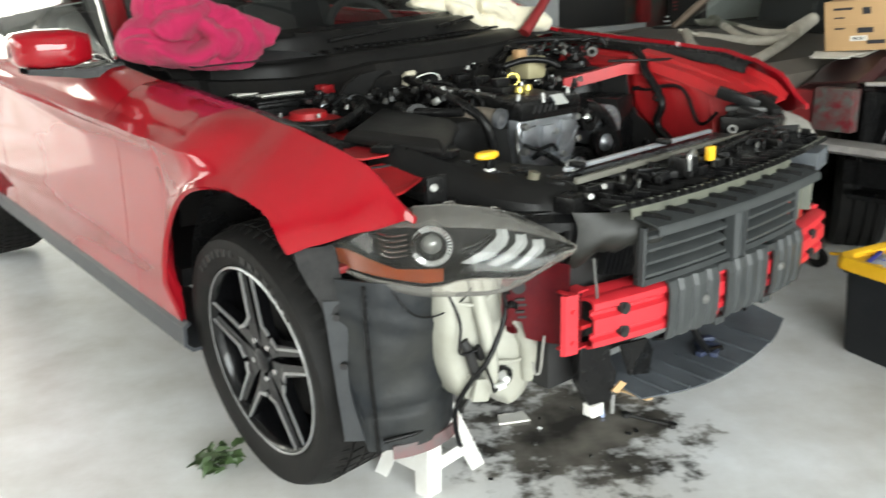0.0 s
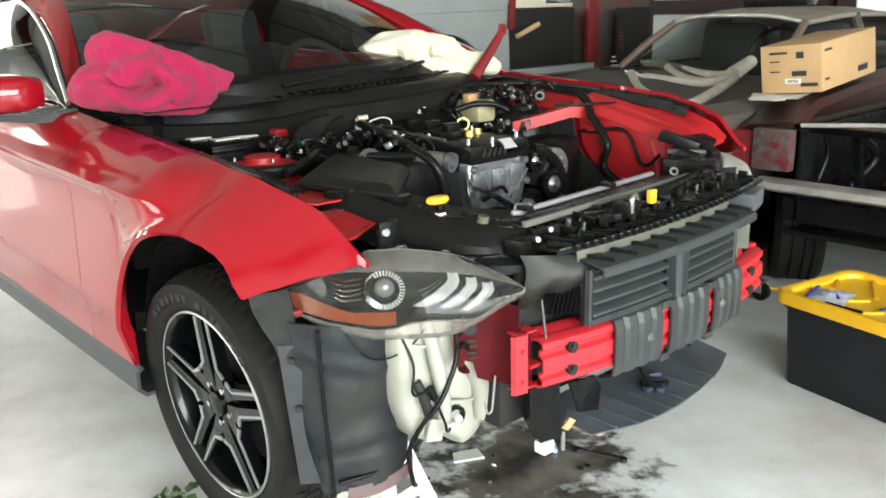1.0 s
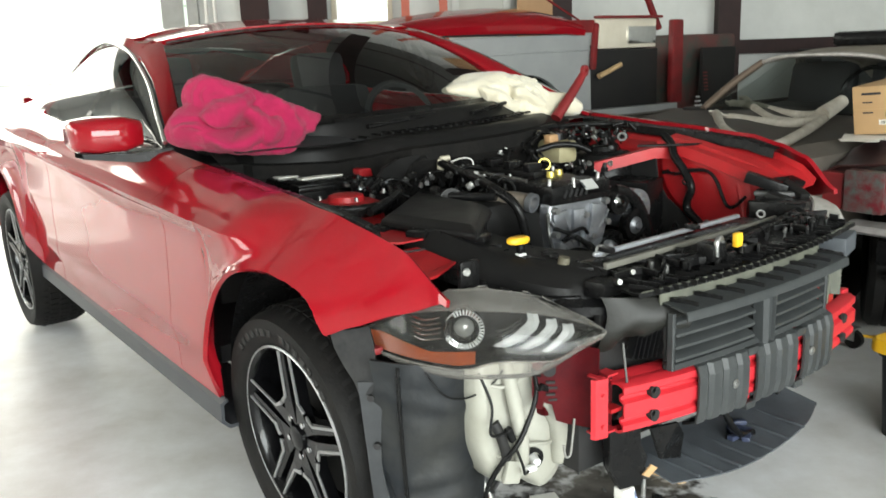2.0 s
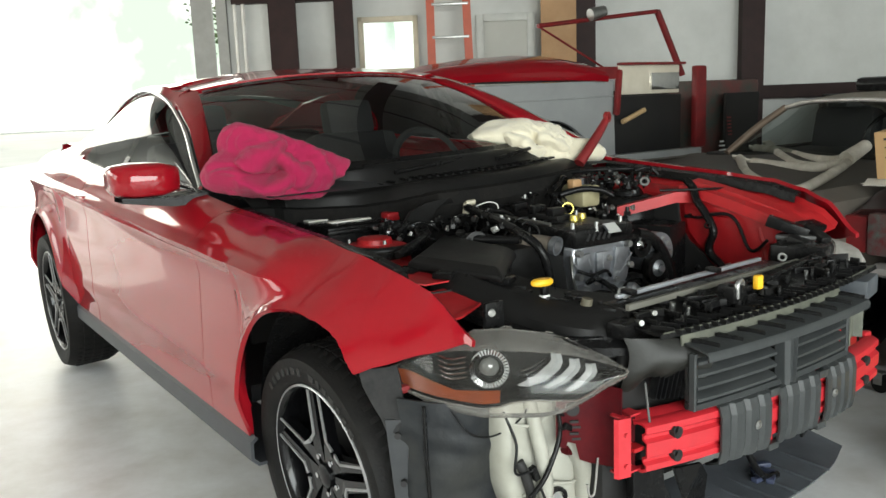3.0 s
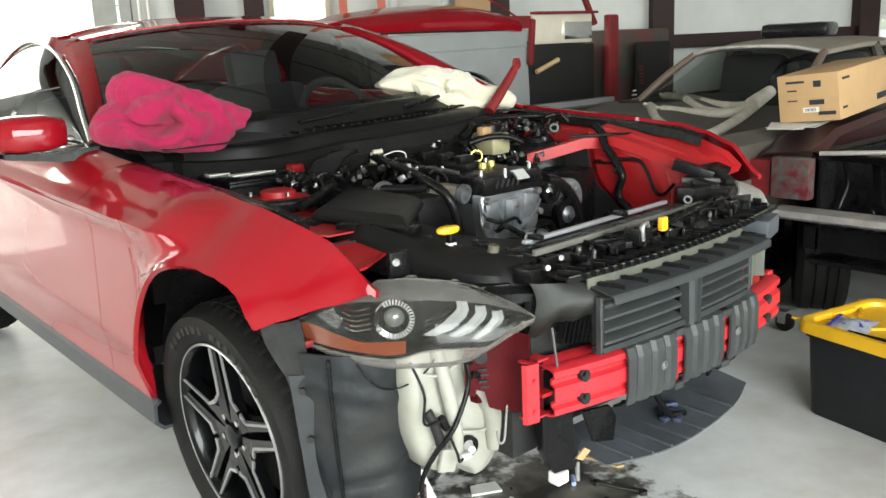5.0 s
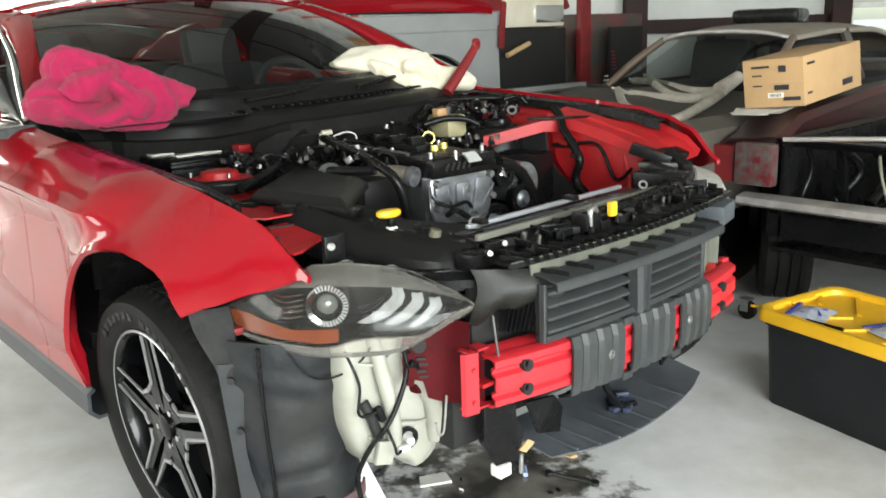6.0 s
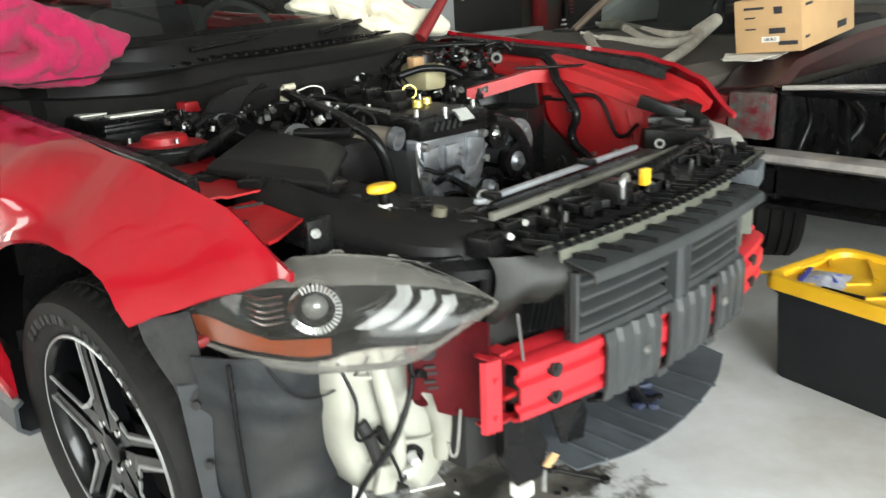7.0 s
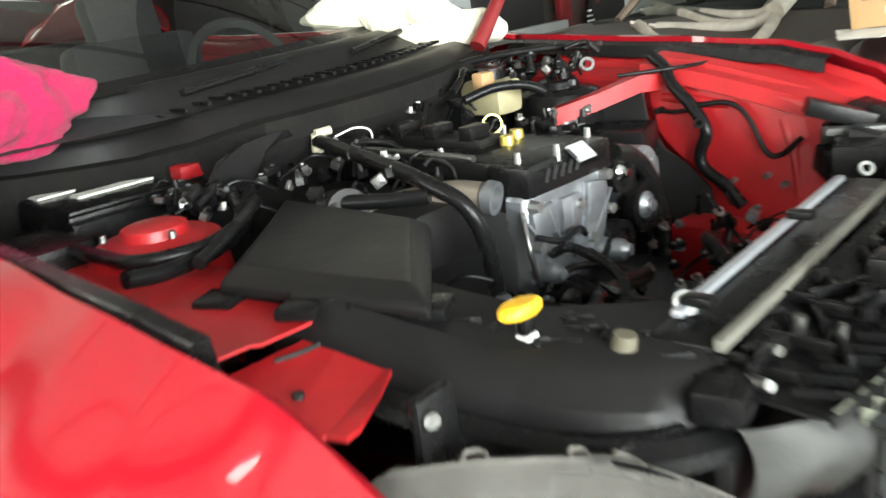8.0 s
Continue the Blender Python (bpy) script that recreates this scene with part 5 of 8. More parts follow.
sheet("absorber_middle", [[Vector((x, -0.688 + fy(x) * 1.1 + y + 0.006 * (i % 4 == 3), z + 0.010 * (x + 0.45))) for y, z in ((0.06, 0.608), (0.02, 0.603), (-0.004, 0.592), (-0.010, 0.57), (-0.010, 0.50), (-0.004, 0.468), (0.03, 0.455))] for i, x in enumerate(steps(-0.07, 0.085, 14))], SHUT, ab, "", 0.006, smooth=12)
sheet("absorber_end", [[Vector((x, -0.688 + fy(x) * 1.1 + y + 0.006 * (i % 4 == 3), z + 0.010 * (x + 0.45))) for y, z in ((0.06, 0.608), (0.02, 0.603), (-0.004, 0.592), (-0.010, 0.57), (-0.010, 0.50), (-0.004, 0.468), (0.03, 0.455))] for i, x in enumerate(steps(0.115, 0.262, 14))], SHUT, ab, "", 0.006, smooth=12)
for x0, x1 in ((-0.10, -0.07), (0.085, 0.115)):
    for za, zb in ((0.600, 0.582), (0.474, 0.458)):
        slab("slot_bridge", ((x0 + x1) / 2, -0.688, (za + zb) / 2 + 0.004), (x1 - x0 + 0.004, 0.016, za - zb), SHUT, ab, bevel=0.002)
    slab("slot_red", ((x0 + x1) / 2, -0.676, 0.53), (x1 - x0, 0.008, 0.105), RED_BEAM, ab, bevel=0)
for x in (-0.146, 0.148):
    bm = bmesh.new()
    lathe(bm, [(0.0, 0.006), (0.004, 0.006), (0.005, 0.003), (0.010, 0.002), (0.0105, 0.0)], Matrix.Translation((x, -0.701 + fy(x), 0.536 + 0.01 * (x + 0.15))) @ frame_of((0, -1, 0)), 20)
    part("absorber_bolt", bm, STEEL, ab, "pale metal bolt head")

# under tray: thin curved sheet, ribs and a hanging strap
edge = spline([(-0.262, -0.63), (-0.13, -0.675), (0.02, -0.682), (0.22, -0.652), (0.36, -0.60)], 20)
tray = sheet("under_tray", [[Vector((p.x, p.y + f * (-0.47 - p.y), 0.315 + 0.02 * f)) for f in steps(0, 1, 8)] for p in edge], GREY_PL, car, "scuffed grey plastic under tray", 0.004)
for k in range(7):
    p = edge[2 + 2 * k]
    slab("tray_rib", (p.x, (p.y - 0.5) / 2 + 0.0, 0.327), (0.005, abs(p.y + 0.48), 0.006), GREY_PL, tray, bevel=0)
rod("tray_strap", [(-0.09, -0.625, 0.45), (-0.06, -0.625, 0.40), (0.0, -0.615, 0.345), (0.06, -0.61, 0.33)], 0.008, BLACK, car, "black hanging strap")
for k, (x, y) in enumerate(((0.0, -0.60), (0.025, -0.575), (0.05, -0.59), (0.075, -0.56), (0.02, -0.62))):
    slab("tray_clip", (x, y, 0.333), (0.035, 0.018, 0.012), mat("blue_black_plastic", (0.04, 0.05, 0.09), 0.4) if k == 0 else bpy.data.materials["blue_black_plastic"], car, "dark blue plastic clip on the tray", Matrix.Rotation(k * 0.9, 3, "Z"), 0.003)
slab("tray_side", (0.33, -0.52, 0.40), (0.16, 0.01, 0.10), BLACK, car, "black upright side flap", Matrix.Rotation(0.35, 3, "Z"))
slab("tray_tail", (0.43, -0.545, 0.45), (0.07, 0.012, 0.07), GREY_PL, car, rot=Matrix.Rotation(0.5, 3, "Z"))
# lower bracket and flap under the beam
lb = bmesh.new()
plate(lb, [(-0.43, -0.60, 0.485), (-0.355, -0.615, 0.485), (-0.35, -0.615, 0.43), (-0.335, -0.62, 0.40), (-0.345, -0.615, 0.335), (-0.40, -0.605, 0.335), (-0.43, -0.60, 0.39)], (0.01, 0.03, 0))
rounded(part("lower_bracket", lb, BLACK, car, "black steel lower bracket", smooth=0), 0.003)
slab("bracket_pad", (-0.385, -0.60, 0.325), (0.034, 0.03, 0.028), WHITE, car, "white block under the bracket", bevel=0.004)
rod("bracket_pin", [(-0.335, -0.61, 0.345), (-0.335, -0.61, 0.30)], 0.005, STEEL, car)
tp = bmesh.new()
plate(tp, [(-0.352, -0.622, 0.362), (-0.335, -0.624, 0.352), (-0.305, -0.622, 0.364), (-0.322, -0.620, 0.376)], (0, 0.004, 0))
part("bracket_tape", tp, CARD, car, "torn brown tape on the bracket", smooth=0)
fl = bmesh.new()
plate(fl, [(-0.325, -0.62, 0.46), (-0.25, -0.63, 0.455), (-0.19, -0.60, 0.40), (-0.20, -0.60, 0.345), (-0.285, -0.615, 0.375)], (0, 0.008, 0))
part("lower_flap", fl, BLACK, car, "black plastic flap", smooth=0)
# near-black block standing in for the unlit space under the beam
slab("lower_void", (-0.40, -0.50, 0.445), (0.12, 0.08, 0.15), DARK, car)
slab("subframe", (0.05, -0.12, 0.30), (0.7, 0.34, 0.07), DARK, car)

# ---- right headlamp ----
HC = [(-0.805, -0.262, 0), (-0.775, -0.37, 0), (-0.715, -0.475, 0), (-0.61, -0.575, 0), (-0.485, -0.632, 0)]
HC_LINE = spline(HC, 128)
Z_LOW = ((0, 0.698), (0.04, 0.682), (0.10, 0.665), (0.28, 0.656), (0.485, 0.650), (0.545, 0.655), (0.60, 0.666), (0.66, 0.671), (0.82, 0.668), (0.877, 0.683), (0.94, 0.703), (1, 0.711))
Z_BROW = ((0, 0.703), (0.09, 0.721), (0.225, 0.744), (0.34, 0.754), (0.516, 0.760), (0.63, 0.760), (0.74, 0.755), (0.836, 0.746), (0.93, 0.730), (1, 0.717))
Z_BACK = ((0, 0.704), (0.19, 0.748), (0.37, 0.780), (0.546, 0.787), (0.656, 0.782), (0.81, 0.768), (0.90, 0.748), (0.97, 0.729), (1, 0.718))
Z_RIM = ((0, 0.690), (0.10, 0.655), (0.27, 0.637), (0.48, 0.628), (0.70, 0.634), (0.77, 0.642), (0.85, 0.662), (0.914, 0.679), (0.97, 0.692), (1, 0.700))


def ramp(tab, u):
    for (a, p), (b, q) in zip(tab, tab[1:]):
        if u <= b:
            f = (u - a) / (b - a)
            return p + (q - p) * f
    return tab[-1][1]


def lamp_z(u, z, d, s=-1):
    """A point of the lamp at height z, pushed in by d from the line of its front edge."""
    t = max(0.0, min(1.0, u)) * 128
    k = min(int(t), 127)
    c = HC_LINE[k].lerp(HC_LINE[k + 1], t - k)
    g = HC_LINE[min(k + 3, 128)] - HC_LINE[max(k - 3, 0)]
    n = Vector((-g.y, g.x, 0)).normalized()
    if n.x * 0.6 + n.y * 0.8 < 0:
        n = -n
    p = c + n * d + g.normalized() * (0.13 * max(0.0, u - 1))
    return Vector((p.x * -s, p.y + (0.05 if s > 0 else 0), z + (0.028 if s > 0 else 0)))


def lamp_pt(u, v, d=0.0, s=-1):
    """On the lens: u from the outer tip to the inner one; v from the lower edge (0) over the brow (1) to the back edge (2); d inwards."""
    low, brow, back = ramp(Z_LOW, u), ramp(Z_BROW, u), ramp(Z_BACK, u)
    w = min(1.0, u / 0.35) * min(1.0, max(0.0, 1 - u) / 0.14) ** 0.5
    if v <= 1:
        return lamp_z(u, low + (brow - low) * v, d + 0.03 * w * max(v, 0) ** 1.6, s)
    f = v - 1
    return lamp_z(u, brow + (back - brow) * f ** 0.75, d + w * (0.03 + 0.07 * f), s)


def headlamp(s, dusty):
    bm = bmesh.new()
    rows = []
    for u in steps(0.0, 1, 48):
        w = (4 * u * (1 - u)) ** 0.5
        rows.append([lamp_pt(u, 0, 0.002, s)] + [lamp_z(u, ramp(Z_LOW, u) + 0.006 * w, 0.012 + q * w, s) for q in (0.01, 0.04, 0.065)] + [lamp_z(u, ramp(Z_LOW, u) * (1 - f) + (ramp(Z_BACK, u) - 0.008) * f, 0.012 + 0.082 * w, s) for f in (0.3, 0.6, 1.0)] + [lamp_pt(u, 2, 0.002, s)])
    loft(bm, rows)
    lamp = thick(part("headlamp", bm, BLACK if s < 0 else mat("hazed_lamp_shell", (0.34, 0.32, 0.31), 0.35, 0.0, (0.24, 0.22, 0.21), 9, bump=0.1), car, "clear-lensed headlamp with three light bars" if s < 0 else "dusty headlamp", 60), 0.002, 1)
    bm = bmesh.new()
    loft(bm, [[lamp_pt(u, v, 0.0, s) for v in steps(0, 1.0, 8)] for u in steps(0, 1, 56)])
    ob = part("lens", bm, LENS_HAZE if dusty else LENS, lamp, "scratched clear lens", 60)
    ob.visible_shadow = False
    bm = bmesh.new()
    loft(bm, [[lamp_pt(u, v, 0.0, s) for v in steps(1.0, 2.0, 8)] for u in steps(0, 1, 56)])
    ob = part("lens_top", bm, LENS_HAZE if dusty else LENS_DUST, lamp, "dusty clear top of the lens", 60)
    ob.visible_shadow = False
    bm = bmesh.new()
    loft(bm, [[lamp_pt(u, 0, -0.001, s), lamp_z(u, ramp(Z_LOW, u) - 0.003, -0.005, s), lamp_z(u, ramp(Z_LOW, u) * 0.4 + ramp(Z_RIM, u) * 0.6, -0.001, s), lamp_z(u, ramp(Z_RIM, u), 0.006, s), lamp_z(u, ramp(Z_RIM, u) + 0.001, 0.03 * (1 - u ** 6), s)] for u in steps(0.01, 1.0, 48)])
    part("lamp_rim", bm, LENS_RIM, lamp, "scuffed translucent casing edge", 60).visible_shadow = False
    bm = bmesh.new()
    tube(bm, [lamp_pt(u, 0, -0.002, s) for u in steps(0.0, 1, 40)] + [lamp_z(1.03, 0.712, 0.004, s)] + [lamp_pt(u, 1.98, -0.001, s) for u in steps(1, 0.35, 26)], 0.0016, 6)
    part("lens_seam", bm, LENS_RIM, lamp, "", 60)
    if s > 0:
        return
    for u in (0.55, 0.74, 0.86):
        rod("lens_lug", [lamp_pt(u - 0.025, 2, 0.0, s), lamp_pt(u - 0.015, 2, 0.012, s), lamp_pt(u + 0.015, 2, 0.012, s), lamp_pt(u + 0.02, 2, 0.0, s)], 0.0025, LENS_RIM, lamp, "", 6)
    bm = bmesh.new()
    loft(bm, [[lamp_pt(u, 0.06, 0.004, s), lamp_z(u, 0.702 - 0.10 * max(0.0, u - 0.10) + 0.14 * max(0.0, u - 0.36), 0.006 + 0.009 * min(1, u / 0.15), s)] for u in steps(0.015, 0.55, 28)])
    thick(part("side_reflector", bm, AMBER, lamp, "amber side reflector"), 0.003, 0)
    # three chevron light bars: a long lower limb, a bend, a short upper limb
    for u0, z0, u1, z1 in ((0.605, 0.688, 0.732, 0.743), (0.694, 0.684, 0.807, 0.730), (0.775, 0.673, 0.874, 0.716)):
        du, dz = u1 - u0, z1 - z0
        edge_a = [(u0, z0), (u0 + 0.52 * du, z0 + 0.38 * dz), (u0 + 0.90 * du, z0 + 0.82 * dz), (u1 - 0.002, z1 - 0.002), (u1 - 0.004, z1 + 0.012)]
        edge_b = [(u0 + 0.040, z0 - 0.001), (u0 + 0.60 * du + 0.030, z0 + 0.22 * dz), (u0 + 0.95 * du + 0.036, z0 + 0.62 * dz), (u1 + 0.041, z1 - 0.007), (u1 + 0.034, z1 + 0.010)]
        bm = bmesh.new()
        loft(bm, [[lamp_z(p.x, p.y, 0.037, s), lamp_z((p.x + q.x) / 2, (p.y + q.y) / 2, 0.032, s), lamp_z(q.x, q.y, 0.037, s)] for p, q in zip([Vector((a, b, 0)) for a, b in edge_a], [Vector((a, b, 0)) for a, b in edge_b])])
        thick(part("light_bar", bm, LIGHTBAR, lamp, "frosted slanting light bar"), 0.004, 0)
    # projector
    pc = lamp_z(0.495, 0.722, 0.045, s)
    m = Matrix.Translation(pc) @ frame_of((-0.62, -0.76, -0.02))
    bm = bmesh.new()
    lathe(bm, [(0.031, 0.010), (0.0395, 0.014), (0.041, 0.006), (0.042, -0.02), (0.03, -0.03)], m, 40)
    part("projector_bezel", bm, CHROME, lamp, "chrome projector bezel")
    bm = bmesh.new()
    lathe(bm, [(0.026, -0.002), (0.030, 0.010), (0.026, 0.012), (0.020, 0.004)], m, 40)
    part("projector_ring", bm, BLACK, lamp)
    for k in range(36):
        a = 2 * math.pi * k / 36
        if -2.6 < a - math.pi < -1.2:
            continue
        bm = bmesh.new()
        mm = m @ Matrix.Rotation(a, 4, "Z")
        box(bm, mm @ Vector((0.0355, 0, 0.0155)), (0.0105, 0.0030, 0.003), mm.to_3x3())
        part("ring_mark", bm, LIGHTBAR, lamp)
    bm = bmesh.new()
    ball(bm, m @ Vector((0, 0, -0.006)), 0.023, (1, 1, 1), 12)
    part("projector_lens", bm, mat("lamp_glass", (0.10, 0.105, 0.10), 0.06, 0.2, (0.16, 0.16, 0.15), 10, coat=1.0), lamp, "glass projector lens")
    for k in range(5):
        z = 0.742 - 0.0105 * k
        rod("reflector_rib", [lamp_z(0.25 + 0.004 * k, z - 0.002, 0.030, s), lamp_z(0.32, z - 0.006, 0.026, s), lamp_z(0.395, z, 0.032, s)], 0.0018, CHROME, lamp, "", 6)
    for k in range(3):
        rod("reflector_line", [lamp_z(0.61, 0.712 - 0.010 * k, 0.05, s), lamp_z(0.66, 0.722 - 0.009 * k, 0.05, s), lamp_z(0.70, 0.738 - 0.008 * k, 0.05, s)], 0.0012, CHROME, lamp, "", 5)


headlamp(-1, False)
headlamp(1, True)

# ---- wheel-arch liner and washer tank, right front ----
plan = spline([(-0.835, -0.335, 0), (-0.805, -0.378, 0), (-0.76, -0.405, 0), (-0.70, -0.42, 0), (-0.635, -0.412, 0), (-0.585, -0.38, 0), (-0.56, -0.31, 0)], 24)
rows = []
for i, p in enumerate(plan):
    f = i / 24
    top, low = 0.662 - 0.030 * f, (0.325 if f < 0.12 else 0.275 + 0.02 * f)
    rows.append([Vector((p.x + 0.02 * g * (1 - f) + 0.006 * noise.noise(Vector((f * 4, g * 5, 3))), p.y + 0.012 * g + 0.016 * noise.noise(Vector((f * 3, g * 4, 0))) + 0.010 * max(0.0, 1 - abs(g - 0.80 + 0.10 * f) / 0.05) - 0.008 * max(0.0, 1 - abs(g - 0.16 - 0.2 * f) / 0.06), top + (low - top) * g)) for g in steps(0, 1, 30)])
liner = sheet("arch_liner", rows, LINER, car, "scuffed grey plastic wheel-arch liner", 0.005, smooth=60)
sheet("liner_flange", [[Vector((-0.852 + 0.022 * g + w, -0.312 - 0.8 * w - 0.02 * g, 0.69 - 0.385 * g)) for w in (-0.004, 0.0, 0.018 + 0.006 * math.sin(7 * g), 0.024 + 0.007 * math.sin(7 * g))] for g in steps(0.2, 1, 14)], mat("scuffed_flange", (0.040, 0.042, 0.044), 0.45, 0.2, (0.020, 0.022, 0.025), 12), liner, "grey flange with rivet holes", 0.005)
for g in (0.28, 0.55):
    bm = bmesh.new()
    c = Vector((-0.852 + 0.022 * g + 0.012, -0.326 - 0.02 * g, 0.69 - 0.385 * g))
    cyl(bm, c + Vector((-0.006, -0.008, 0)), c + Vector((0.004, 0.004, 0)), 0.007)
    part("rivet_hole", bm, DARK, liner)
rod("liner_seam", [(-0.803, -0.386, 0.650), (-0.80, -0.384, 0.52), (-0.79, -0.38, 0.37), (-0.785, -0.378, 0.275)], 0.004, BLACK, liner)
rod("liner_fold", [(-0.78, -0.392, 0.31), (-0.70, -0.412, 0.315), (-0.63, -0.388, 0.335), (-0.59, -0.33, 0.37)], 0.005, BLACK, liner)
sheet("liner_skirt", [[Vector((p.x + 0.012, p.y + 0.006, z)) for z in (0.292, 0.262)] for p in plan[7:21]], mat("red_scuffed_plastic", (0.17, 0.06, 0.06), 0.6, 0.0, (0.10, 0.09, 0.09), 12), liner, "red-scuffed lower edge", 0.005)
sheet("fender_stay", [[Vector(a).lerp(Vector(b), f) + Vector((0, -0.006 * math.sin(f * math.pi), 0)) for f in steps(0, 1, 5)] for a, b in (((-0.857, -0.222, 0.70), (-0.80, -0.285, 0.71)), ((-0.856, -0.236, 0.665), (-0.805, -0.305, 0.685)), ((-0.852, -0.262, 0.635), (-0.812, -0.322, 0.655)), ((-0.848, -0.298, 0.605), (-0.822, -0.335, 0.615)), ((-0.846, -0.308, 0.585), (-0.826, -0.335, 0.585)))], mat("scuffed_dark_stay", (0.035, 0.035, 0.035), 0.5, 0.0, (0.014, 0.014, 0.015), 18, bump=0.1, Specular_IOR_Level=0.2), car, "scuffed dark plastic fender stay", 0.006)
slab("fender_clip", (-0.80, -0.30, 0.665), (0.03, 0.03, 0.016), RED_OLD, car)


def washer_tank():
    out = [(-0.668, 0.655), (-0.58, 0.658), (-0.495, 0.645), (-0.478, 0.57), (-0.462, 0.52), (-0.422, 0.475), (-0.415, 0.435), (-0.432, 0.345), (-0.495, 0.316), (-0.528, 0.345), (-0.57, 0.366), (-0.618, 0.37), (-0.652, 0.44), (-0.67, 0.52)]
    line = spline([Vector((x, 0, z)) for x, z in out + out[:1]], 52)[:-1]
    c = Vector((-0.55, 0, 0.49))
    bm = bmesh.new()
    rows = []
    for f, y in ((0.78, -0.472), (0.9, -0.468), (0.97, -0.455), (1.0, -0.43), (1.0, -0.36), (0.9, -0.33)):
        ring = []
        for p in line:
            q = c + (p - c) * f
            q.y = y - 0.006 * math.sin(20 * p.x) - 0.008 * math.cos(22 * p.z) * (1 if f < 0.95 else 0.3)
            ring.append(q)
        rows.append(ring)
    vs = loft(bm, rows, closed=True)
    cen = bm.verts.new(c + Vector((0.01, -0.462, 0)))
    mid = [bm.verts.new(c + (v.co - c) * 0.55 + Vector((0, -0.01 - 0.2 * (v.co.y + 0.47) - c.y * 0, 0))) for v in vs[0]]
    for v, w in zip(mid, vs[0]):
        v.co.y = -0.476 - 0.014 * math.sin(30 * v.co.x + 6 * v.co.z)
    n = len(mid)
    for k in range(n):
        bm.faces.new((vs[0][k], vs[0][(k + 1) % n], mid[(k + 1) % n], mid[k]))
        bm.faces.new((mid[k], mid[(k + 1) % n], cen))
    return part("washer_tank", bm, TANK, car, "milky white plastic washer fluid tank", 80)


tank = washer_tank()
rod("tank_slot", [(-0.634, -0.474, 0.515), (-0.626, -0.482, 0.49), (-0.612, -0.482, 0.45), (-0.604, -0.476, 0.43)], 0.011, DARK, tank)
rod("tank_flute", [(-0.60, -0.468, 0.64), (-0.588, -0.482, 0.56), (-0.57, -0.484, 0.46), (-0.565, -0.472, 0.39)], 0.016, TANK, tank)
rod("tank_flute", [(-0.52, -0.470, 0.64), (-0.512, -0.486, 0.56), (-0.47, -0.488, 0.47), (-0.452, -0.474, 0.38)], 0.022, TANK, tank)
rod("tank_seam", [(-0.655, -0.462, 0.60), (-0.60, -0.476, 0.585), (-0.54, -0.478, 0.60), (-0.49, -0.466, 0.585)], 0.004, TANK, tank, "", 8)
rod("tank_seam", [(-0.62, -0.466, 0.43), (-0.56, -0.480, 0.445), (-0.49, -0.480, 0.43), (-0.43, -0.462, 0.44)], 0.0045, TANK, tank, "", 8)
slab("tank_hollow", (-0.592, -0.480, 0.395), (0.045, 0.012, 0.05), TANK, tank, rot=Matrix.Rotation(0.3, 3, "Y"), bevel=0.005)
bm = bmesh.new()
cyl(bm, (-0.525, -0.462, 0.402), (-0.533, -0.490, 0.40), 0.011, 0.009)
part("tank_sensor", bm, WHITE_PL, tank, "white fluid sensor")
bm = bmesh.new()
lathe(bm, [(0.015, 0), (0.024, 0.0), (0.024, 0.008), (0.015, 0.008)], Matrix.Translation((-0.527, -0.468, 0.402)) @ frame_of((-0.2, -1, 0)), 20)
part("sensor_grommet", bm, BLACK, tank)
slab("sensor_plug", (-0.556, -0.497, 0.398), (0.024, 0.013, 0.012), WHITE_PL, tank, bevel=0.003)
wires = [[(-0.66, -0.46, 0.625), (-0.648, -0.485, 0.56), (-0.655, -0.49, 0.50), (-0.61, -0.50, 0.50)],
         [(-0.55, -0.50, 0.62), (-0.548, -0.505, 0.56), (-0.575, -0.505, 0.50), (-0.60, -0.50, 0.46), (-0.625, -0.48, 0.42), (-0.64, -0.45, 0.35), (-0.625, -0.44, 0.27), (-0.61, -0.43, 0.25)],
         [(-0.55, -0.505, 0.605), (-0.545, -0.51, 0.575), (-0.51, -0.51, 0.585), (-0.485, -0.51, 0.60)],
         [(-0.552, -0.507, 0.61), (-0.53, -0.51, 0.60), (-0.50, -0.515, 0.61), (-0.47, -0.52, 0.64)],
         [(-0.60, -0.50, 0.46), (-0.59, -0.51, 0.42), (-0.585, -0.51, 0.40), (-0.565, -0.50, 0.397)],
         [(-0.76, -0.42, 0.64), (-0.73, -0.44, 0.59), (-0.68, -0.45, 0.575), (-0.63, -0.47, 0.60), (-0.60, -0.48, 0.64)],
         [(-0.655, -0.40, 0.60), (-0.65, -0.43, 0.52), (-0.635, -0.45, 0.46), (-0.615, -0.46, 0.43)]]
for k, w in enumerate(wires):
    rod("wire", w, (0.003, 0.0055, 0.0045, 0.0045, 0.003, 0.002, 0.003)[k], BLACK, car, "black wiring loom" if k < 2 else "", 8)
for c, r in (((-0.53, -0.515, 0.575), 0.5), ((-0.61, -0.495, 0.49), 1.2), ((-0.475, -0.52, 0.605), 0.2), ((-0.478, -0.515, 0.575), 0.8)):
    slab("connector", c, (0.034, 0.014, 0.014), BLACK, car, rot=Matrix.Rotation(r, 3, "Y"), bevel=0.003)
for k in range(4):
    slab("terminal", (-0.462 + 0.004 * k, -0.535, 0.57 + 0.018 * k), (0.022, 0.012, 0.009), mat("terminal_%d" % k, (0.36, 0.3, 0.27), 0.4, 0.5), car, rot=Matrix.Rotation(0.6, 3, "Y"), bevel=0.002)
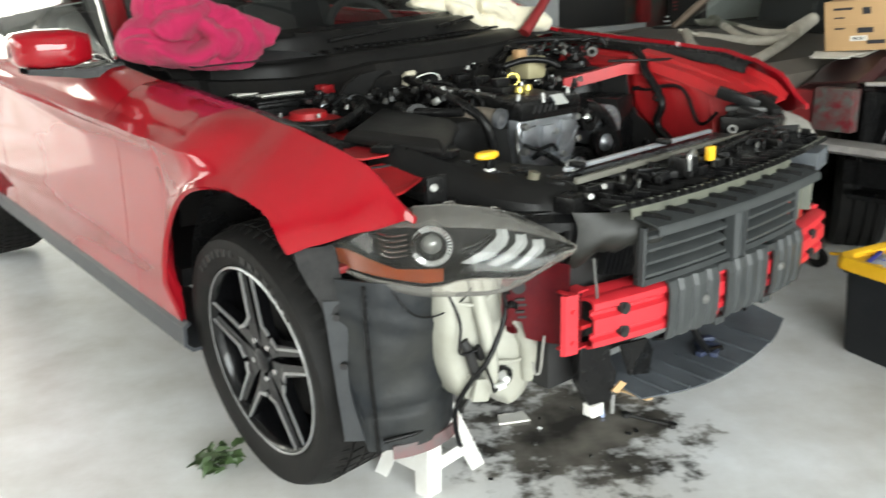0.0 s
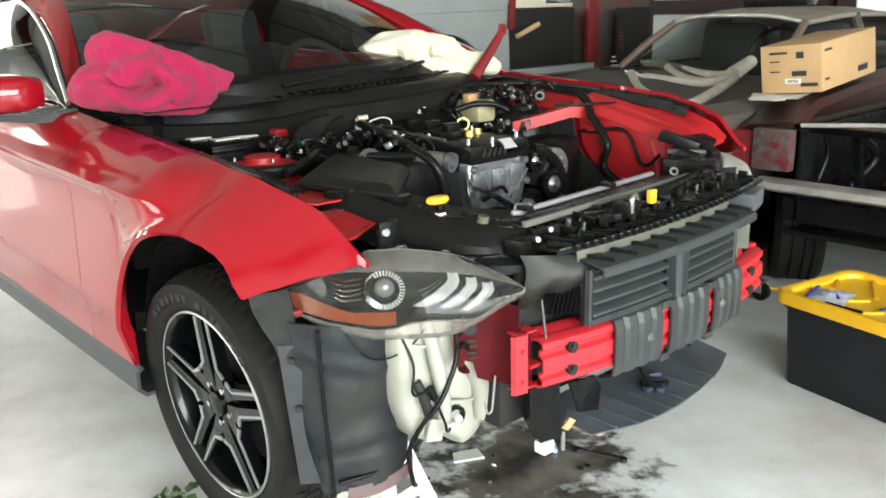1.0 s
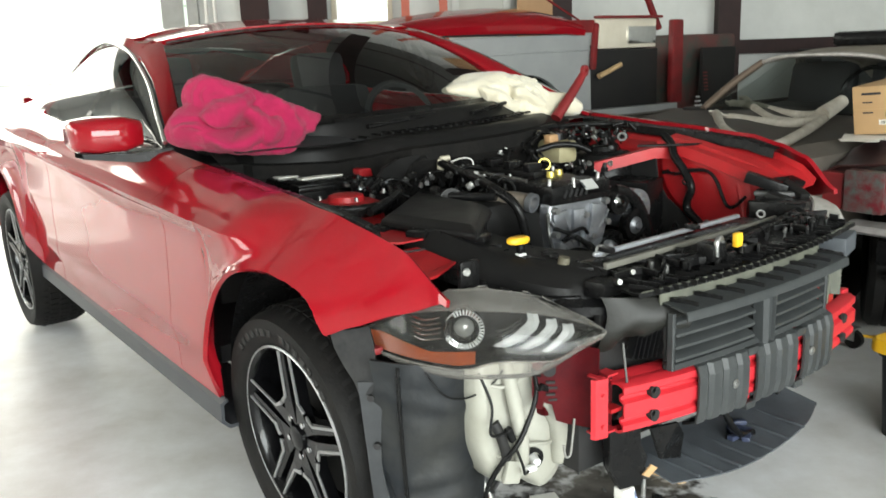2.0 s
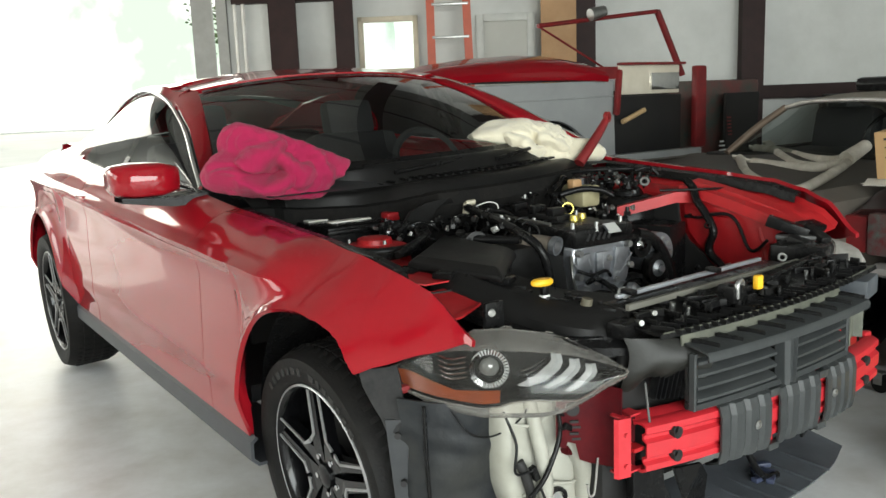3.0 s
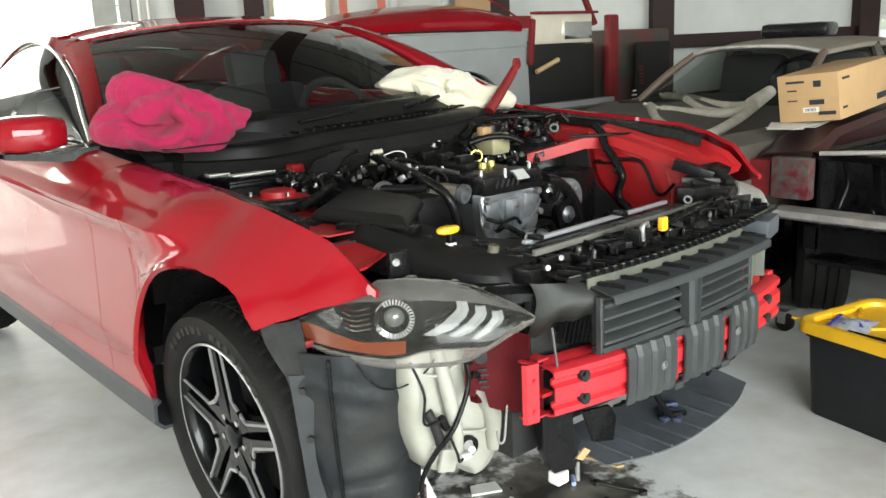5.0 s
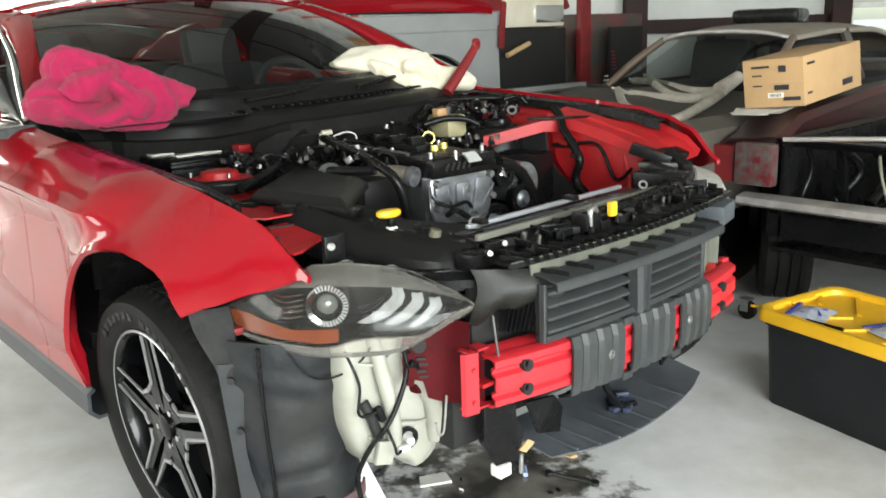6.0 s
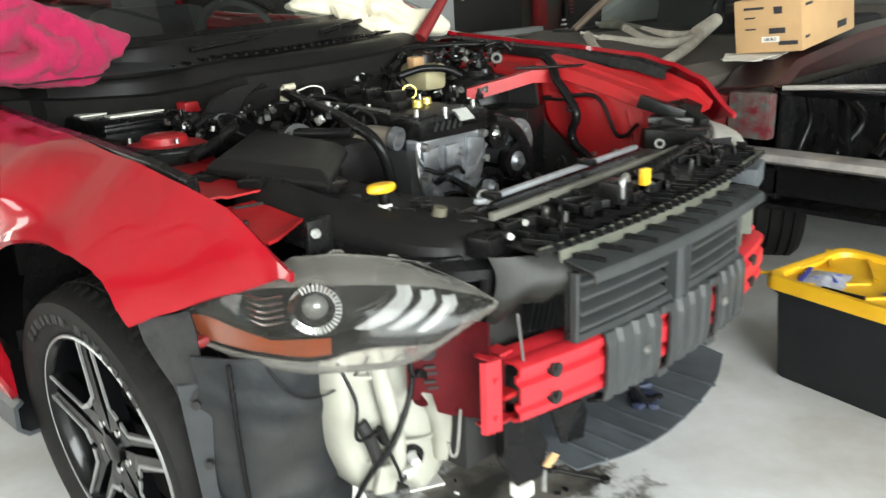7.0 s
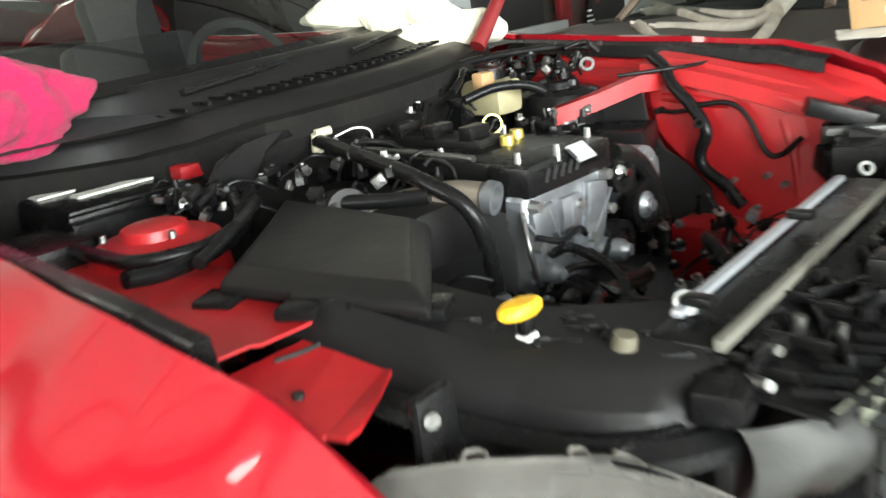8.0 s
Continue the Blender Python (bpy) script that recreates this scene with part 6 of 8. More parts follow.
rod("tank_stay", [(-0.435, -0.50, 0.48), (-0.428, -0.50, 0.40), (-0.44, -0.50, 0.385)], 0.005, mat("pale_stay", (0.5, 0.47, 0.4), 0.5), car)

# ---- engine ----
eng = slab("engine", (0.01, 0.16, 0.66), (0.24, 0.44, 0.32), mat("dark_engine_block", (0.05, 0.05, 0.05), 0.5, 0.4), car, "four-cylinder engine with a cast timing cover", bevel=0.02)
bm = bmesh.new()
loft(bm, [[Vector((x, y, z)) for x, z in ((-0.105, 0.842), (0.112, 0.848), (0.125, 0.79), (0.10, 0.70), (0.03, 0.66), (-0.06, 0.66), (-0.10, 0.70), (-0.108, 0.79))] for y in (-0.045, -0.082)], closed=True)
bmesh.ops.contextual_create(bm, geom=[v for v in bm.verts if v.co.y < -0.08])
rounded(part("timing_cover", bm, CAST, eng, "grey cast aluminium timing cover", 25), 0.008)
for k, (x, z) in enumerate(((-0.09, 0.825), (-0.09, 0.76), (-0.075, 0.70), (0.0, 0.675), (0.07, 0.69), (0.105, 0.77), (0.10, 0.83), (0.02, 0.80), (-0.03, 0.74), (0.05, 0.735))):
    bm = bmesh.new()
    cyl(bm, (x, -0.08, z), (x, -0.10, z), 0.011, 0.009, 8)
    part("cover_bolt", bm, STEEL, eng)
for k in range(5):
    slab("cover_rib", (-0.08 + 0.04 * k, -0.088, 0.765), (0.006, 0.012, 0.10), CAST, eng, rot=Matrix.Rotation(0.35 * (k - 2), 3, "Y"), bevel=0.002)
vc = slab("valve_cover", (0.01, 0.15, 0.868), (0.215, 0.48, 0.045), BLACK, eng, "black valve cover", bevel=0.012)
slab("valve_cover_step", (0.01, -0.05, 0.862), (0.225, 0.08, 0.05), BLACK, vc, bevel=0.008)
for k in range(5):
    slab("cover_slot", (-0.055 + 0.02 * k, -0.089, 0.866), (0.008, 0.006, 0.022), DARK, vc, rot=Matrix.Rotation(0.5, 3, "Y"), bevel=0)
slab("warning_label", (0.03, -0.095, 0.884), (0.046, 0.034, 0.003), mat("grey_label", (0.42, 0.42, 0.40), 0.7), vc, "white printed label", Matrix.Rotation(0.7, 3, "X"), bevel=0)
slab("label_print", (0.004, -0.0965, 0.8858), (0.008, 0.022, 0.001), INK, vc, rot=Matrix.Rotation(0.7, 3, "X"), bevel=0)
for x, y in ((-0.085, -0.06), (-0.085, 0.10), (0.10, -0.06), (0.10, 0.12), (-0.02, -0.085)):
    bm = bmesh.new()
    cyl(bm, (x, y, 0.88), (x, y, 0.906), 0.006, 0.005, 8)
    part("stud", bm, STEEL, eng)
bm = bmesh.new()
lathe(bm, [(0.015, -0.002), (0.018, -0.002), (0.018, 0.002), (0.015, 0.002), (0.015, -0.002)], Matrix.Translation((0.043, 0.095, 0.920)) @ frame_of((-0.6, -0.75, 0.1)), 28)
part("lifting_ring", bm, mat("yellow_zinc", (0.55, 0.45, 0.10), 0.35, 0.8), eng, "yellow zinc lifting ring")
for x, y in ((0.025, 0.05), (0.075, 0.07)):
    bm = bmesh.new()
    cyl(bm, (x, y, 0.885), (x, y, 0.905), 0.014, 0.012, 10)
    part("yellow_plug", bm, mat("brass_yellow", (0.62, 0.5, 0.12), 0.3, 0.7), eng, "brass-yellow fitting")
slab("coil_cover", (0.01, 0.22, 0.897), (0.06, 0.30, 0.02), BLACK_SATIN, eng)
for k in range(4):
    slab("ignition_coil", (0.0, 0.10 + 0.085 * k, 0.915), (0.05, 0.03, 0.025), BLACK, eng, bevel=0.004)
for c, d, r, m_ in (((-0.06, -0.095, 0.675), (-0.3, -1, -0.1), 0.026, BLACK), ((-0.015, -0.10, 0.665), (0, -1, -0.2), 0.022, BLACK), ((0.045, -0.10, 0.655), (0.1, -1, -0.3), 0.030, BLACK_SATIN), ((0.085, -0.09, 0.70), (0.2, -1, 0.1), 0.020, CAST), ((-0.085, -0.09, 0.72), (-0.2, -1, 0.1), 0.016, CAST)):
    a = Vector(c)
    b = a + Vector(d).normalized() * 0.045
    bm = bmesh.new()
    lathe(bm, [(0.0, 0.048), (r * 0.5, 0.048), (r * 0.62, 0.040), (r * 0.9, 0.036), (r, 0.028), (r, 0.008), (r * 1.15, 0.004), (r * 1.15, -0.01)], Matrix.Translation(a) @ frame_of(b - a), 24)
    part("front_housing", bm, m_, eng, "black sensor housing on the timing cover" if m_ is BLACK else "")
for k, p in enumerate(([(-0.10, -0.095, 0.78), (-0.06, -0.11, 0.765), (-0.01, -0.11, 0.77), (0.02, -0.10, 0.75)], [(-0.10, -0.09, 0.70), (-0.04, -0.115, 0.715), (0.03, -0.115, 0.70), (0.09, -0.10, 0.72)], [(0.02, -0.10, 0.72), (0.05, -0.12, 0.69), (0.10, -0.11, 0.66), (0.13, -0.09, 0.62)], [(-0.11, -0.08, 0.82), (-0.125, -0.10, 0.77), (-0.11, -0.10, 0.72)])):
    rod("cover_pipe", p, (0.005, 0.006, 0.009, 0.005)[k], (BLACK, BLACK, BLACK, BOLT)[k], eng, "", 8)
for k, (x, z, w, h) in enumerate(((-0.07, 0.795, 0.055, 0.05), (0.0, 0.79, 0.05, 0.06), (0.07, 0.79, 0.055, 0.07), (-0.045, 0.725, 0.07, 0.035), (0.06, 0.745, 0.05, 0.03))):
    slab("cover_panel", (x, -0.086, z), (w, 0.014, h), CAST, eng, rot=Matrix.Rotation(0.15 * (k % 3 - 1), 3, "Y"), bevel=0.005)
# pulleys, belt and alternator
for c, r, m_ in (((0.17, -0.07, 0.814), 0.036, CHROME), ((0.245, -0.07, 0.735), 0.05, CAST), ((0.13, -0.085, 0.70), 0.04, BLACK), ((0.02, -0.10, 0.60), 0.075, BLACK)):
    bm = bmesh.new()
    lathe(bm, [(0.0, 0.018), (r * 0.25, 0.018), (r * 0.3, 0.006), (r * 0.62, 0.004), (r * 0.7, 0.012), (r, 0.012), (r * 1.02, -0.012), (r * 0.9, -0.02)], Matrix.Translation(c) @ frame_of((0, -1, 0)), 32)
    pu = part("pulley", bm, BLACK, eng, "black belt pulley with a bright hub")
    bm = bmesh.new()
    lathe(bm, [(0.0, 0.022), (r * 0.22, 0.022), (r * 0.26, 0.016), (r * 0.5, 0.008), (r * 0.5, 0.004)], Matrix.Translation(c) @ frame_of((0, -1, 0)), 24)
    part("pulley_hub", bm, m_, pu)
rod("drive_belt", [(0.155, -0.072, 0.85), (0.205, -0.072, 0.835), (0.26, -0.072, 0.79), (0.30, -0.072, 0.71), (0.30, -0.072, 0.62)], 0.017, BLACK, eng, "black hose over the belt drive", 12)
bm = bmesh.new()
cyl(bm, (0.27, -0.055, 0.775), (0.27, 0.07, 0.775), 0.062, 0.058, 28)
alt = part("alternator", bm, CAST, eng, "cast alloy alternator")
for k in range(10):
    a = 2 * math.pi * k / 10
    slab("alternator_fin", (0.27 + 0.045 * math.cos(a), -0.058, 0.775 + 0.045 * math.sin(a)), (0.012, 0.008, 0.012), STEEL, alt, bevel=0.002)
# intake side, rails and plugs
mani = slab("intake_manifold", (-0.185, 0.17, 0.80), (0.15, 0.34, 0.10), BLACK_SATIN, eng, "black plastic intake manifold", bevel=0.03)
for k in range(4):
    rod("runner", [(-0.10, 0.05 + 0.09 * k, 0.82), (-0.16, 0.05 + 0.09 * k, 0.825), (-0.22, 0.05 + 0.09 * k, 0.80), (-0.245, 0.05 + 0.09 * k, 0.75)], 0.019, BLACK_SATIN, mani, "", 12)
rod("vacuum_hose", [(-0.155, 0.33, 0.925), (-0.17, 0.24, 0.915), (-0.195, 0.10, 0.90), (-0.215, 0.0, 0.885), (-0.205, -0.055, 0.855), (-0.185, -0.07, 0.79), (-0.17, -0.07, 0.68)], 0.0125, BLACK, eng, "black rubber hose", 12)
rod("vacuum_hose", [(-0.30, 0.16, 0.865), (-0.26, 0.06, 0.868), (-0.225, -0.005, 0.872)], 0.012, BLACK, eng, "", 10)
rod("fuel_rail", [(-0.12, 0.34, 0.905), (-0.10, 0.20, 0.900), (-0.095, 0.02, 0.895)], 0.006, BOLT, eng, "", 8)
bm = bmesh.new()
cyl(bm, (-0.155, 0.335, 0.905), (-0.158, 0.33, 0.938), 0.011, 0.008, 12)
cyl(bm, (-0.158, 0.33, 0.938), (-0.13, 0.322, 0.94), 0.008, None, 10)
part("solenoid", bm, mat("cream_plastic", (0.5, 0.46, 0.36), 0.5, 0.0, (0.3, 0.27, 0.2), 30), eng, "cream plastic solenoid valve")
rod("plug_wire", [(-0.14, 0.30, 0.93), (-0.11, 0.28, 0.94), (-0.085, 0.27, 0.932), (-0.08, 0.27, 0.91)], 0.0018, WHITE, eng, "", 8)
bm = bmesh.new()
cyl(bm, (-0.262, 0.17, 0.845), (-0.285, 0.11, 0.855), 0.032, 0.034, 20)
part("clamp_collar", bm, BLACK_SATIN, eng, "dark clamped hose collar")
# brake fluid reservoir
res = slab("brake_reservoir", (0.33, 0.34, 0.915), (0.085, 0.11, 0.075), mat("aged_tank", (0.38, 0.34, 0.20), 0.45, 0.0, (0.28, 0.25, 0.15), 12), car, "aged translucent brake fluid reservoir", bevel=0.018)
slab("reservoir_clip", (0.275, 0.31, 0.955), (0.04, 0.03, 0.04), mat("tan_plastic", (0.42, 0.25, 0.12), 0.5), res, "tan plastic clip", bevel=0.006)
bm = bmesh.new()
cyl(bm, (0.33, 0.34, 0.95), (0.33, 0.34, 0.975), 0.035, 0.032, 20)
part("reservoir_cap", bm, BLACK, res)
bm = bmesh.new()
cyl(bm, (0.40, 0.44, 0.86), (0.40, 0.40, 0.86), 0.12, 0.11, 32)
part("brake_booster", bm, BLACK, car)

# hoses, looms and small fittings scattered through the bay
rnd = random.Random(7)
hose_paths = [
    [(0.20, 0.30, 0.93), (0.26, 0.27, 0.945), (0.32, 0.24, 0.94), (0.36, 0.22, 0.92)],
    [(0.15, 0.40, 0.96), (0.35, 0.42, 0.985), (0.55, 0.36, 0.985), (0.66, 0.30, 0.97)],
    [(-0.55, 0.10, 0.86), (-0.45, 0.16, 0.875), (-0.36, 0.24, 0.88), (-0.32, 0.32, 0.86)],
    [(-0.64, 0.12, 0.865), (-0.58, 0.13, 0.855), (-0.48, 0.17, 0.85), (-0.40, 0.22, 0.86), (-0.36, 0.30, 0.88)],
    [(-0.10, 0.36, 0.93), (0.05, 0.40, 0.945), (0.22, 0.40, 0.95)],
    [(-0.25, -0.24, 0.74), (-0.15, -0.22, 0.70), (-0.05, -0.18, 0.69), (0.08, -0.17, 0.67)],
    [(-0.16, -0.28, 0.70), (-0.10, -0.24, 0.74), (-0.07, -0.14, 0.76), (-0.06, -0.09, 0.74)],
    [(0.12, -0.30, 0.68), (0.20, -0.22, 0.70), (0.28, -0.20, 0.66), (0.36, -0.24, 0.62)],
    [(0.66, 0.0, 0.93), (0.55, 0.02, 0.935), (0.45, 0.10, 0.935)]]
for k, p in enumerate(hose_paths):
    rod("hose", p, (0.010, 0.009, 0.010, 0.012, 0.010, 0.014, 0.008, 0.014, 0.004)[k], BLACK, car, "black engine bay hose" if k < 2 else "", 10)
ZONES = ((-0.10, 0.60, 0.26, 0.44, 0.90, 0.95), (-0.29, -0.12, -0.28, -0.08, 0.62, 0.76), (0.14, 0.46, -0.34, -0.10, 0.60, 0.72), (-0.30, -0.11, 0.06, 0.40, 0.86, 0.905), (0.13, 0.30, 0.02, 0.30, 0.82, 0.90), (-0.42, -0.33, 0.28, 0.46, 0.85, 0.885), (0.30, 0.64, 0.22, 0.42, 0.92, 0.97), (-0.10, 0.42, -0.36, -0.12, 0.58, 0.68))
for k in range(168):
    x0, x1, y0, y1, z0, z1 = ZONES[k % 8]
    x, y, z = rnd.uniform(x0, x1), rnd.uniform(y0, y1), rnd.uniform(z0, z1)
    m_ = (BLACK, BLACK_SATIN, BLACK, BLACK, STEEL, BLACK, BLACK_SATIN, BOLT, BLACK, BLACK, CAST, BLACK, BLACK_SATIN, BOLT, BLACK)[k % 15 if k % 4 else 0]
    q = Matrix.Rotation(rnd.uniform(0, 3), 3, "Z") @ Matrix.Rotation(rnd.uniform(-0.7, 0.7), 3, "X")
    if k % 3 == 1:
        slab("fitting", (x, y, z), (rnd.uniform(0.008, 0.026), rnd.uniform(0.008, 0.022), rnd.uniform(0.008, 0.020)), m_, car, rot=q, bevel=0.002)
    elif k % 3 == 2:
        bm = bmesh.new()
        r = rnd.uniform(0.004, 0.009)
        d = q @ Vector((0, 0.3, 1)).normalized()
        c = Vector((x, y, z))
        cyl(bm, c, c + d * 0.012, r * 1.5, None, 6)
        cyl(bm, c + d * 0.012, c + d * 0.026, r, r * 0.8, 10)
        part("fastener", bm, m_ if m_ is not WHITE_PL else STEEL, car)
    else:
        d = Vector((rnd.uniform(-0.12, 0.12), rnd.uniform(-0.10, 0.10), rnd.uniform(-0.05, 0.02)))
        c = Vector((x, y, z))
        rod("loom", [c, c + d * 0.3 + Vector((0, 0, 0.018)), c + d * 0.7 + Vector((0.01, 0, 0.012)), c + d], rnd.uniform(0.003, 0.008), m_ if k % 2 else BLACK, car, "", 8)
fine = random.Random(41)
for k in range(150):
    x0, x1, y0, y1, z0, z1 = ZONES[(k * 5) % 8]
    c = Vector((fine.uniform(x0, x1), fine.uniform(y0, y1), fine.uniform(z0, z1) + 0.012))
    if k % 3 == 0:
        d = Vector((fine.uniform(-0.10, 0.10), fine.uniform(-0.09, 0.09), fine.uniform(-0.06, 0.0)))
        rod("wire", [c, c + d * 0.35 + Vector((0, 0, 0.02)), c + d * 0.7 + Vector((0.012, 0.01, 0.01)), c + d], fine.uniform(0.002, 0.0042), BLACK, car, "", 6)
    elif k % 3 == 1:
        bm = bmesh.new()
        d = Vector((fine.uniform(-0.6, 0.2), fine.uniform(-0.9, 0.1), 1)).normalized()
        r = fine.uniform(0.004, 0.0075)
        cyl(bm, c, c + d * 0.004, r * 1.7, None, 12)
        cyl(bm, c + d * 0.004, c + d * 0.012, r, r * 0.9, 6)
        part("bolt", bm, (STEEL, BOLT, BOLT, STEEL)[k % 4], car)
    else:
        m = Matrix.Rotation(fine.uniform(0, 3), 3, "Z") @ Matrix.Rotation(fine.uniform(-0.6, 0.6), 3, "X")
        q = slab("connector", c, (fine.uniform(0.018, 0.034), fine.uniform(0.010, 0.016), fine.uniform(0.010, 0.016)), (BLACK, BLACK_SATIN)[k % 2], car, rot=m, bevel=0.0025)
        slab("latch_tab", c + m @ Vector((0, 0, 0.009)), (0.008, 0.005, 0.004), (CAST, GREY_PL, WHITE_PL, BOLT)[(k // 3) % 4], q, rot=m, bevel=0.001)
for c, r, m_ in (((0.49, 0.20, 0.955), 0.016, STEEL), ((0.56, -0.30, 0.845), 0.012, STEEL), ((0.34, -0.42, 0.80), 0.012, STEEL), ((-0.30, -0.45, 0.812), 0.014, STEEL), ((0.50, -0.05, 0.83), 0.010, BLACK)):
    bm = bmesh.new()
    lathe(bm, [(r * 0.6, -0.003), (r, -0.003), (r, 0.003), (r * 0.6, 0.003), (r * 0.6, -0.003)], Matrix.Translation(c) @ frame_of((-0.6, -0.6, 0.5)), 20)
    part("eyelet", bm, m_, car)
# dark bracketry ahead of the left lamp
slab("lamp_bracket", (0.52, -0.36, 0.825), (0.025, 0.14, 0.014), mat("grey_bracket", (0.07, 0.07, 0.068), 0.5), car, "grey plastic lamp bracket", Matrix.Rotation(0.55, 3, "Z"))
slab("lamp_bracket", (0.46, -0.40, 0.78), (0.10, 0.14, 0.08), BLACK, car, rot=Matrix.Rotation(0.3, 3, "Z"))
slab("side_panel_filler", (0.44, -0.47, 0.76), (0.14, 0.10, 0.06), BLACK, car, rot=Matrix.Rotation(0.4, 3, "Z"))
slab("side_panel_filler", (-0.46, -0.44, 0.72), (0.12, 0.12, 0.06), BLACK, car, rot=Matrix.Rotation(-0.4, 3, "Z"))


# ---- loose things on and round the red car ----
def heap(name, c, lobes, material, label, seed, sides=()):
    """A crumpled towel: one skin over a bundle of rounded folds, with creases where the folds meet."""
    c = Vector(c)
    o = Vector((seed * 3.1, seed * 1.7, seed * 0.9))
    inv = []
    for p, size, rot in lobes:
        m = Matrix.Rotation(radians(rot[2]), 3, "Z") @ Matrix.Rotation(radians(rot[1]), 3, "Y") @ Matrix.Rotation(radians(rot[0]), 3, "X")
        inv.append((Vector(p), Matrix.Diagonal([1 / q for q in size]) @ m.transposed()))
    rows = []
    for i in range(1, 110):
        th = math.pi * i / 110
        row = []
        for j in range(180):
            a = 2 * math.pi * j / 180
            d = Vector((math.cos(th), math.sin(th) * math.cos(a), math.sin(th) * math.sin(a)))
            w = Vector((noise.noise(d * 2.2 + o), noise.noise(d * 2.2 + o * 2), noise.noise(d * 2.2 + o * 3)))
            dd = (d + w * 0.16).normalized()
            reach = 0.02
            for p, m in inv:
                u, v = m @ dd, m @ (c - p)
                k, b, e = u.dot(u), u.dot(v), v.dot(v) - 1
                disc = b * b - k * e
                if disc > 0:
                    reach = max(reach, (-b + math.sqrt(disc)) / k)
            for n, far in sides:
                n = Vector(n).normalized()
                if d.dot(n) > 0:
                    far = Vector(far) - c
                    cap = far.dot(n) / d.dot(n)
                    reach = -0.008 * math.log(math.exp(-min(reach, 0.5) / 0.008) + math.exp(-min(cap, 0.5) / 0.008))
            q = c + d * max(reach, 0.01)
            fold = 1 - abs(noise.noise(q * 15 + w * 1.5 + o)) * 2.0
            row.append(q + d * (0.007 * fold + 0.004 * noise.noise(q * 45)))
        rows.append(row)
    bm = bmesh.new()
    vs = loft(bm, rows, closed=True)
    bm.faces.new(vs[0][::-1])
    bm.faces.new(vs[-1])
    bmesh.ops.smooth_vert(bm, verts=bm.verts, factor=0.4, use_axis_x=True, use_axis_y=True, use_axis_z=True)
    ob = part(name, bm, material, None, "", 180)
    return tagged(ob, label, "towel")


heap("towel", (-0.615, 0.67, 1.065), [
    ((-0.670, 0.68, 1.130), (0.115, 0.090, 0.078), (0, 14, -10)), ((-0.560, 0.66, 1.095), (0.150, 0.080, 0.075), (0, 22, -8)),
    ((-0.480, 0.64, 1.068), (0.130, 0.060, 0.060), (10, 22, -6)), ((-0.560, 0.63, 1.020), (0.120, 0.070, 0.065), (0, -20, -10)),
    ((-0.755, 0.68, 1.085), (0.100, 0.065, 0.042), (0, -10, 10)), ((-0.760, 0.67, 1.045), (0.095, 0.070, 0.030), (0, 10, 12)),
    ((-0.680, 0.64, 1.015), (0.120, 0.085, 0.036), (0, 8, 0)), ((-0.610, 0.585, 1.075), (0.085, 0.040, 0.022), (0, 30, -14)),
    ((-0.660, 0.585, 1.030), (0.085, 0.045, 0.026), (0, -14, -10)), ((-0.700, 0.60, 1.110), (0.085, 0.045, 0.035), (0, -20, 0)),
    ((-0.580, 0.575, 1.045), (0.030, 0.040, 0.045), (0, 30, 0)), ((-0.520, 0.60, 1.075), (0.090, 0.045, 0.028), (0, 60, 0))],
    PINK, "crumpled magenta terry towel on the windscreen corner", 3,
    (((0.40, 0, 1.0), (-0.40, 0.62, 1.078)), ((0.72, 0, -0.80), (-0.40, 0.62, 1.066)), ((-0.10, 0, -1.0), (-0.60, 0.62, 0.975)), ((-1.0, 0, 0.15), (-0.845, 0.62, 1.09))))
heap("towel", (0.425, 0.665, 1.065), [
    ((0.270, 0.72, 1.125), (0.130, 0.060, 0.028), (10, -10, 12)), ((0.370, 0.70, 1.110), (0.130, 0.090, 0.056), (10, 4, 0)),
    ((0.470, 0.66, 1.085), (0.130, 0.100, 0.056), (10, 20, -8)), ((0.600, 0.64, 1.045), (0.130, 0.080, 0.040), (0, 14, -6)),
    ((0.450, 0.60, 1.030), (0.120, 0.060, 0.036), (0, 10, -16)), ((0.350, 0.63, 1.060), (0.110, 0.060, 0.034), (0, 30, -14)),
    ((0.530, 0.58, 1.045), (0.090, 0.045, 0.030), (0, -16, -8)), ((0.430, 0.58, 1.075), (0.075, 0.040, 0.026), (0, 26, 0))],
    CREAM, "crumpled cream cotton towel on the cowl", 11)

bm = bmesh.new()
tube(bm, [(0.47, 0.49, 1.005), (0.53, 0.495, 1.06), (0.60, 0.505, 1.125), (0.625, 0.51, 1.15)], 0.020, 10, None, 0.013)
hinge = part("hood_hinge", bm, RED_OLD, car, "red hood hinge arm with a rounded eye")
bm = bmesh.new()
lathe(bm, [(0.008, -0.007), (0.020, -0.007), (0.020, 0.007), (0.008, 0.007), (0.008, -0.007)], Matrix.Translation((0.635, 0.512, 1.162)) @ frame_of((0.3, -1, 0)), 24)
part("hinge_eye", bm, RED_OLD, hinge)


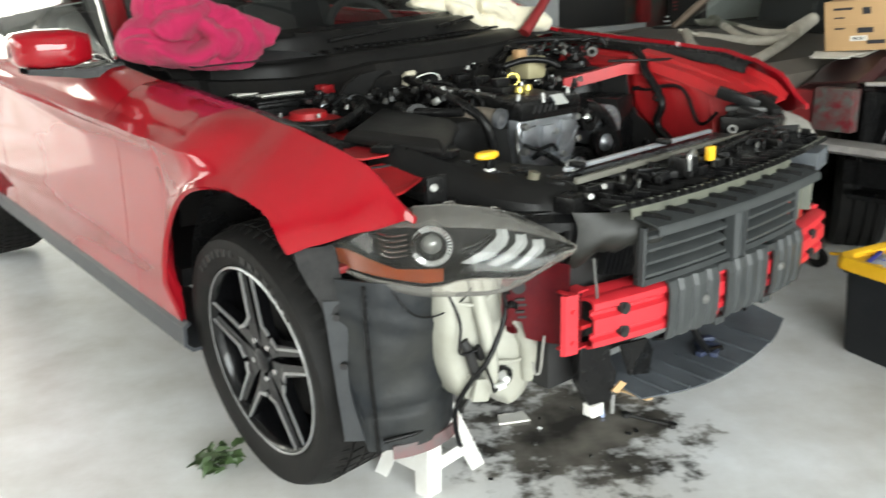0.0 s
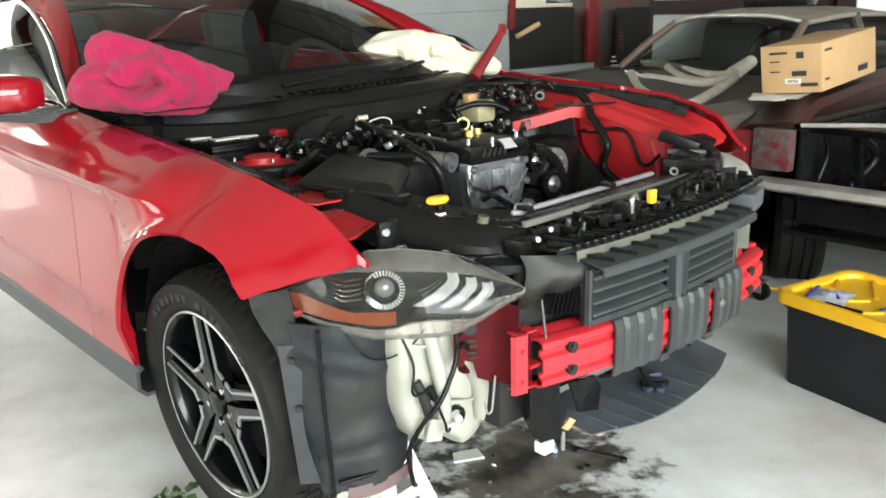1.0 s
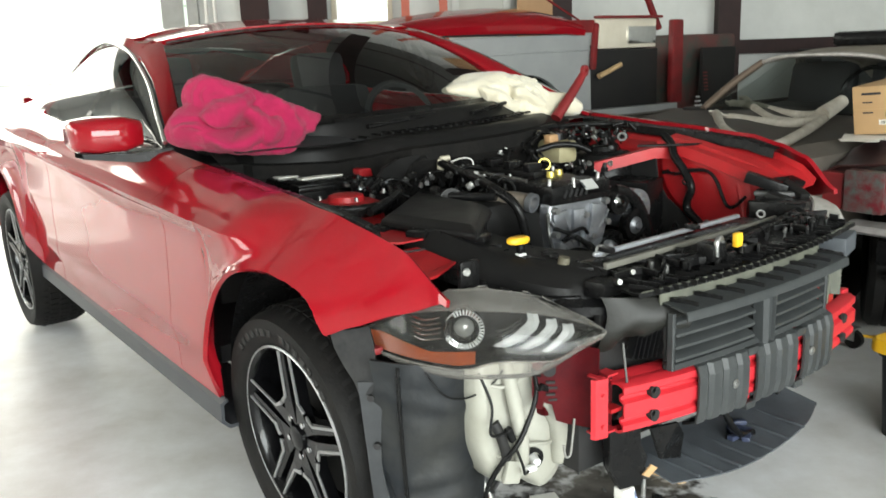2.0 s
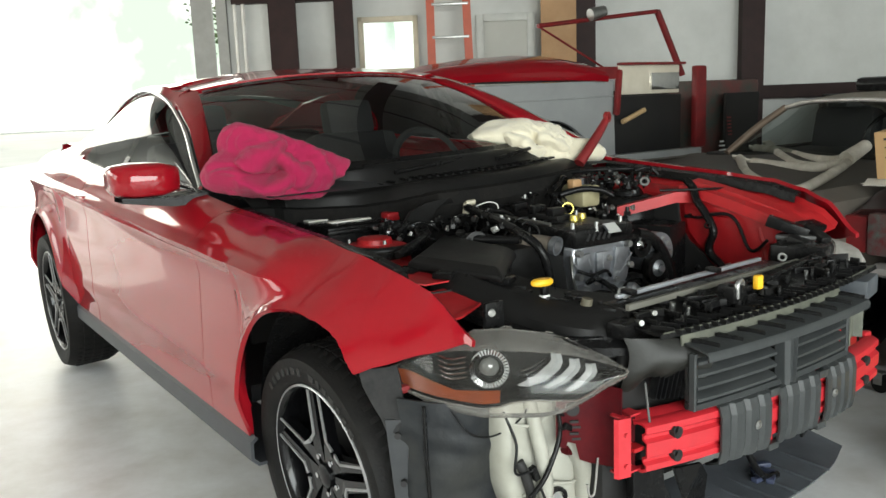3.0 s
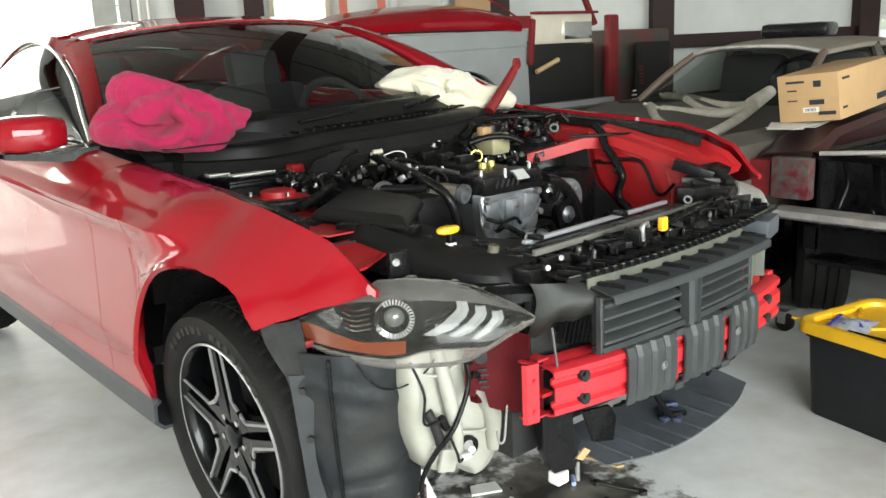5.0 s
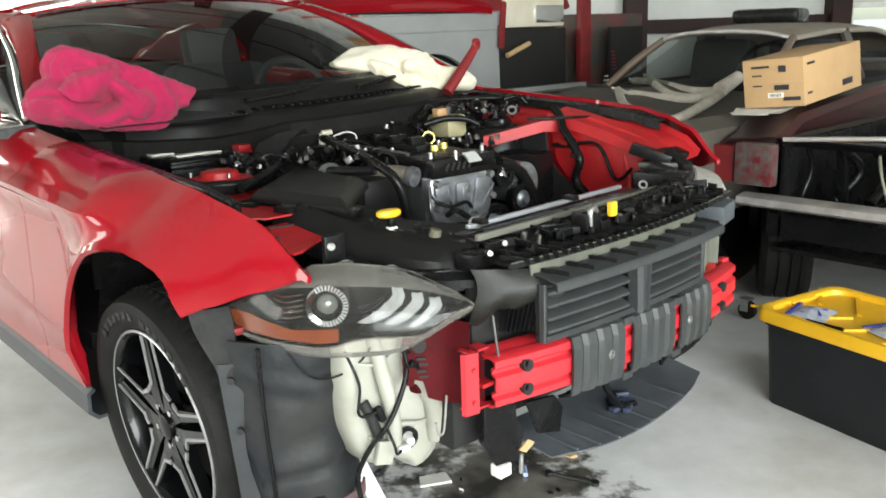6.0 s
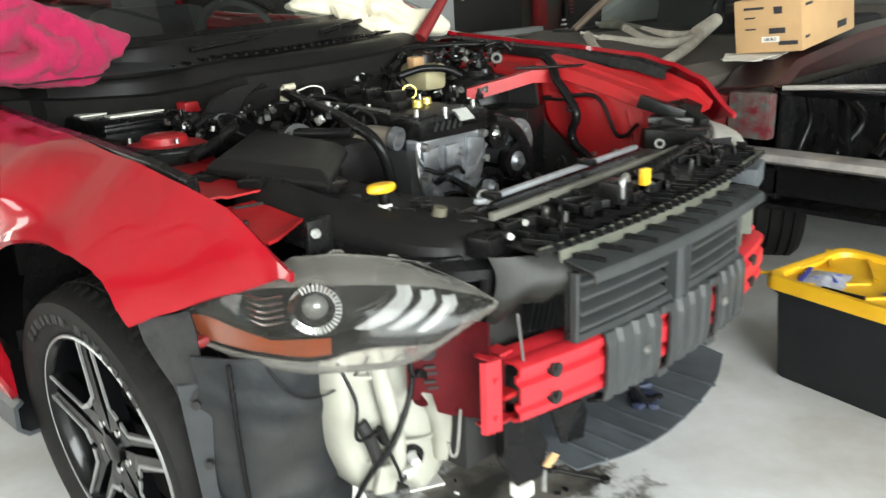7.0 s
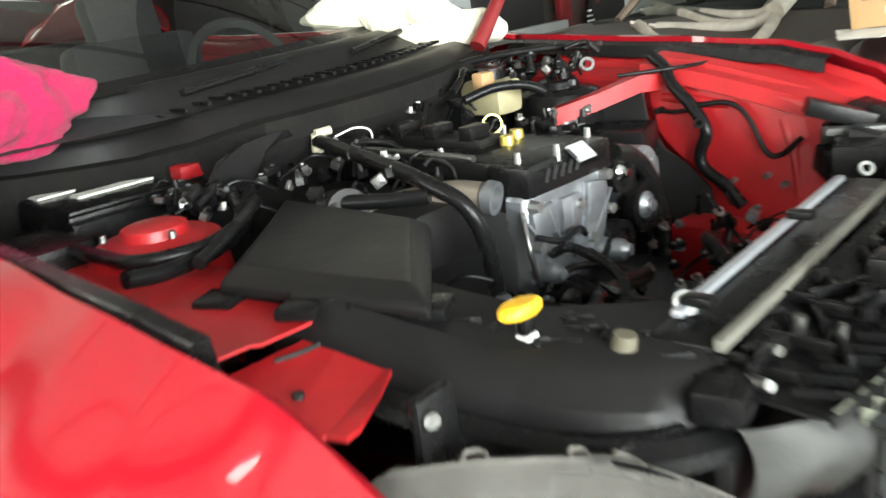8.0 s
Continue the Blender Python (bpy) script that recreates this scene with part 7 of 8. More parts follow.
def jack_stand():
    t = thing("jack_stand", "white steel jack stand on the floor", "jack stand", Matrix.Translation((-0.475, -0.135, 0)) @ Matrix.Rotation(radians(8), 4, "Z"))
    feet = [(-0.105, -0.095), (0.105, -0.095), (0.105, 0.095), (-0.105, 0.095)]
    for k in range(4):
        a, b = feet[k], feet[(k + 1) % 4]
        bm = bmesh.new()
        m = ((a[0] + b[0]) / 2, (a[1] + b[1]) / 2)
        # each side is a sheet with a triangular window
        P = lambda f, g, z: Vector((a[0] + (b[0] - a[0]) * f, a[1] + (b[1] - a[1]) * f, 0)).lerp(Vector((m[0] * 0.3 + (b[0] - a[0]) * (f - 0.5) * 0.32, m[1] * 0.3 + (b[1] - a[1]) * (f - 0.5) * 0.32, 0.24)), g) + Vector((0, 0, z))
        for poly in ([P(0, 0, 0), P(0.22, 0, 0), P(0.30, 0.28, 0), P(0.45, 0.8, 0), P(0.5, 0.8, 0), P(0.5, 1, 0), P(0, 1, 0)],
                     [P(1, 0, 0), P(1, 1, 0), P(0.5, 1, 0), P(0.5, 0.8, 0), P(0.55, 0.8, 0), P(0.70, 0.28, 0), P(0.78, 0, 0)],
                     [P(0.27, 0.20, 0), P(0.73, 0.20, 0), P(0.70, 0.32, 0), P(0.30, 0.32, 0)]):
            plate(bm, poly, (-(b[1] - a[1]) * 0.02, (b[0] - a[0]) * 0.02, 0))
        part("side_plate", bm, WHITE, t, smooth=0)
    bm = bmesh.new()
    box(bm, (0, 0, 0.27), (0.04, 0.04, 0.16), bevel=0.004)
    box(bm, (0, 0, 0.355), (0.10, 0.05, 0.02), bevel=0.006)
    part("post", bm, WHITE, t)
    return t


jack_stand()


def weed():
    t = thing("plucked_weed", "small green leafy weed lying on the floor", "plant", Matrix.Translation((-0.90, 0.23, 0.004)))
    rr = random.Random(5)
    for k in range(34):
        a, r = rr.uniform(0, 6.3), rr.uniform(0.0, 0.055)
        L, W = rr.uniform(0.025, 0.05), rr.uniform(0.012, 0.022)
        m = Matrix.Translation((r * math.cos(a), r * math.sin(a) * 0.7, rr.uniform(0.0, 0.05))) @ Matrix.Rotation(rr.uniform(0, 6.3), 4, "Z") @ Matrix.Rotation(rr.uniform(-0.9, 0.5), 4, "Y") @ Matrix.Rotation(rr.uniform(-0.8, 0.8), 4, "X")
        bm = bmesh.new()
        loft(bm, [[m @ Vector((L * f, W * w * math.sin(math.pi * min(1, 0.12 + f * 0.86)) * (1 + 0.25 * math.sin(14 * f)), -0.03 * f * f + 0.006 * abs(w))) for w in (-1, -0.5, 0, 0.5, 1)] for f in steps(0, 1, 7)])
        part("leaf", bm, LEAF, t)
    bm = bmesh.new()
    tube(bm, [(-0.02, 0, 0.01), (0.03, 0.0, 0.02), (0.08, 0.02, 0.01)], 0.003)
    part("stem", bm, LEAF, t)


weed()


def tool(name, label, pts, r, material, head=True):
    t = thing(name, label, "tool")
    bm = bmesh.new()
    tube(bm, pts, r, 8)
    part("shank", bm, material, t)
    if head:
        for p in (pts[0], pts[-1]):
            bm = bmesh.new()
            lathe(bm, [(r * 0.9, -r), (r * 2.2, -r), (r * 2.2, r), (r * 0.9, r), (r * 0.9, -r)], Matrix.Translation((p[0], p[1], r * 1.1)), 16)
            part("ring_end", bm, material, t)
    return t


tool("combination_wrench", "dark steel combination wrench on the floor", [(0.100, -0.30, 0.007), (0.12, -0.36, 0.007), (0.147, -0.425, 0.007)], 0.0055, mat("dark_tool_steel", (0.10, 0.10, 0.10), 0.3, 0.9))
tool("socket_extension", "chrome socket extension on the floor", [(-0.25, 0.02, 0.008), (-0.20, 0.05, 0.008), (-0.17, 0.07, 0.008)], 0.007, STEEL)
rr = random.Random(21)
for k in range(16):
    x, y = rr.uniform(-0.40, 0.15), rr.uniform(-0.48, 0.05)
    bm = bmesh.new()
    box(bm, (x, y, 0.004), (rr.uniform(0.008, 0.016), rr.uniform(0.004, 0.009), 0.006), Matrix.Rotation(rr.uniform(0, 3), 3, "Z"), 0.002)
    ob = part("clip", bm, WHITE_PL if k % 8 == 5 else (BLACK, BOLT)[k % 2], None)
    tagged(ob, "small plastic trim clip dropped on the wet floor", "clip", group="dropped clips")
bm = bmesh.new()
plate(bm, [(-0.20, -0.10, 0.001), (-0.12, -0.14, 0.001), (-0.10, -0.09, 0.001), (-0.17, -0.06, 0.001)], (0, 0, 0.006))
tagged(part("card_scrap", bm, PAPER, None, smooth=0), "torn pale card scrap on the wet floor", "card")
bm = bmesh.new()
plate(bm, [(0.19, -0.17, 0.001), (0.235, -0.175, 0.001), (0.25, -0.21, 0.004), (0.235, -0.29, 0.001), (0.21, -0.285, 0.003), (0.20, -0.22, 0.006)], (0, 0, 0.006))
tagged(part("wood_scrap", bm, LUMBER, None, smooth=0), "splintered pale wood scrap on the floor", "wood")
bm = bmesh.new()
cyl(bm, (0.046, -0.262, 0.007), (0.075, -0.23, 0.007), 0.007, None, 12)
tagged(part("paint_stick", bm, mat("pale_blue_plastic", (0.35, 0.42, 0.65), 0.5), None), "short pale blue plastic stick on the floor", "stick")


# ---- storage tote with a yellow lid ----
def tote():
    M = Matrix.Translation((1.058, -0.832, 0)) @ Matrix.Rotation(radians(-11.8), 4, "Z") @ Matrix.Diagonal((1, 1, 0.89, 1))
    t = thing("storage_tote", "black plastic storage tote with a yellow lid", "storage tote", M)
    L, W = 0.36, 0.195

    def ring(fx, fy_, z, r=0.05):
        out = []
        for cx, cy, a0 in ((1, 1, 0), (-1, 1, 90), (-1, -1, 180), (1, -1, 270)):
            for k in range(6):
                a = radians(a0 + 18 * k)
                out.append(Vector((cx * (W * fx - r) + r * math.cos(a), cy * (L * fy_ - r) + r * math.sin(a), z)))
        return out
    bm = bmesh.new()
    vs = loft(bm, [ring(0.84, 0.90, 0.0, 0.03), ring(0.85, 0.91, 0.004, 0.03), ring(0.93, 0.955, 0.30, 0.04), ring(0.97, 0.98, 0.302, 0.04), ring(0.98, 0.985, 0.325, 0.04)], closed=True)
    bm.faces.new(vs[0][::-1])
    part("tub", bm, mat("black_tote_plastic", (0.010, 0.011, 0.013), 0.45, 0.0, (0.016, 0.017, 0.019), 6, bump=0.08, bscale=90, Specular_IOR_Level=0.2), t, "black ribbed tub", 30)
    bm = bmesh.new()
    vs = loft(bm, [ring(1.02, 1.01, 0.318), ring(1.05, 1.03, 0.318), ring(1.05, 1.03, 0.352), ring(1.02, 1.01, 0.362), ring(0.93, 0.955, 0.362), ring(0.90, 0.94, 0.358), ring(0.885, 0.93, 0.342)], closed=True)
    bm.faces.new(vs[-1])
    lid = part("lid", bm, YELLOW, t, "yellow lid with raised diagonal ribs", 35)
    for k in range(5):
        for q in (-1, 1):
            bm = bmesh.new()
            y = -0.28 + 0.14 * k
            plate(bm, [(q * 0.02, y, 0.342), (q * 0.17, y + 0.11, 0.342), (q * 0.17, y + 0.125, 0.342), (q * 0.02, y + 0.015, 0.342)], (0, 0, 0.008))
            part("rib", bm, YELLOW, lid, smooth=0)
    for y in (0.30, -0.30):
        bm = bmesh.new()
        box(bm, (0, y * 1.13, 0.35), (0.12, 0.02, 0.016), None, 0.004)
        part("notch", bm, YELLOW, lid)
    return M


TOTE = tote()


def bag(c, s, rz, label, seed):
    rr = random.Random(seed)
    t = thing("parts_bag", label, "bag", TOTE @ Matrix.Translation(c) @ Matrix.Rotation(rz, 4, "Z"))
    bm = bmesh.new()
    loft(bm, [[Vector((s[0] * (u - 0.5), s[1] * (v - 0.5), s[2] * math.sin(math.pi * u) * math.sin(math.pi * v) * (0.7 + 0.6 * noise.noise(Vector((u * 5 + seed, v * 5, 0)))) + 0.003)) for v in steps(0, 1, 12)] for u in steps(0, 1, 12)])
    thick(part("film", bm, BAG, t, "clear crinkled film"), 0.001)
    bm = bmesh.new()
    box(bm, (0, s[1] * 0.48, 0.008), (s[0], 0.012, 0.004))
    part("zip", bm, BLUE, t, "blue zip strip")
    for k in range(5):
        bm = bmesh.new()
        cyl(bm, (rr.uniform(-0.3, 0.3) * s[0], rr.uniform(-0.3, 0.3) * s[1], 0.006), (rr.uniform(-0.3, 0.3) * s[0], rr.uniform(-0.3, 0.3) * s[1], 0.009), 0.007, 0.006, 8)
        part("bolt", bm, STEEL if k % 2 else BLUE, t)


bag((-0.08, 0.24, 0.345), (0.14, 0.12, 0.018), 0.35, "clear zip bag of bolts with a blue strip", 1)
bag((-0.02, -0.02, 0.345), (0.17, 0.13, 0.03), -0.3, "clear crinkled bag of fasteners", 2)
bm = bmesh.new()
tube(bm, [TOTE @ Vector((-0.16, 0.20, 0.352)), TOTE @ Vector((-0.155, 0.14, 0.352)), TOTE @ Vector((-0.15, 0.08, 0.354))], 0.006)
tagged(part("marker_pen", bm, BLACK, None), "black marker pen lying on the yellow lid", "pen")


# ---- dark car shell with a chrome bumper, nose towards the red car ----
shell = thing("car_shell", "black stripped car shell with a chrome front bumper", "car", Matrix.Translation((1.5337, -0.0614, -0.1125)) @ Matrix.Scale(1.09, 4))
sheet("front_bumper", [[Vector((x, y, z)) for x, z in ((0.02, 0.572), (-0.02, 0.576), (-0.045, 0.588), (-0.042, 0.606), (0.0, 0.614), (0.03, 0.612))] for y in steps(0.02, -1.7, 18)], CHROME_OLD, shell, "pitted chrome front bumper", 0.006)
slab("valance", (0.10, -0.85, 0.50), (0.10, 1.6, 0.09), BLACK, shell, "black valance under the bumper")
slab("fender_nose", (0.0, -0.025, 0.722), (0.05, 0.145, 0.15), PATCH, shell, "patchy red and green fender nose", bevel=0.012)
slab("nose_side", (0.015, 0.10, 0.715), (0.05, 0.09, 0.13), RED_OLD, shell, "faded red fender side")
sheet("fender_top", [[Vector((x, y, z)) for y, z in ((0.14, 0.66), (0.135, 0.79 + h), (0.10, 0.808 + h), (-0.07, 0.826 + h), (-0.09, 0.80 + h))] for x, h in ((0.03, -0.01), (0.12, 0.015), (0.2, 0.052), (0.5, 0.080), (0.8, 0.105), (1.4, 0.12), (2.2, 0.13))], mat("dark_maroon", (0.05, 0.012, 0.012), 0.4, 0.0, (0.02, 0.012, 0.011), 6), shell, "dull maroon fender top", 0.006)
slab("bay_wall", (0.9, -0.10, 0.62), (1.7, 0.02, 0.36), BLACK, shell, "black inner wing")
slab("bay_wall", (0.9, -1.62, 0.62), (1.7, 0.02, 0.36), BLACK, shell)
slab("bay_back", (1.2, -0.85, 0.62), (0.03, 1.6, 0.40), BLACK, shell)
slab("bay_bottom", (0.7, -0.85, 0.40), (1.2, 1.6, 0.02), BLACK, shell)
for k in range(6):
    slab("radiator_upright", (0.12 + 0.03 * (k % 2), -0.28 - 0.24 * k, 0.67), (0.02, 0.035 + 0.02 * (k % 3), 0.26), (GLOSSBLACK, BLACK, mat("worn_black_%d" % k, (0.05, 0.048, 0.045), 0.25, 0.3))[k % 3], shell, "glossy black radiator support upright" if k < 2 else "", Matrix.Rotation(0.12 * (k % 3 - 1), 3, "X"))
slab("support_top", (0.06, -0.85, 0.80), (0.06, 1.55, 0.03), GLOSSBLACK, shell, "glossy black support rail")
rod("trim_strip", [(0.0, -0.12, 0.815), (0.05, -0.5, 0.835), (0.05, -1.0, 0.84), (0.0, -1.6, 0.82)], 0.008, CHROME_OLD, shell, "pale metal trim strip")
for k in range(12):
    y = -0.16 - 0.118 * k
    rod("support_brace", [(0.10, y, 0.79), (0.14 + 0.05 * (k % 3), y - 0.03 * (k % 2), 0.70), (0.12, y + 0.02, 0.60)], 0.010 + 0.006 * (k % 3), (GLOSSBLACK, BLACK)[k % 2], shell, "", 8)
for k, c in enumerate(((0.30, -0.42), (0.34, -0.62))):
    bm = bmesh.new()
    lathe(bm, [(0.0, 0.0), (0.03, 0.005), (0.05, 0.02), (0.055, 0.0)], Matrix.Translation((c[0], c[1], 0.62)) @ frame_of((-1, 0, 0.1)), 24)
    part("lamp_bowl", bm, GLOSSBLACK, shell)
for y0 in (-0.40, -0.455):
    rod("pale_strip", [(0.10, y0, 0.78), (0.11, y0 - 0.01, 0.70), (0.12, y0 - 0.035, 0.61)], 0.006, mat("olive_strip", (0.16, 0.16, 0.11), 0.5) if y0 > -0.41 else bpy.data.materials["olive_strip"], shell, "", 8)


def plain_wheel(m, r, w, parent):
    root = new("wheel")
    root.parent = parent
    root.matrix_basis = m
    bm = bmesh.new()
    lathe(bm, [(r * 0.6, -w * 0.45), (r * 0.75, -w * 0.52), (r * 0.93, -w * 0.5), (r, -w * 0.38), (r, -w * 0.2), (r * 0.975, -w * 0.19), (r * 0.975, -w * 0.15), (r, -w * 0.14), (r, w * 0.03), (r * 0.975, w * 0.04), (r * 0.975, w * 0.08), (r, w * 0.09), (r, w * 0.22), (r * 0.975, w * 0.23), (r * 0.975, w * 0.27), (r, w * 0.28), (r, w * 0.38), (r * 0.93, w * 0.5), (r * 0.75, w * 0.52), (r * 0.6, w * 0.45)], Matrix(), 48)
    part("tyre", bm, RUBBER, root, "grooved black tyre")
    bm = bmesh.new()
    lathe(bm, [(0, 0.02), (r * 0.3, 0.03), (r * 0.55, w * 0.2), (r * 0.62, w * 0.45)], Matrix(), 32)
    part("rim", bm, BLACK, root)


plain_wheel(Matrix.Translation((0.49, 0.10, 0.413)) @ Matrix.Rotation(radians(30), 4, "Z") @ Matrix.Rotation(radians(90), 4, "X"), 0.31, 0.19, shell)
plain_wheel(Matrix.Translation((0.52, -1.75, 0.415)) @ Matrix.Rotation(radians(90), 4, "X"), 0.31, 0.23, shell)
slab("front_axle", (0.52, -0.8, 0.40), (0.08, 1.7, 0.08), BLACK, shell)
slab("floor_pan", (2.6, -0.85, 0.36), (2.4, 1.5, 0.10), DARK, shell)

# caster of a low dolly near the tyre
cst = thing("dolly_caster", "black swivel caster on the floor", "caster", Matrix.Translation((1.66, -0.02, 0)))
bm = bmesh.new()
cyl(bm, (-0.012, 0, 0.038), (0.012, 0, 0.038), 0.038, None, 24)
part("roller", bm, RUBBER, cst)
bm = bmesh.new()
box(bm, (0, 0.01, 0.085), (0.05, 0.05, 0.006), None, 0.001)
box(bm, (0.018, 0.008, 0.06), (0.004, 0.035, 0.05))
box(bm, (-0.018, 0.008, 0.06), (0.004, 0.035, 0.05))
part("fork", bm, STEEL, cst)

# ---- old dusty brown coupe behind it ----
old = thing("old_coupe", "dusty brown old coupe with pipes and a box on its hood", "car", Matrix.Translation((1.35, 0.32, 0)))


def hood_z(x, y):
    return 0.70 + 0.145 * min(1.0, x / 1.3) + 0.012 * math.sin(math.pi * max(0, min(1, y / 1.35))) - 0.05 * max(0, 1 - x / 0.25) ** 2


sheet("hood", [[Vector((x, y, hood_z(x, y) + (0.02 * math.exp(-((y - 0.68) / 0.2) ** 2)))) for y in steps(-0.21, 1.45, 18)] for x in steps(0.0, 1.38, 16)], BROWN_CAR, old, "dusty brown hood", 0.01)
sheet("side_body", [[Vector((x, y, z)) for y, z in ((1.40, 0.845), (1.52, 0.80), (1.56, 0.65), (1.54, 0.35))] for x in (0.0, 0.6, 1.3, 2.4, 3.6, 4.2)], BROWN_CAR, old, "dusty brown side panel", 0.01)
sheet("side_body", [[Vector((x, y, z)) for y, z in ((-0.14, 0.83), (-0.22, 0.79), (-0.235, 0.66), (-0.235, 0.45))] for x in (0.02, 0.6, 1.3, 2.4, 3.6, 4.2)], BROWN_CAR, old, "", 0.01)
sheet("nose", [[Vector((0.0 - 0.02 * math.sin(z * 4), y, z)) for z in (0.79, 0.65, 0.4)] for y in steps(-0.05, 1.5, 6)], BROWN_CAR, old, "", 0.01)


def old_top(u, f):
    """Roof of the coupe: u across, f from screen to tail."""
    x, z, hw = lerp_table([(0.0, 1.72, 1.155, 0.42), (0.3, 2.1, 1.185, 0.46), (0.6, 2.6, 1.18, 0.47), (0.85, 2.95, 1.12, 0.48), (1.0, 3.25, 1.0, 0.50)], f)
    return Vector((x - 0.05 * (1 - u * u) * (1 - f), 0.66 + hw * u, z - 0.045 * abs(u) ** 3))


sheet("roof", [[old_top(u, f) for u in steps(-1, 1, 14)] for f in steps(0, 1, 12)], mat("dusty_tan_roof", (0.30, 0.26, 0.21), 0.6, 0.0, (0.20, 0.17, 0.13), 5, bump=0.06), old, "dusty tan roof", 0.015)
for u in (-1, 1):
    base = Vector((1.28, 0.66 + 0.50 * u, 0.86))
    bm = bmesh.new()
    tube(bm, [base, base.lerp(old_top(u * 0.98, 0), 0.5) + Vector((0, 0, 0.015)), old_top(u * 0.98, 0)], 0.022, 8)
    part("screen_pillar", bm, mat("rusty_trim_%d" % (u + 1), (0.19, 0.14, 0.105), 0.5, 0.3), old, "rusty windscreen pillar")
    bm = bmesh.new()
    tube(bm, [Vector((2.35, 0.66 + 0.52 * u, 0.86)), old_top(u, 0.38)], 0.03, 8)
    part("roof_pillar", bm, BROWN_CAR, old)
    bm = bmesh.new()
    tube(bm, [old_top(u, f) for f in steps(0, 1, 8)], 0.016, 8)
    part("drip_rail", bm, mat("drip_rail_%d" % (u + 1), (0.26, 0.23, 0.19), 0.5), old)
bm = bmesh.new()
loft(bm, [[Vector((1.28 - 0.03 * (1 - u * u), 0.66 + 0.48 * u, 0.865)).lerp(old_top(u * 0.96, 0), f) for u in steps(-1, 1, 10)] for f in steps(0, 1, 6)])
part("windscreen", bm, GLASS_OLD, old, "dirty windscreen").visible_shadow = False
rod("screen_top_trim", [old_top(u, 0) + Vector((-0.01, 0, 0)) for u in steps(-1, 1, 6)], 0.012, CHROME_OLD, old, "tarnished screen trim")
slab("cabin", (2.3, 0.66, 0.66), (1.9, 1.0, 0.40), INTERIOR, old, "dark bare cabin", bevel=0.04)
for y in (0.40, 0.92):
    slab("seat", (2.15, y, 0.95), (0.14, 0.40, 0.30), INTERIOR, old, "black seat back", Matrix.Rotation(0.2, 3, "Y"), 0.05)
bm = bmesh.new()
lathe(bm, [(0.16, -0.012), (0.175, 0), (0.16, 0.012), (0.148, 0), (0.16, -0.012)], Matrix.Translation((1.75, 0.42, 0.93)) @ frame_of((-1, 0, 0.4)), 28)
part("steering_wheel", bm, BLACK, old)
slab("rear_deck", (3.55, 0.66, 0.86), (0.75, 1.2, 0.10), BROWN_CAR, old, bevel=0.03)
bm = bmesh.new()
box(bm, (2.5, 0.80, 1.235), (0.45, 0.40, 0.09), Matrix.Rotation(0.3, 3, "Z"), 0.035)
part("cushion", bm, BLACK, None)
cu = bpy.data.objects["cushion"]
cu.matrix_world = Matrix.Translation((1.35, 0.32, 0))
tagged(cu, "black padded cushion lying on the coupe's roof", "cushion")
slab("cowl", (1.33, 0.66, 0.855), (0.10, 1.3, 0.02), DARK, old)
slab("underside", (2.0, 0.70, 0.36), (3.6, 1.3, 0.3), DARK, old)
for x in (0.75, 3.2):
    plain_wheel(Matrix.Translation((x, 1.40, 0.32)) @ Matrix.Rotation(radians(90), 4, "X"), 0.32, 0.2, old)
    plain_wheel(Matrix.Translation((x, 0.05, 0.32)) @ Matrix.Rotation(radians(90), 4, "X"), 0.32, 0.2, old)

# exhaust header on the brown hood
hd = thing("exhaust_header", "pale dusty four-tube exhaust header on the hood", "exhaust header")
TUBES = [[(2.45, 1.26, 0.853), (2.103, 0.96, 0.814), (1.872, 0.673, 0.788), (1.813, 0.489, 0.782), (2.187, 0.549, 0.823), (2.52, 0.646, 0.861)],
         [(2.895, 1.472, 0.875), (2.762, 1.208, 0.875), (2.526, 0.872, 0.861), (2.513, 0.713, 0.86), (2.841, 0.811, 0.875)],
         [(2.37, 1.115, 0.844), (2.298, 0.845, 0.836), (2.309, 0.67, 0.837), (2.546, 0.684, 0.863)],
         [(3.273, 1.637, 0.875), (2.68, 1.18, 0.875), (2.372, 0.853, 0.844), (2.342, 0.643, 0.841), (2.607, 0.703, 0.87)]]
for pts in TUBES:
    bm = bmesh.new()
    tube(bm, pts, 0.024, 12, 40)
    part("primary_tube", bm, HEADER, hd)
    bm = bmesh.new()
    box(bm, pts[0], (0.05, 0.075, 0.014), Matrix.Rotation(0.5, 3, "Y") @ Matrix.Rotation(0.4, 3, "Z"), 0.004)
    part("flange", bm, HEADER, hd)
bm = bmesh.new()
tube(bm, [(2.448, 0.628, 0.872), (2.527, 0.621, 0.901), (2.609, 0.617, 0.93)], 0.040, 14, None, 0.032)
part("collector", bm, HEADER, hd)

# cardboard box on the hood
bx = thing("cardboard_box", "brown cardboard carton with black print", "box", Matrix.Translation((1.757, 0.094, 0.860)) @ Matrix.Rotation(radians(2), 4, "Z") @ Matrix.Rotation(radians(-4.6), 4, "Y") @ Matrix.Rotation(radians(-4.6), 4, "X") @ Matrix.Diagonal((0.80, 1, 0.91, 1)))
bm = bmesh.new()
box(bm, (0.34, -0.125, 0.105), (0.68, 0.25, 0.21), None, 0.003)
part("carton", bm, CARD, bx)
for c, s in (((-0.0015, -0.125, 0.195 - 0.085), (0.003, 0.252, 0.002)),):
    slab("seam", c, s, CARD_END, bx, bevel=0)
slab("tape", (0.30, -0.125, 0.1985), (0.60, 0.05, 0.001), CARD_END, bx, bevel=0)
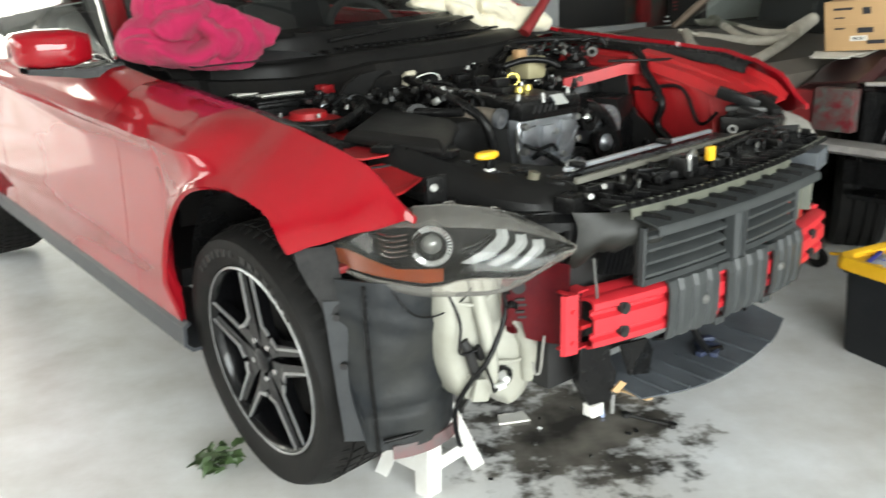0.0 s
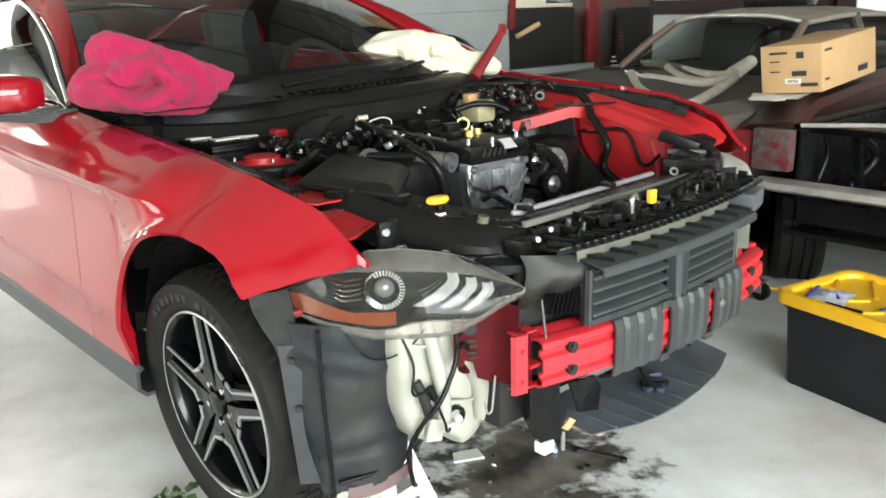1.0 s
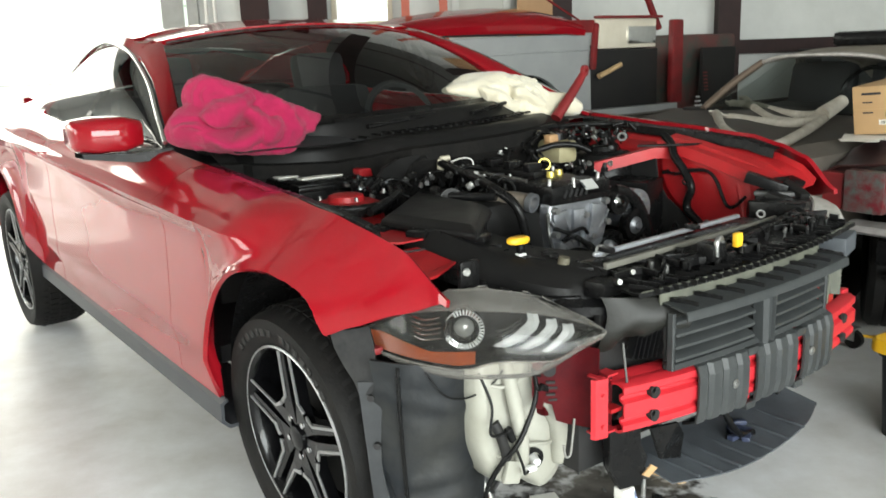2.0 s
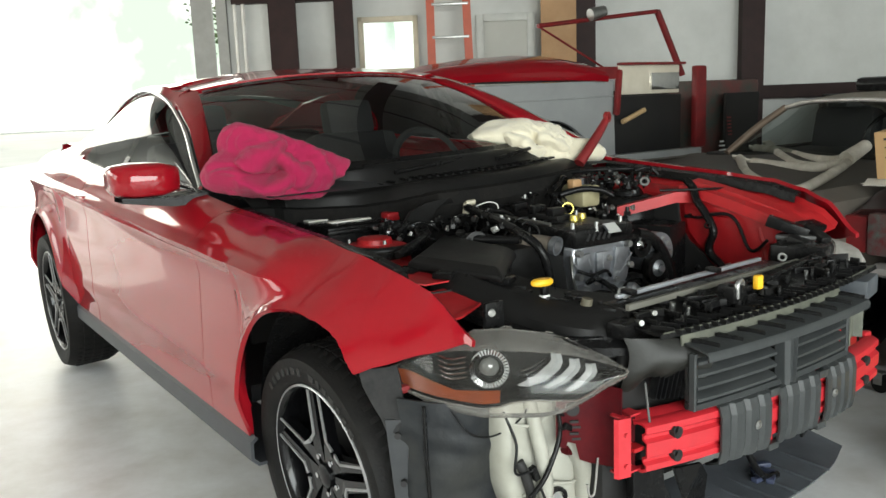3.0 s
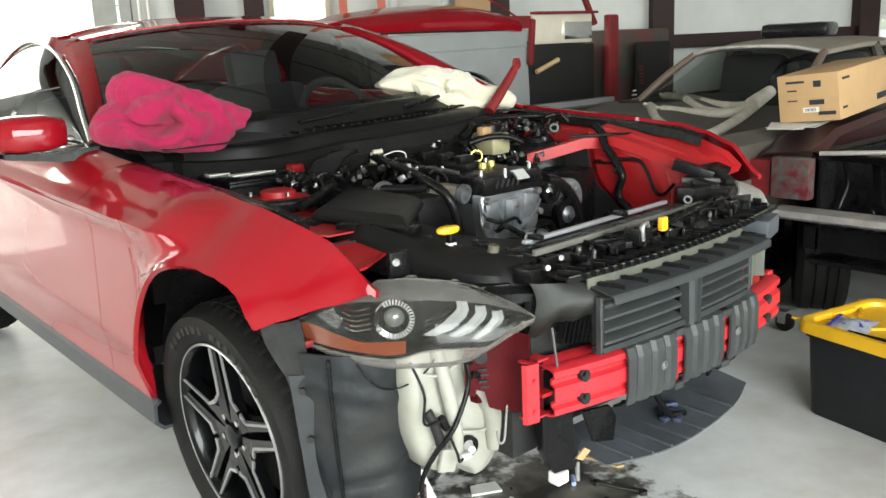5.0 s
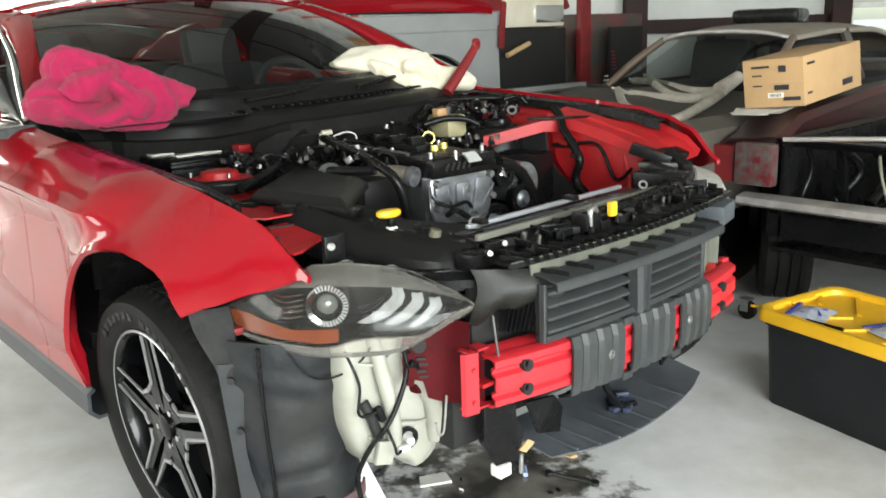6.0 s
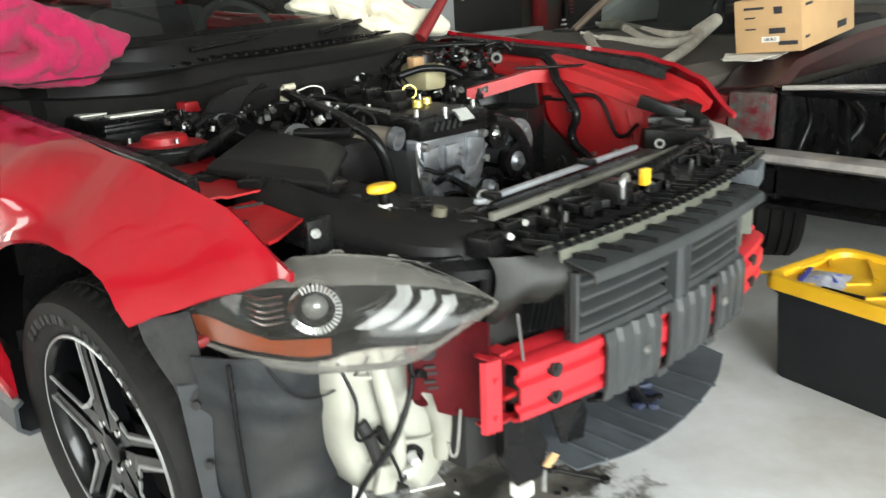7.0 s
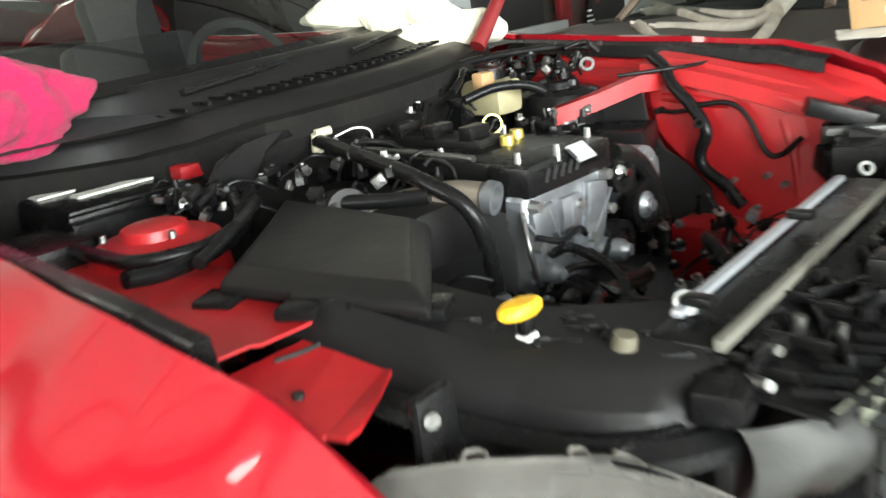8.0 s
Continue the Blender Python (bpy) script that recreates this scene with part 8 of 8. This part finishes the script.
# print: plain bars for maker's name and fine text
for x, y, z, w, hgt in ((-0.0015, -0.075, 0.177, 0.075, 0.010), (-0.0015, -0.165, 0.165, 0.030, 0.028), (-0.0015, -0.16, 0.085, 0.060, 0.022), (-0.0015, -0.20, 0.035, 0.07, 0.016), (-0.0015, -0.06, 0.14, 0.04, 0.006), (-0.0015, -0.06, 0.095, 0.04, 0.006)):
    slab("print", (x, y, z), (0.002, w, hgt), INK, bx, bevel=0)
slab("barcode_label", (-0.002, -0.135, 0.052), (0.002, 0.065, 0.022), PAPER, bx, "white barcode label", bevel=0)
for k in range(8):
    slab("bar", (-0.0032, -0.112 - 0.006 * k, 0.052), (0.0005, 0.002 + 0.001 * (k % 3), 0.013), INK, bx, bevel=0)
for x, z, w, hgt in ((0.08, 0.175, 0.08, 0.010), (0.50, 0.045, 0.12, 0.028), (0.06, 0.05, 0.05, 0.010)):
    slab("print", (x, -0.2515, z), (w, 0.002, hgt), INK, bx, bevel=0)
for k, (x, y, r) in enumerate(((1.75, 0.06, 0.4), (1.83, 0.02, 0.1), (1.72, 0.02, -0.2))):
    bm = bmesh.new()
    box(bm, (x, y, 0.850 + 0.003 * k), (0.16, 0.14, 0.0015), Matrix.Rotation(r, 3, "Z") @ Matrix.Rotation(-0.08, 3, "Y"))
    tagged(part("paper_sheet", bm, PAPER, None), "loose white paper sheet under the carton", "paper", group="loose papers")

# ---- old off-road truck body in pieces ----
truck = thing("truck_body", "stripped red and grey off-road truck body", "truck", Matrix.Translation((0, 2.85, 0)))
bm = bmesh.new()
outl = [(1.30, 1.31), (3.095, 1.335), (3.12, 0.62), (2.86, 0.62)] + [(2.45 + 0.42 * math.cos(a), 0.70 + 0.36 * math.sin(a)) for a in steps(0, math.pi, 18)] + [(1.95, 0.62), (1.30, 0.62)]
plate(bm, [(x, 0, z) for x, z in outl], (0, 0.05, 0))
side = rounded(part("side_panel", bm, GREYPANEL, truck, "grey primer side panel with a wheel opening", smooth=0), 0.006)
rod("panel_crease", [(1.3, -0.004, 1.20), (2.2, -0.004, 1.205), (3.1, -0.004, 1.215)], 0.006, GREYPANEL, side)
# near-black block fills the truck's unlit inside
slab("inner_dark", (2.2, 0.55, 0.75), (1.8, 0.9, 0.9), DARK, truck)
sheet("red_panel", [[Vector((x, y, z + h)) for y, z in ((-0.05, 1.345 - 0.02 * f), (-0.06, 1.375), (-0.03, 1.40 + 0.03 * f), (0.06, 1.42 + 0.05 * f), (0.25, 1.44 + 0.06 * f))] for x, h, f in ((1.30, -0.04, 0.0), (1.55, 0.0, 0.3), (1.9, 0.015, 0.7), (2.3, 0.02, 1.0), (2.6, 0.015, 1.0), (2.85, 0.0, 0.6), (2.98, -0.02, 0.2))], RED, truck, "curved red hood panel laid along the top", 0.02)
# dark strip drawn for the shade beneath the red panel
slab("dark_gap", (2.3, 0.0, 1.345), (1.1, 0.04, 0.03), DARK, truck, bevel=0.004)
sheet("red_corner", [[Vector((x, -0.03, z)) for z in (1.43, 1.37, 1.34)] for x in (2.75, 3.0, 3.1)], RED_OLD, truck, "", 0.02)
fr = [(2.40, 1.72), (3.63, 1.85), (3.93, 1.36), (3.10, 1.40)]
for a, b, w in ((0, 1, 0.016), (1, 2, 0.026), (0, 3, 0.008)):
    rod("windscreen_frame", [(fr[a][0], 0.05, fr[a][1]), ((fr[a][0] + fr[b][0]) / 2, 0.05, (fr[a][1] + fr[b][1]) / 2), (fr[b][0], 0.05, fr[b][1])], w, RED_OLD, truck, "red windscreen frame rail", 8)
bm = bmesh.new()
cyl(bm, (2.86, 0.0, 1.80), (2.98, -0.02, 1.83), 0.045, 0.04, 16)
part("wiper_motor", bm, STEEL, truck, "metal wiper motor")
slab("dash_panel", (3.50, 0.02, 1.33), (0.68, 0.04, 0.22), mat("cream_metal", (0.78, 0.72, 0.60), 0.3, 0.2, (0.68, 0.62, 0.50), 6), truck, "cream metal dash panel", bevel=0.012)
slab("dash_lip", (3.50, -0.02, 1.45), (0.72, 0.06, 0.02), RED_OLD, truck)
slab("dash_window", (3.66, -0.005, 1.315), (0.32, 0.02, 0.13), CHROME, truck, "bright metal cover plate")
# near-black block in place of the cavity's unlit depth
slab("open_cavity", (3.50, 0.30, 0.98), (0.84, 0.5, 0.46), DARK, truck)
rod("wood_stick", [(3.16, -0.03, 1.02), (3.40, -0.03, 1.10)], 0.02, LUMBER, truck)
slab("sill", (3.55, -0.02, 0.72), (1.0, 0.08, 0.11), GREYPANEL, truck, "grey primer sill", bevel=0.01)
slab("door_post", (4.08, 0.0, 1.10), (0.13, 0.06, 0.66), RED_OLD, truck, "faded red door post", bevel=0.02)
slab("red_hinge", (3.10, -0.04, 1.24), (0.05, 0.04, 0.34), RED_OLD, truck, "", Matrix.Rotation(0.1, 3, "Y"), 0.02)
slab("far_body", (4.6, 0.25, 1.0), (0.85, 0.3, 0.62), mat("green_red_body", (0.045, 0.06, 0.05), 0.6, 0.0, (0.16, 0.03, 0.03), 5, spot=0.44), truck, "patchy green and red body section", bevel=0.03)
bm = bmesh.new()
plate(bm, [(4.36, -0.06, 1.20), (4.80, -0.06, 1.20), (4.72, -0.10, 0.72), (4.30, -0.10, 0.72)], (0, 0.03, 0))
part("black_board", bm, DARK, truck, "black board with red and white marks", smooth=0)
for k in range(6):
    slab("board_mark", (4.36 - 0.004 * k, -0.10, 0.86 + 0.028 * k), (0.05, 0.004, 0.012), RED_OLD, truck, bevel=0)
for k in range(3):
    slab("board_letter", (4.235 + 0.012 * (k == 0), -0.115, 0.74 + 0.035 * k), (0.09 - 0.02 * k, 0.004, 0.012), WHITE_PL, truck, bevel=0)
for x in (1.5, 2.45, 3.9):
    slab("stand_leg", (x, 0.2, 0.31), (0.08, 0.3, 0.62), DARK, truck)
# clutter along the far wall
for k, (x, y, w, d, hgt, m_) in enumerate(((3.9, BACK - 0.8, 0.9, 0.5, 1.15, DARK), (4.9, BACK - 0.9, 0.6, 0.5, 0.95, BLACK))):
    bm = bmesh.new()
    box(bm, (x, y, hgt / 2), (w, d, hgt), None, 0.02)
    ob = part("workbench", bm, m_, None)
    ob.matrix_world = ROOM
    tagged(ob, "dark workbench against the far wall", "workbench")

# ---- tool cart by the doorway, trees outside ----
ct = thing("tool_cart", "dark rolling tool cart with a wooden top", "tool cart", ROOM @ Matrix.Translation((-4.62, 7.6, 0)))
slab("cabinet", (0, 0, 0.50), (0.65, 0.5, 0.68), mat("dark_grey_cabinet", (0.06, 0.06, 0.065), 0.4), ct, "dark grey steel cabinet", bevel=0.01)
slab("worktop", (0, 0, 0.86), (0.70, 0.55, 0.04), WOOD, ct, "wooden worktop", bevel=0.006)
for x in (-0.27, 0.27):
    for y in (-0.2, 0.2):
        bm = bmesh.new()
        cyl(bm, (x - 0.02, y, 0.06), (x + 0.02, y, 0.06), 0.06, None, 20)
        cyl(bm, (x, y, 0.08), (x, y, 0.17), 0.015)
        part("caster", bm, RUBBER, ct)


# self-lit sheet: washed-out daylight and pale foliage put into its emission
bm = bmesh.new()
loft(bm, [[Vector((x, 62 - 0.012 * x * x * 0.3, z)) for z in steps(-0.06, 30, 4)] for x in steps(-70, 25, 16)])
haze = bpy.data.materials.new("glowing_distance")
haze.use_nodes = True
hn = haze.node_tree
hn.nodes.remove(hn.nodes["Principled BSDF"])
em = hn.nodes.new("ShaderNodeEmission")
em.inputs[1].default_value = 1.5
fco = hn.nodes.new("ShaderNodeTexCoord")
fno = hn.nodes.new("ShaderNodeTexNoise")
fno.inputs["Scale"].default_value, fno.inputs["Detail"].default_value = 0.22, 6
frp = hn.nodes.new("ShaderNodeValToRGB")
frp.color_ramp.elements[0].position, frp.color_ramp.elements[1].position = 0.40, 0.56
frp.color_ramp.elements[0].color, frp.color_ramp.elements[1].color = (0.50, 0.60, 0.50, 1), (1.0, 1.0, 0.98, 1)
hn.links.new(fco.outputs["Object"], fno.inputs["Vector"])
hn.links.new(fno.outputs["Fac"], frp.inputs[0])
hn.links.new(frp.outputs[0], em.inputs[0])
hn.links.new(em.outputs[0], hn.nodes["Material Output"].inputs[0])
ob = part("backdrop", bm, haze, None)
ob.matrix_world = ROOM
tagged(ob, "glowing backdrop sheet of pale foliage and daylight beyond the doorway", "backdrop", kind="structure")


def tree(x, y, hgt, r, seed):
    rr = random.Random(seed)
    t = thing("tree", "leafy green tree in bright daylight", "tree", Matrix.Translation((x, y, -0.06)), group="trees outside")
    bm = bmesh.new()
    tube(bm, [(0, 0, 0), (0.1, 0.05, hgt * 0.35), (0, 0.1, hgt * 0.7)], 0.18, 10, None, 0.06)
    for k in range(7):
        a, z = rr.uniform(0, 6.3), hgt * rr.uniform(0.35, 0.65)
        tube(bm, [(0.05, 0.05, z), (0.5 * r * math.cos(a), 0.5 * r * math.sin(a), z + 0.15 * hgt), (0.8 * r * math.cos(a), 0.8 * r * math.sin(a), z + 0.25 * hgt)], 0.06, 6, None, 0.02)
    part("trunk", bm, mat("bark_%d" % seed, (0.10, 0.075, 0.05), 0.9, 0.0, None, 10, bump=0.4), t)
    bm = bmesh.new()
    for k in range(1500):
        a, b, f = rr.uniform(0, 6.3), rr.uniform(-1, 1), rr.uniform(0.3, 1) ** 0.5
        q = math.sqrt(1 - b * b)
        wob = 1 + 0.35 * noise.noise(Vector((math.cos(a) * q * 2, math.sin(a) * q * 2, b * 2 + seed)))
        c = Vector((r * f * wob * q * math.cos(a), r * f * wob * q * math.sin(a), hgt * 0.66 + hgt * 0.34 * f * wob * b))
        m = Matrix.Rotation(rr.uniform(0, 6.3), 3, "Z") @ Matrix.Rotation(rr.uniform(-1.2, 1.2), 3, "X")
        s = rr.uniform(0.10, 0.22)
        bm.faces.new([bm.verts.new(c + m @ Vector(p) * s) for p in ((-1, 0, 0), (-0.2, -0.5, 0.1), (1, 0, 0), (-0.2, 0.5, 0.1))])
    tagged(part("crown", bm, TREE, t, smooth=0), kind="stuff")


for k, (x, y, hgt, r) in enumerate(((-24.5, 30, 8.0, 3.2), (-31, 36, 9.0, 3.6), (-9.0, 44, 9.0, 3.6), (3.0, 44, 8.0, 3.2), (-15, 12, 7, 3), (14.0, 33, 7.0, 2.8))):
    p = ROOM @ Vector((x, y, 0))
    tree(p.x, p.y, hgt, r, 30 + k)
